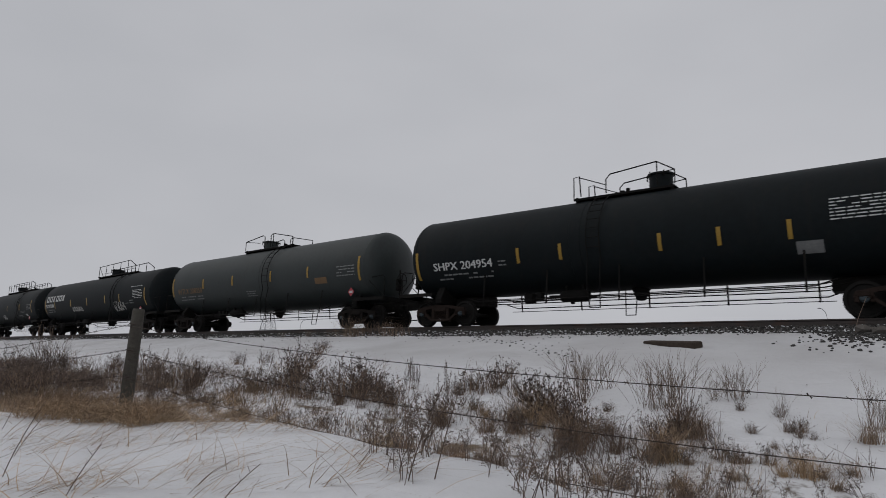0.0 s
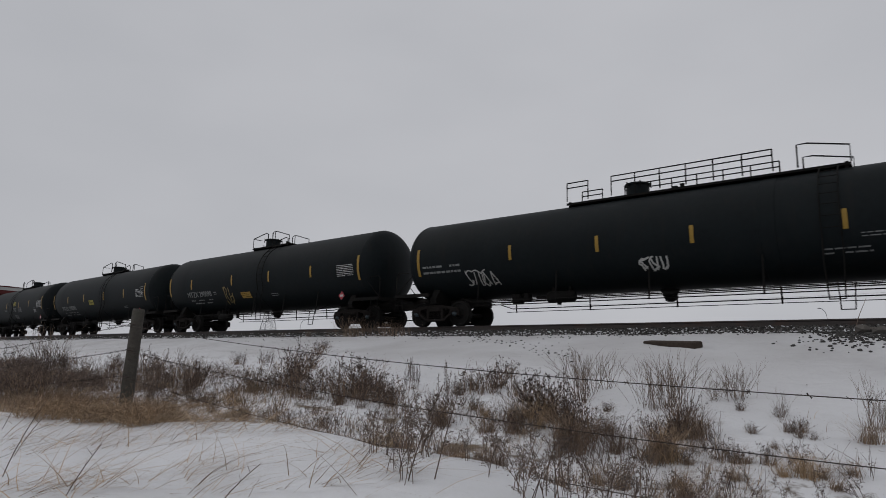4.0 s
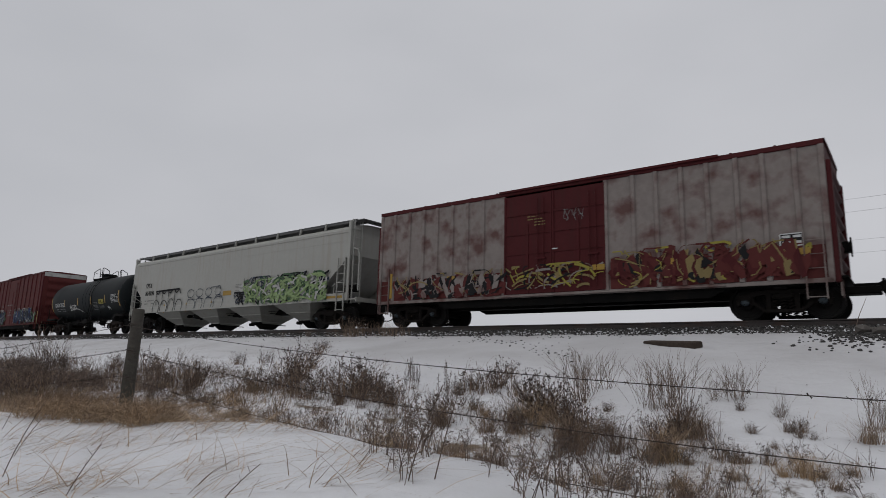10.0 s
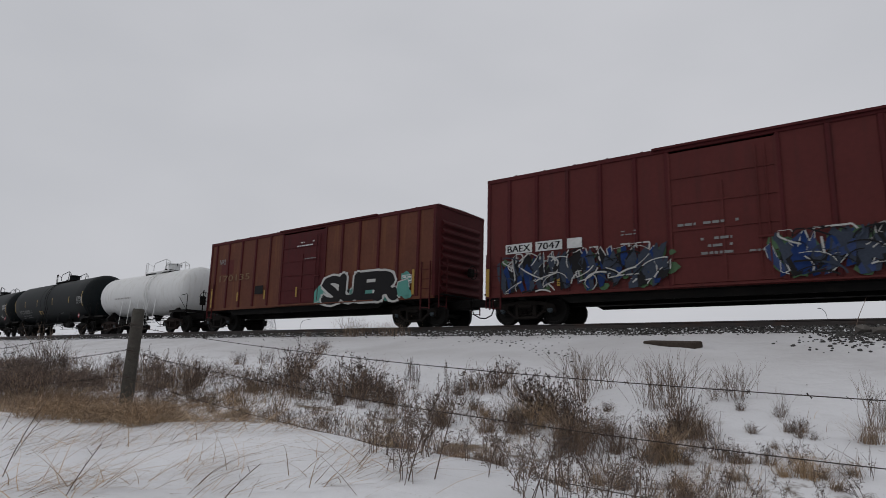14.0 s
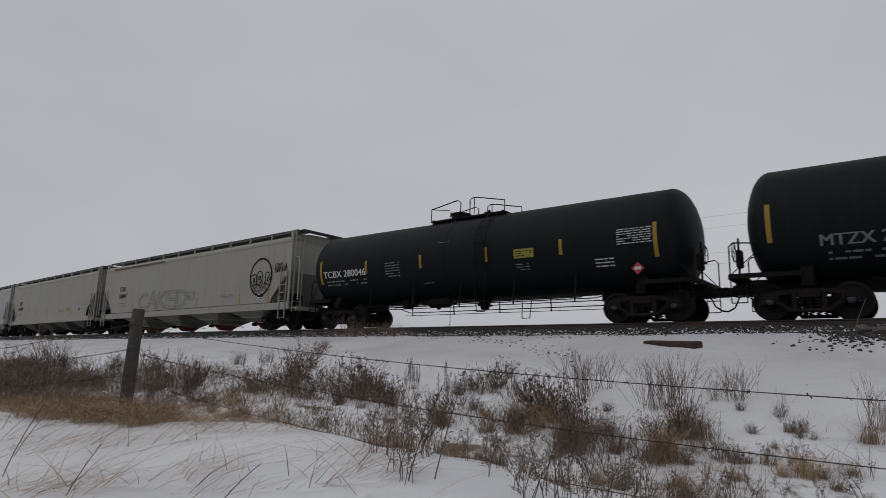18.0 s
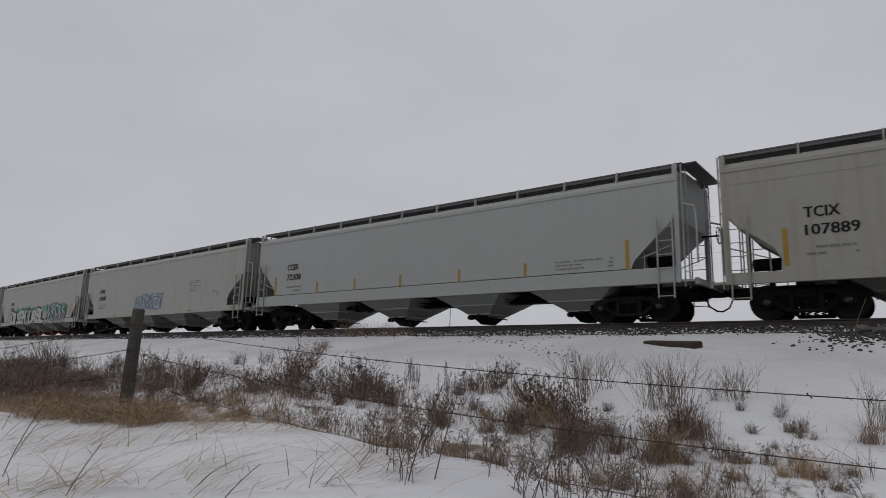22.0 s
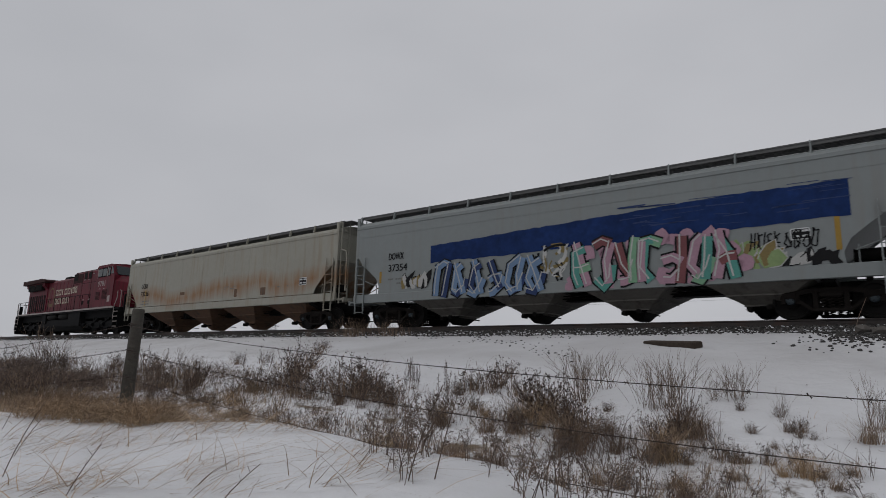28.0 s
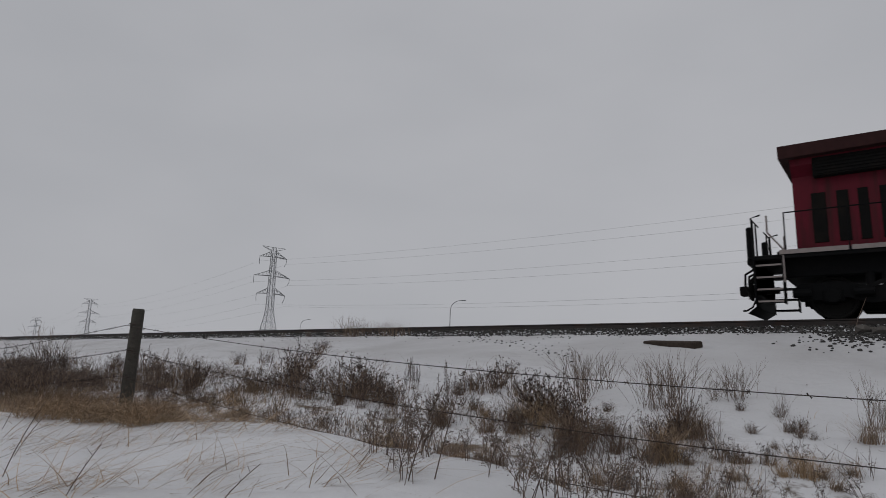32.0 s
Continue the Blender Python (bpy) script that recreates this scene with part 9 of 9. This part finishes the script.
def make_plants():
    sage = []
    for k in range(8):
        w, d = weed_clump(100 + k, 18 + 3 * k, 0.45, 2, 0.6)
        sage.append(plant("sage", "weed_clump", "dark brown dead weed clump with dry seed heads in snow", "weed", "dead weeds on the bank", (("stem_mass", w, WEED), ("seed_head_mass", d, WEED_HEAD), ("dry_leaf_mass", rot_tuft(150 + k, 34 + 6 * k), BROWN_GRASS if k % 3 else STRAW_PALE))))
    set_plants(sage, tuple((x, y, h * 1.12) for x, y, h in SAGE_1) + SAGE_2 + SAGE_3 + SAGE_4 + SAGE_LEFT, 1)
    lace = []
    for k in range(5):
        w, d = leafy_weed(200 + k, 3 + k // 2)
        lace.append(plant("lace", "leafy_weed", "grey-brown dead weed with many small curled leaves", "weed", "dead leafy weeds", (("stem_mass", w, WEED), ("dry_leaf_mass", d, LEAF_GREY))))
    set_plants(lace, LACE_1 + LACE_BROW, 2, 1.1)
    rot = [plant("rot", "grass_clump", "slumped tuft of rotting brown grass in snow", "grass", "brown grass tufts", (("blade_mass", rot_tuft(600 + k, 150), BROWN_GRASS),)) for k in range(4)]
    set_plants(rot, ROT_GRASS, 8, 1.1)
    willow = [plant("willow", "willow_shoot", "fan of thin bare brown willow shoots", "shrub", "bare willow shoots", (("shoot_mass", twig_fan(300 + k, 17 + 5 * k, 0.28), TWIG),)) for k in range(5)]
    set_plants(willow, WILLOW_1, 3, 1.05)
    shrub = [plant("shrub", "bare_shrub", "dark bare twiggy shrub standing in the weeds", "shrub", "bare shrubs", (("twig_mass", twig_fan(350 + k, 26, 0.3), DARK_TWIG),)) for k in range(2)]
    set_plants(shrub, ((-15.93, 6.08, 0.95), (-17.08, 6.29, 0.87), (-17.94, 7.13, 0.7)), 9)
    spike = []
    for k in range(3):
        w, d = seed_spike(400 + k, 3 + 2 * k)
        spike.append(plant("spike", "seed_stalk", "tall dead weed stalks with feathery seed spikes", "weed", "dead seed stalks", (("stalk_mass", w, WEED), ("seed_spike_mass", d, WEED_HEAD))))
    set_plants(spike, SPIKE_1, 4, 1.05)
    tuft = [plant("tuft", "grass_tuft", "tuft of dry straw-coloured grass poking from snow", "grass", "dry grass tufts", (("blade_mass", grass_tuft(500 + k, 150), STRAW if k % 2 else STRAW_PALE),)) for k in range(5)]
    set_plants(tuft, TUFT_1, 5, 1.1)
    # tall forked stalks that stand close by
    w, d = leafy_weed(777, 4)
    near = plant("near", "tall_weed", "tall dark forked dead weed standing on the snowy brow", "weed", "tall weeds close by", (("stem_mass", w, WEED), ("dry_leaf_mass", d, LEAF_GREY)))
    set_plants([near], ((-1.9, 2.24, 0.26), (-2.02, 2.34, 0.24), (-2.2, 2.7, 0.36)), 6)
    w, d = seed_spike(410, 2)
    tall = plant("tall", "tall_seed_stalk", "tall feathery dead stalk rising from the snowy brow", "weed", "tall weeds close by", (("stalk_mass", w, WEED), ("seed_spike_mass", d, LEAF_GREY)))
    set_plants([tall], ((-1.86, 2.24, 0.58), (-2.05, 2.62, 0.47), (-0.98, 2.6, 0.34)), 16)
    rnd = random.Random(12)
    for x, y, h, lean, turn in ((-2.92, 1.23, 0.27, 0.42, 0.5), (-3.6, 1.22, 0.4, 0.3, 0.6), (-2.51, 1.7, 0.24, 0.62, 0.5), (-5.95, 1.96, 0.24, 0.35, 0.6), (-4.3, 1.5, 0.3, 0.4, 0.7), (-0.95, 16.5, 0.85, 0.25, 0.5)):
        g = Geo()
        pts = stem_path(rnd, (0, 0, -0.03), lean, turn, h)
        g.tube(pts, 0.0026 if y < 10 else 0.009, 5, 0.0016 if y < 10 else 0.005)
        for k in (3, 4):
            g.tube([pts[k], pts[k] + Vector((rnd.uniform(-.02, .02), rnd.uniform(-.02, .02), 0.03))], 0.0015, 4, 0.0008)
        solid("bare_stalk", g, WEED, "single dark leaning dead stalk standing in snow", "weed", "bare stalks", at=(x, y, ground_z(x, y)))


def make_grass():
    rnd = random.Random(21)
    g, pale, brown = Geo(), Geo(), Geo()
    # the thick fringe along the brow and the ditch below the fence
    for _ in range(19000):
        x = rnd.uniform(-12.5, -3.6)
        y = rnd.gauss(3.55, 0.42) + 0.35 * soft_step(-8.5, -6.0, x)
        if noise.noise((x * 0.8, y * 1.1, 7)) < -0.35 + 0.8 * soft_step(-7.4, -4.8, x) + 0.4 * soft_step(-8.8, -10.8, x):
            continue
        u = rnd.random() + 0.35 * soft_step(-7.8, -9.6, x)
        blade(g if u < 0.45 else pale if u < 0.7 else brown, rnd, (x, y, ground_z(x, y) - 0.01), rnd.gauss(0.35, 1.1), abs(rnd.gauss(0.45, 0.35)), rnd.uniform(0.12, 0.46 - 0.1 * soft_step(-8.5, -10.5, x)), 0.0052, rnd.uniform(0.2, 1.0))
    # thin stands among the weeds further along the ditch
    for _ in range(9000):
        x, y = rnd.uniform(-8, 0.5), rnd.gauss(6.2, 1.3)
        if noise.noise((x * 0.9, y * 0.9, 3)) < 0.14:
            continue
        blade(pale if rnd.random() < 0.6 else g, rnd, (x, y, ground_z(x, y) - 0.01), rnd.gauss(0.35, 1.2), abs(rnd.gauss(0.4, 0.35)), rnd.uniform(0.1, 0.3), 0.006, rnd.uniform(0.2, 1.0))
    for _ in range(8000):
        x, y = rnd.uniform(-26, -6), rnd.gauss(6.4, 1.6)
        if noise.noise((x * 0.5, y * 0.7, 13)) < 0.0:
            continue
        blade(pale if rnd.random() < 0.6 else g, rnd, (x, y, ground_z(x, y) - 0.01), rnd.gauss(0.35, 1.2), abs(rnd.gauss(0.4, 0.35)), rnd.uniform(0.12, 0.4), 0.009, rnd.uniform(0.2, 1.0))
    # dry stems that come up close behind the rails
    for _ in range(190):
        x, y = rnd.gauss(rnd.choice((-17.0, -14.8)), 0.4), 16.7 + rnd.uniform(-0.25, 0.25)
        blade(pale, rnd, (x, y, ground_z(x, y) - 0.01), rnd.uniform(0, 6.28), abs(rnd.gauss(0.0, 0.18)), rnd.uniform(0.3, 0.8), 0.008, rnd.uniform(0.0, 0.2))
    # wisps that spill over the brow onto the snow of the near bank
    for _ in range(800):
        x, y = rnd.uniform(-8.0, -3.9), 2.95 - abs(rnd.gauss(0, 0.38))
        if noise.noise((x * 1.5, y * 1.7, 31)) < 0.08:
            continue
        blade(g if rnd.random() < 0.55 else pale, rnd, (x, y, ground_z(x, y) - 0.005), rnd.choice((0.4, 0.4, 2.6)) + rnd.gauss(0, 0.6), rnd.uniform(0.7, 1.4), rnd.uniform(0.12, 0.4), 0.0048, rnd.uniform(0.1, 0.8))
    for _ in range(7000):
        x, y = rnd.uniform(-8.6, -3.6), rnd.gauss(2.6, 0.28)
        if noise.noise((x * 1.3, y * 1.6, 47)) < 0.02 + 0.25 * soft_step(-5, -3.6, x) + 0.35 * soft_step(2.6, 2.1, y):
            continue
        blade(g if rnd.random() < 0.8 else pale, rnd, (x, y, ground_z(x, y) - 0.005), rnd.gauss(-0.3, 0.9), abs(rnd.gauss(0.75, 0.35)), rnd.uniform(0.12, 0.42), 0.005, rnd.uniform(0.3, 1.4))
    for x0, y0 in WISPS:
        turn0 = rnd.uniform(0.45, 0.95)
        for _ in range(rnd.randrange(14, 64)):
            x, y = x0 + rnd.gauss(0, 0.17), y0 + rnd.gauss(0, 0.12)
            turn = turn0 + rnd.gauss(0, 0.6) + (2.4 if rnd.random() < 0.1 else 0.0)
            blade(g if rnd.random() < 0.75 else pale, rnd, (x, y, ground_z(x, y) - 0.005), turn, rnd.uniform(0.7, 1.4), rnd.uniform(0.08, 0.48), 0.0046, rnd.uniform(0.0, 1.2))
    # low broken weed stems that fill the ditch and the foot of the bank
    low, bits = Geo(), Geo()
    for _ in range(16000):
        if rnd.random() < 0.62:
            x, y = rnd.uniform(-25, -6.5), rnd.uniform(4.4, 8.4)
            keep = noise.noise((x * 0.7, y * 0.9, 17)) + 0.36 - 0.06 * abs(y - 6.2) - 0.5 * soft_step(-10.0, -7.5, x)
        else:
            x, y = rnd.uniform(-7.5, -0.4), rnd.uniform(4.8, 8.6)
            keep = noise.noise((x * 1.1, y * 1.1, 19)) - 0.08
        if keep < 0.05 or rnd.random() > 0.35 + 1.5 * keep:
            continue
        pts = stem_path(rnd, (x, y, ground_z(x, y) - 0.01), abs(rnd.gauss(0.25, 0.3)), rnd.uniform(0, 6.283), rnd.uniform(0.1, 0.36), 0.1, 3)
        low.tube(pts, 0.0026, 3, 0.0014)
        for _ in range(4):
            leaf_bit(bits, rnd, pts[rnd.randrange(1, 4)] + Vector((rnd.gauss(0, 0.014), rnd.gauss(0, 0.014), rnd.gauss(0, 0.012))), 0.02)
    # crumbs of stalk and soil strewn over the bank
    for _ in range(2600):
        x, y = rnd.uniform(-20, 1), rnd.uniform(5.5, 15.8)
        if noise.noise((x * 0.8, y * 0.8, 61)) < 0.12 or y - 6 > rnd.expovariate(0.3):
            continue
        leaf_bit(bits, rnd, Vector((x, y, ground_z(x, y) + 0.012)), rnd.uniform(0.015, 0.05), 0.25)
    solid("low_weed_stems", low, WEED, "thin broken red-brown weed stems in the snowy ditch", "weed", kind="stuff")
    solid("low_weed_leaves", bits, WEED_HEAD, "small curled dead leaves on weed stems", "leaves", kind="stuff")
    solid("dry_grass", g, STRAW, "thick fringe of bent dry straw-coloured grass below the fence", "grass", kind="stuff")
    solid("brown_grass", brown, BROWN_GRASS, "limp brown grass blades mixed into the fringe", "grass", kind="stuff")
    solid("pale_grass", pale, STRAW_PALE, "sparse bent pale grass blades sticking out of snow", "grass", kind="stuff")


make_plants()
make_grass()
make_stones()

# ---------------------------------------------------------------- what moves: the train, and the wheels on their trucks


def run(t):
    """Metres that the train has gone since 16 s; it slows very slightly."""
    u = t - 16
    return 14.37723 * (u - 5.26739817e-4 * u * u + 4.15551434e-6 * u ** 3)


def motions():
    for car, centre, length in TRAIN:
        rows = []
        for k in range(65):
            t = k * 0.5
            x = centre + run(t)
            h = length / 2 - 2.4
            ya, yb = line_y(x - h), line_y(x + h)
            rows.append((t, pose(x, (ya + yb) / 2, RAIL_Z, 0, 0, math.degrees(math.atan2(yb - ya, 2 * h)))))
        walk(car, rows)
    for wheels, i, place, r in WHEELSETS:
        centre = TRAIN[i][1]
        rows = []
        for k in range(961):
            t = k / FPS
            if k in (0, 960) or -110 < centre + run(t) < 14:
                rows.append((t, pose(place, 0, r, 0, math.degrees(clamp_run(centre, t) / r) % 360, 0)))
        walk(wheels, rows)


def clamp_run(centre, t):
    return max(-110.0, min(14.0, centre + run(t)))


motions()
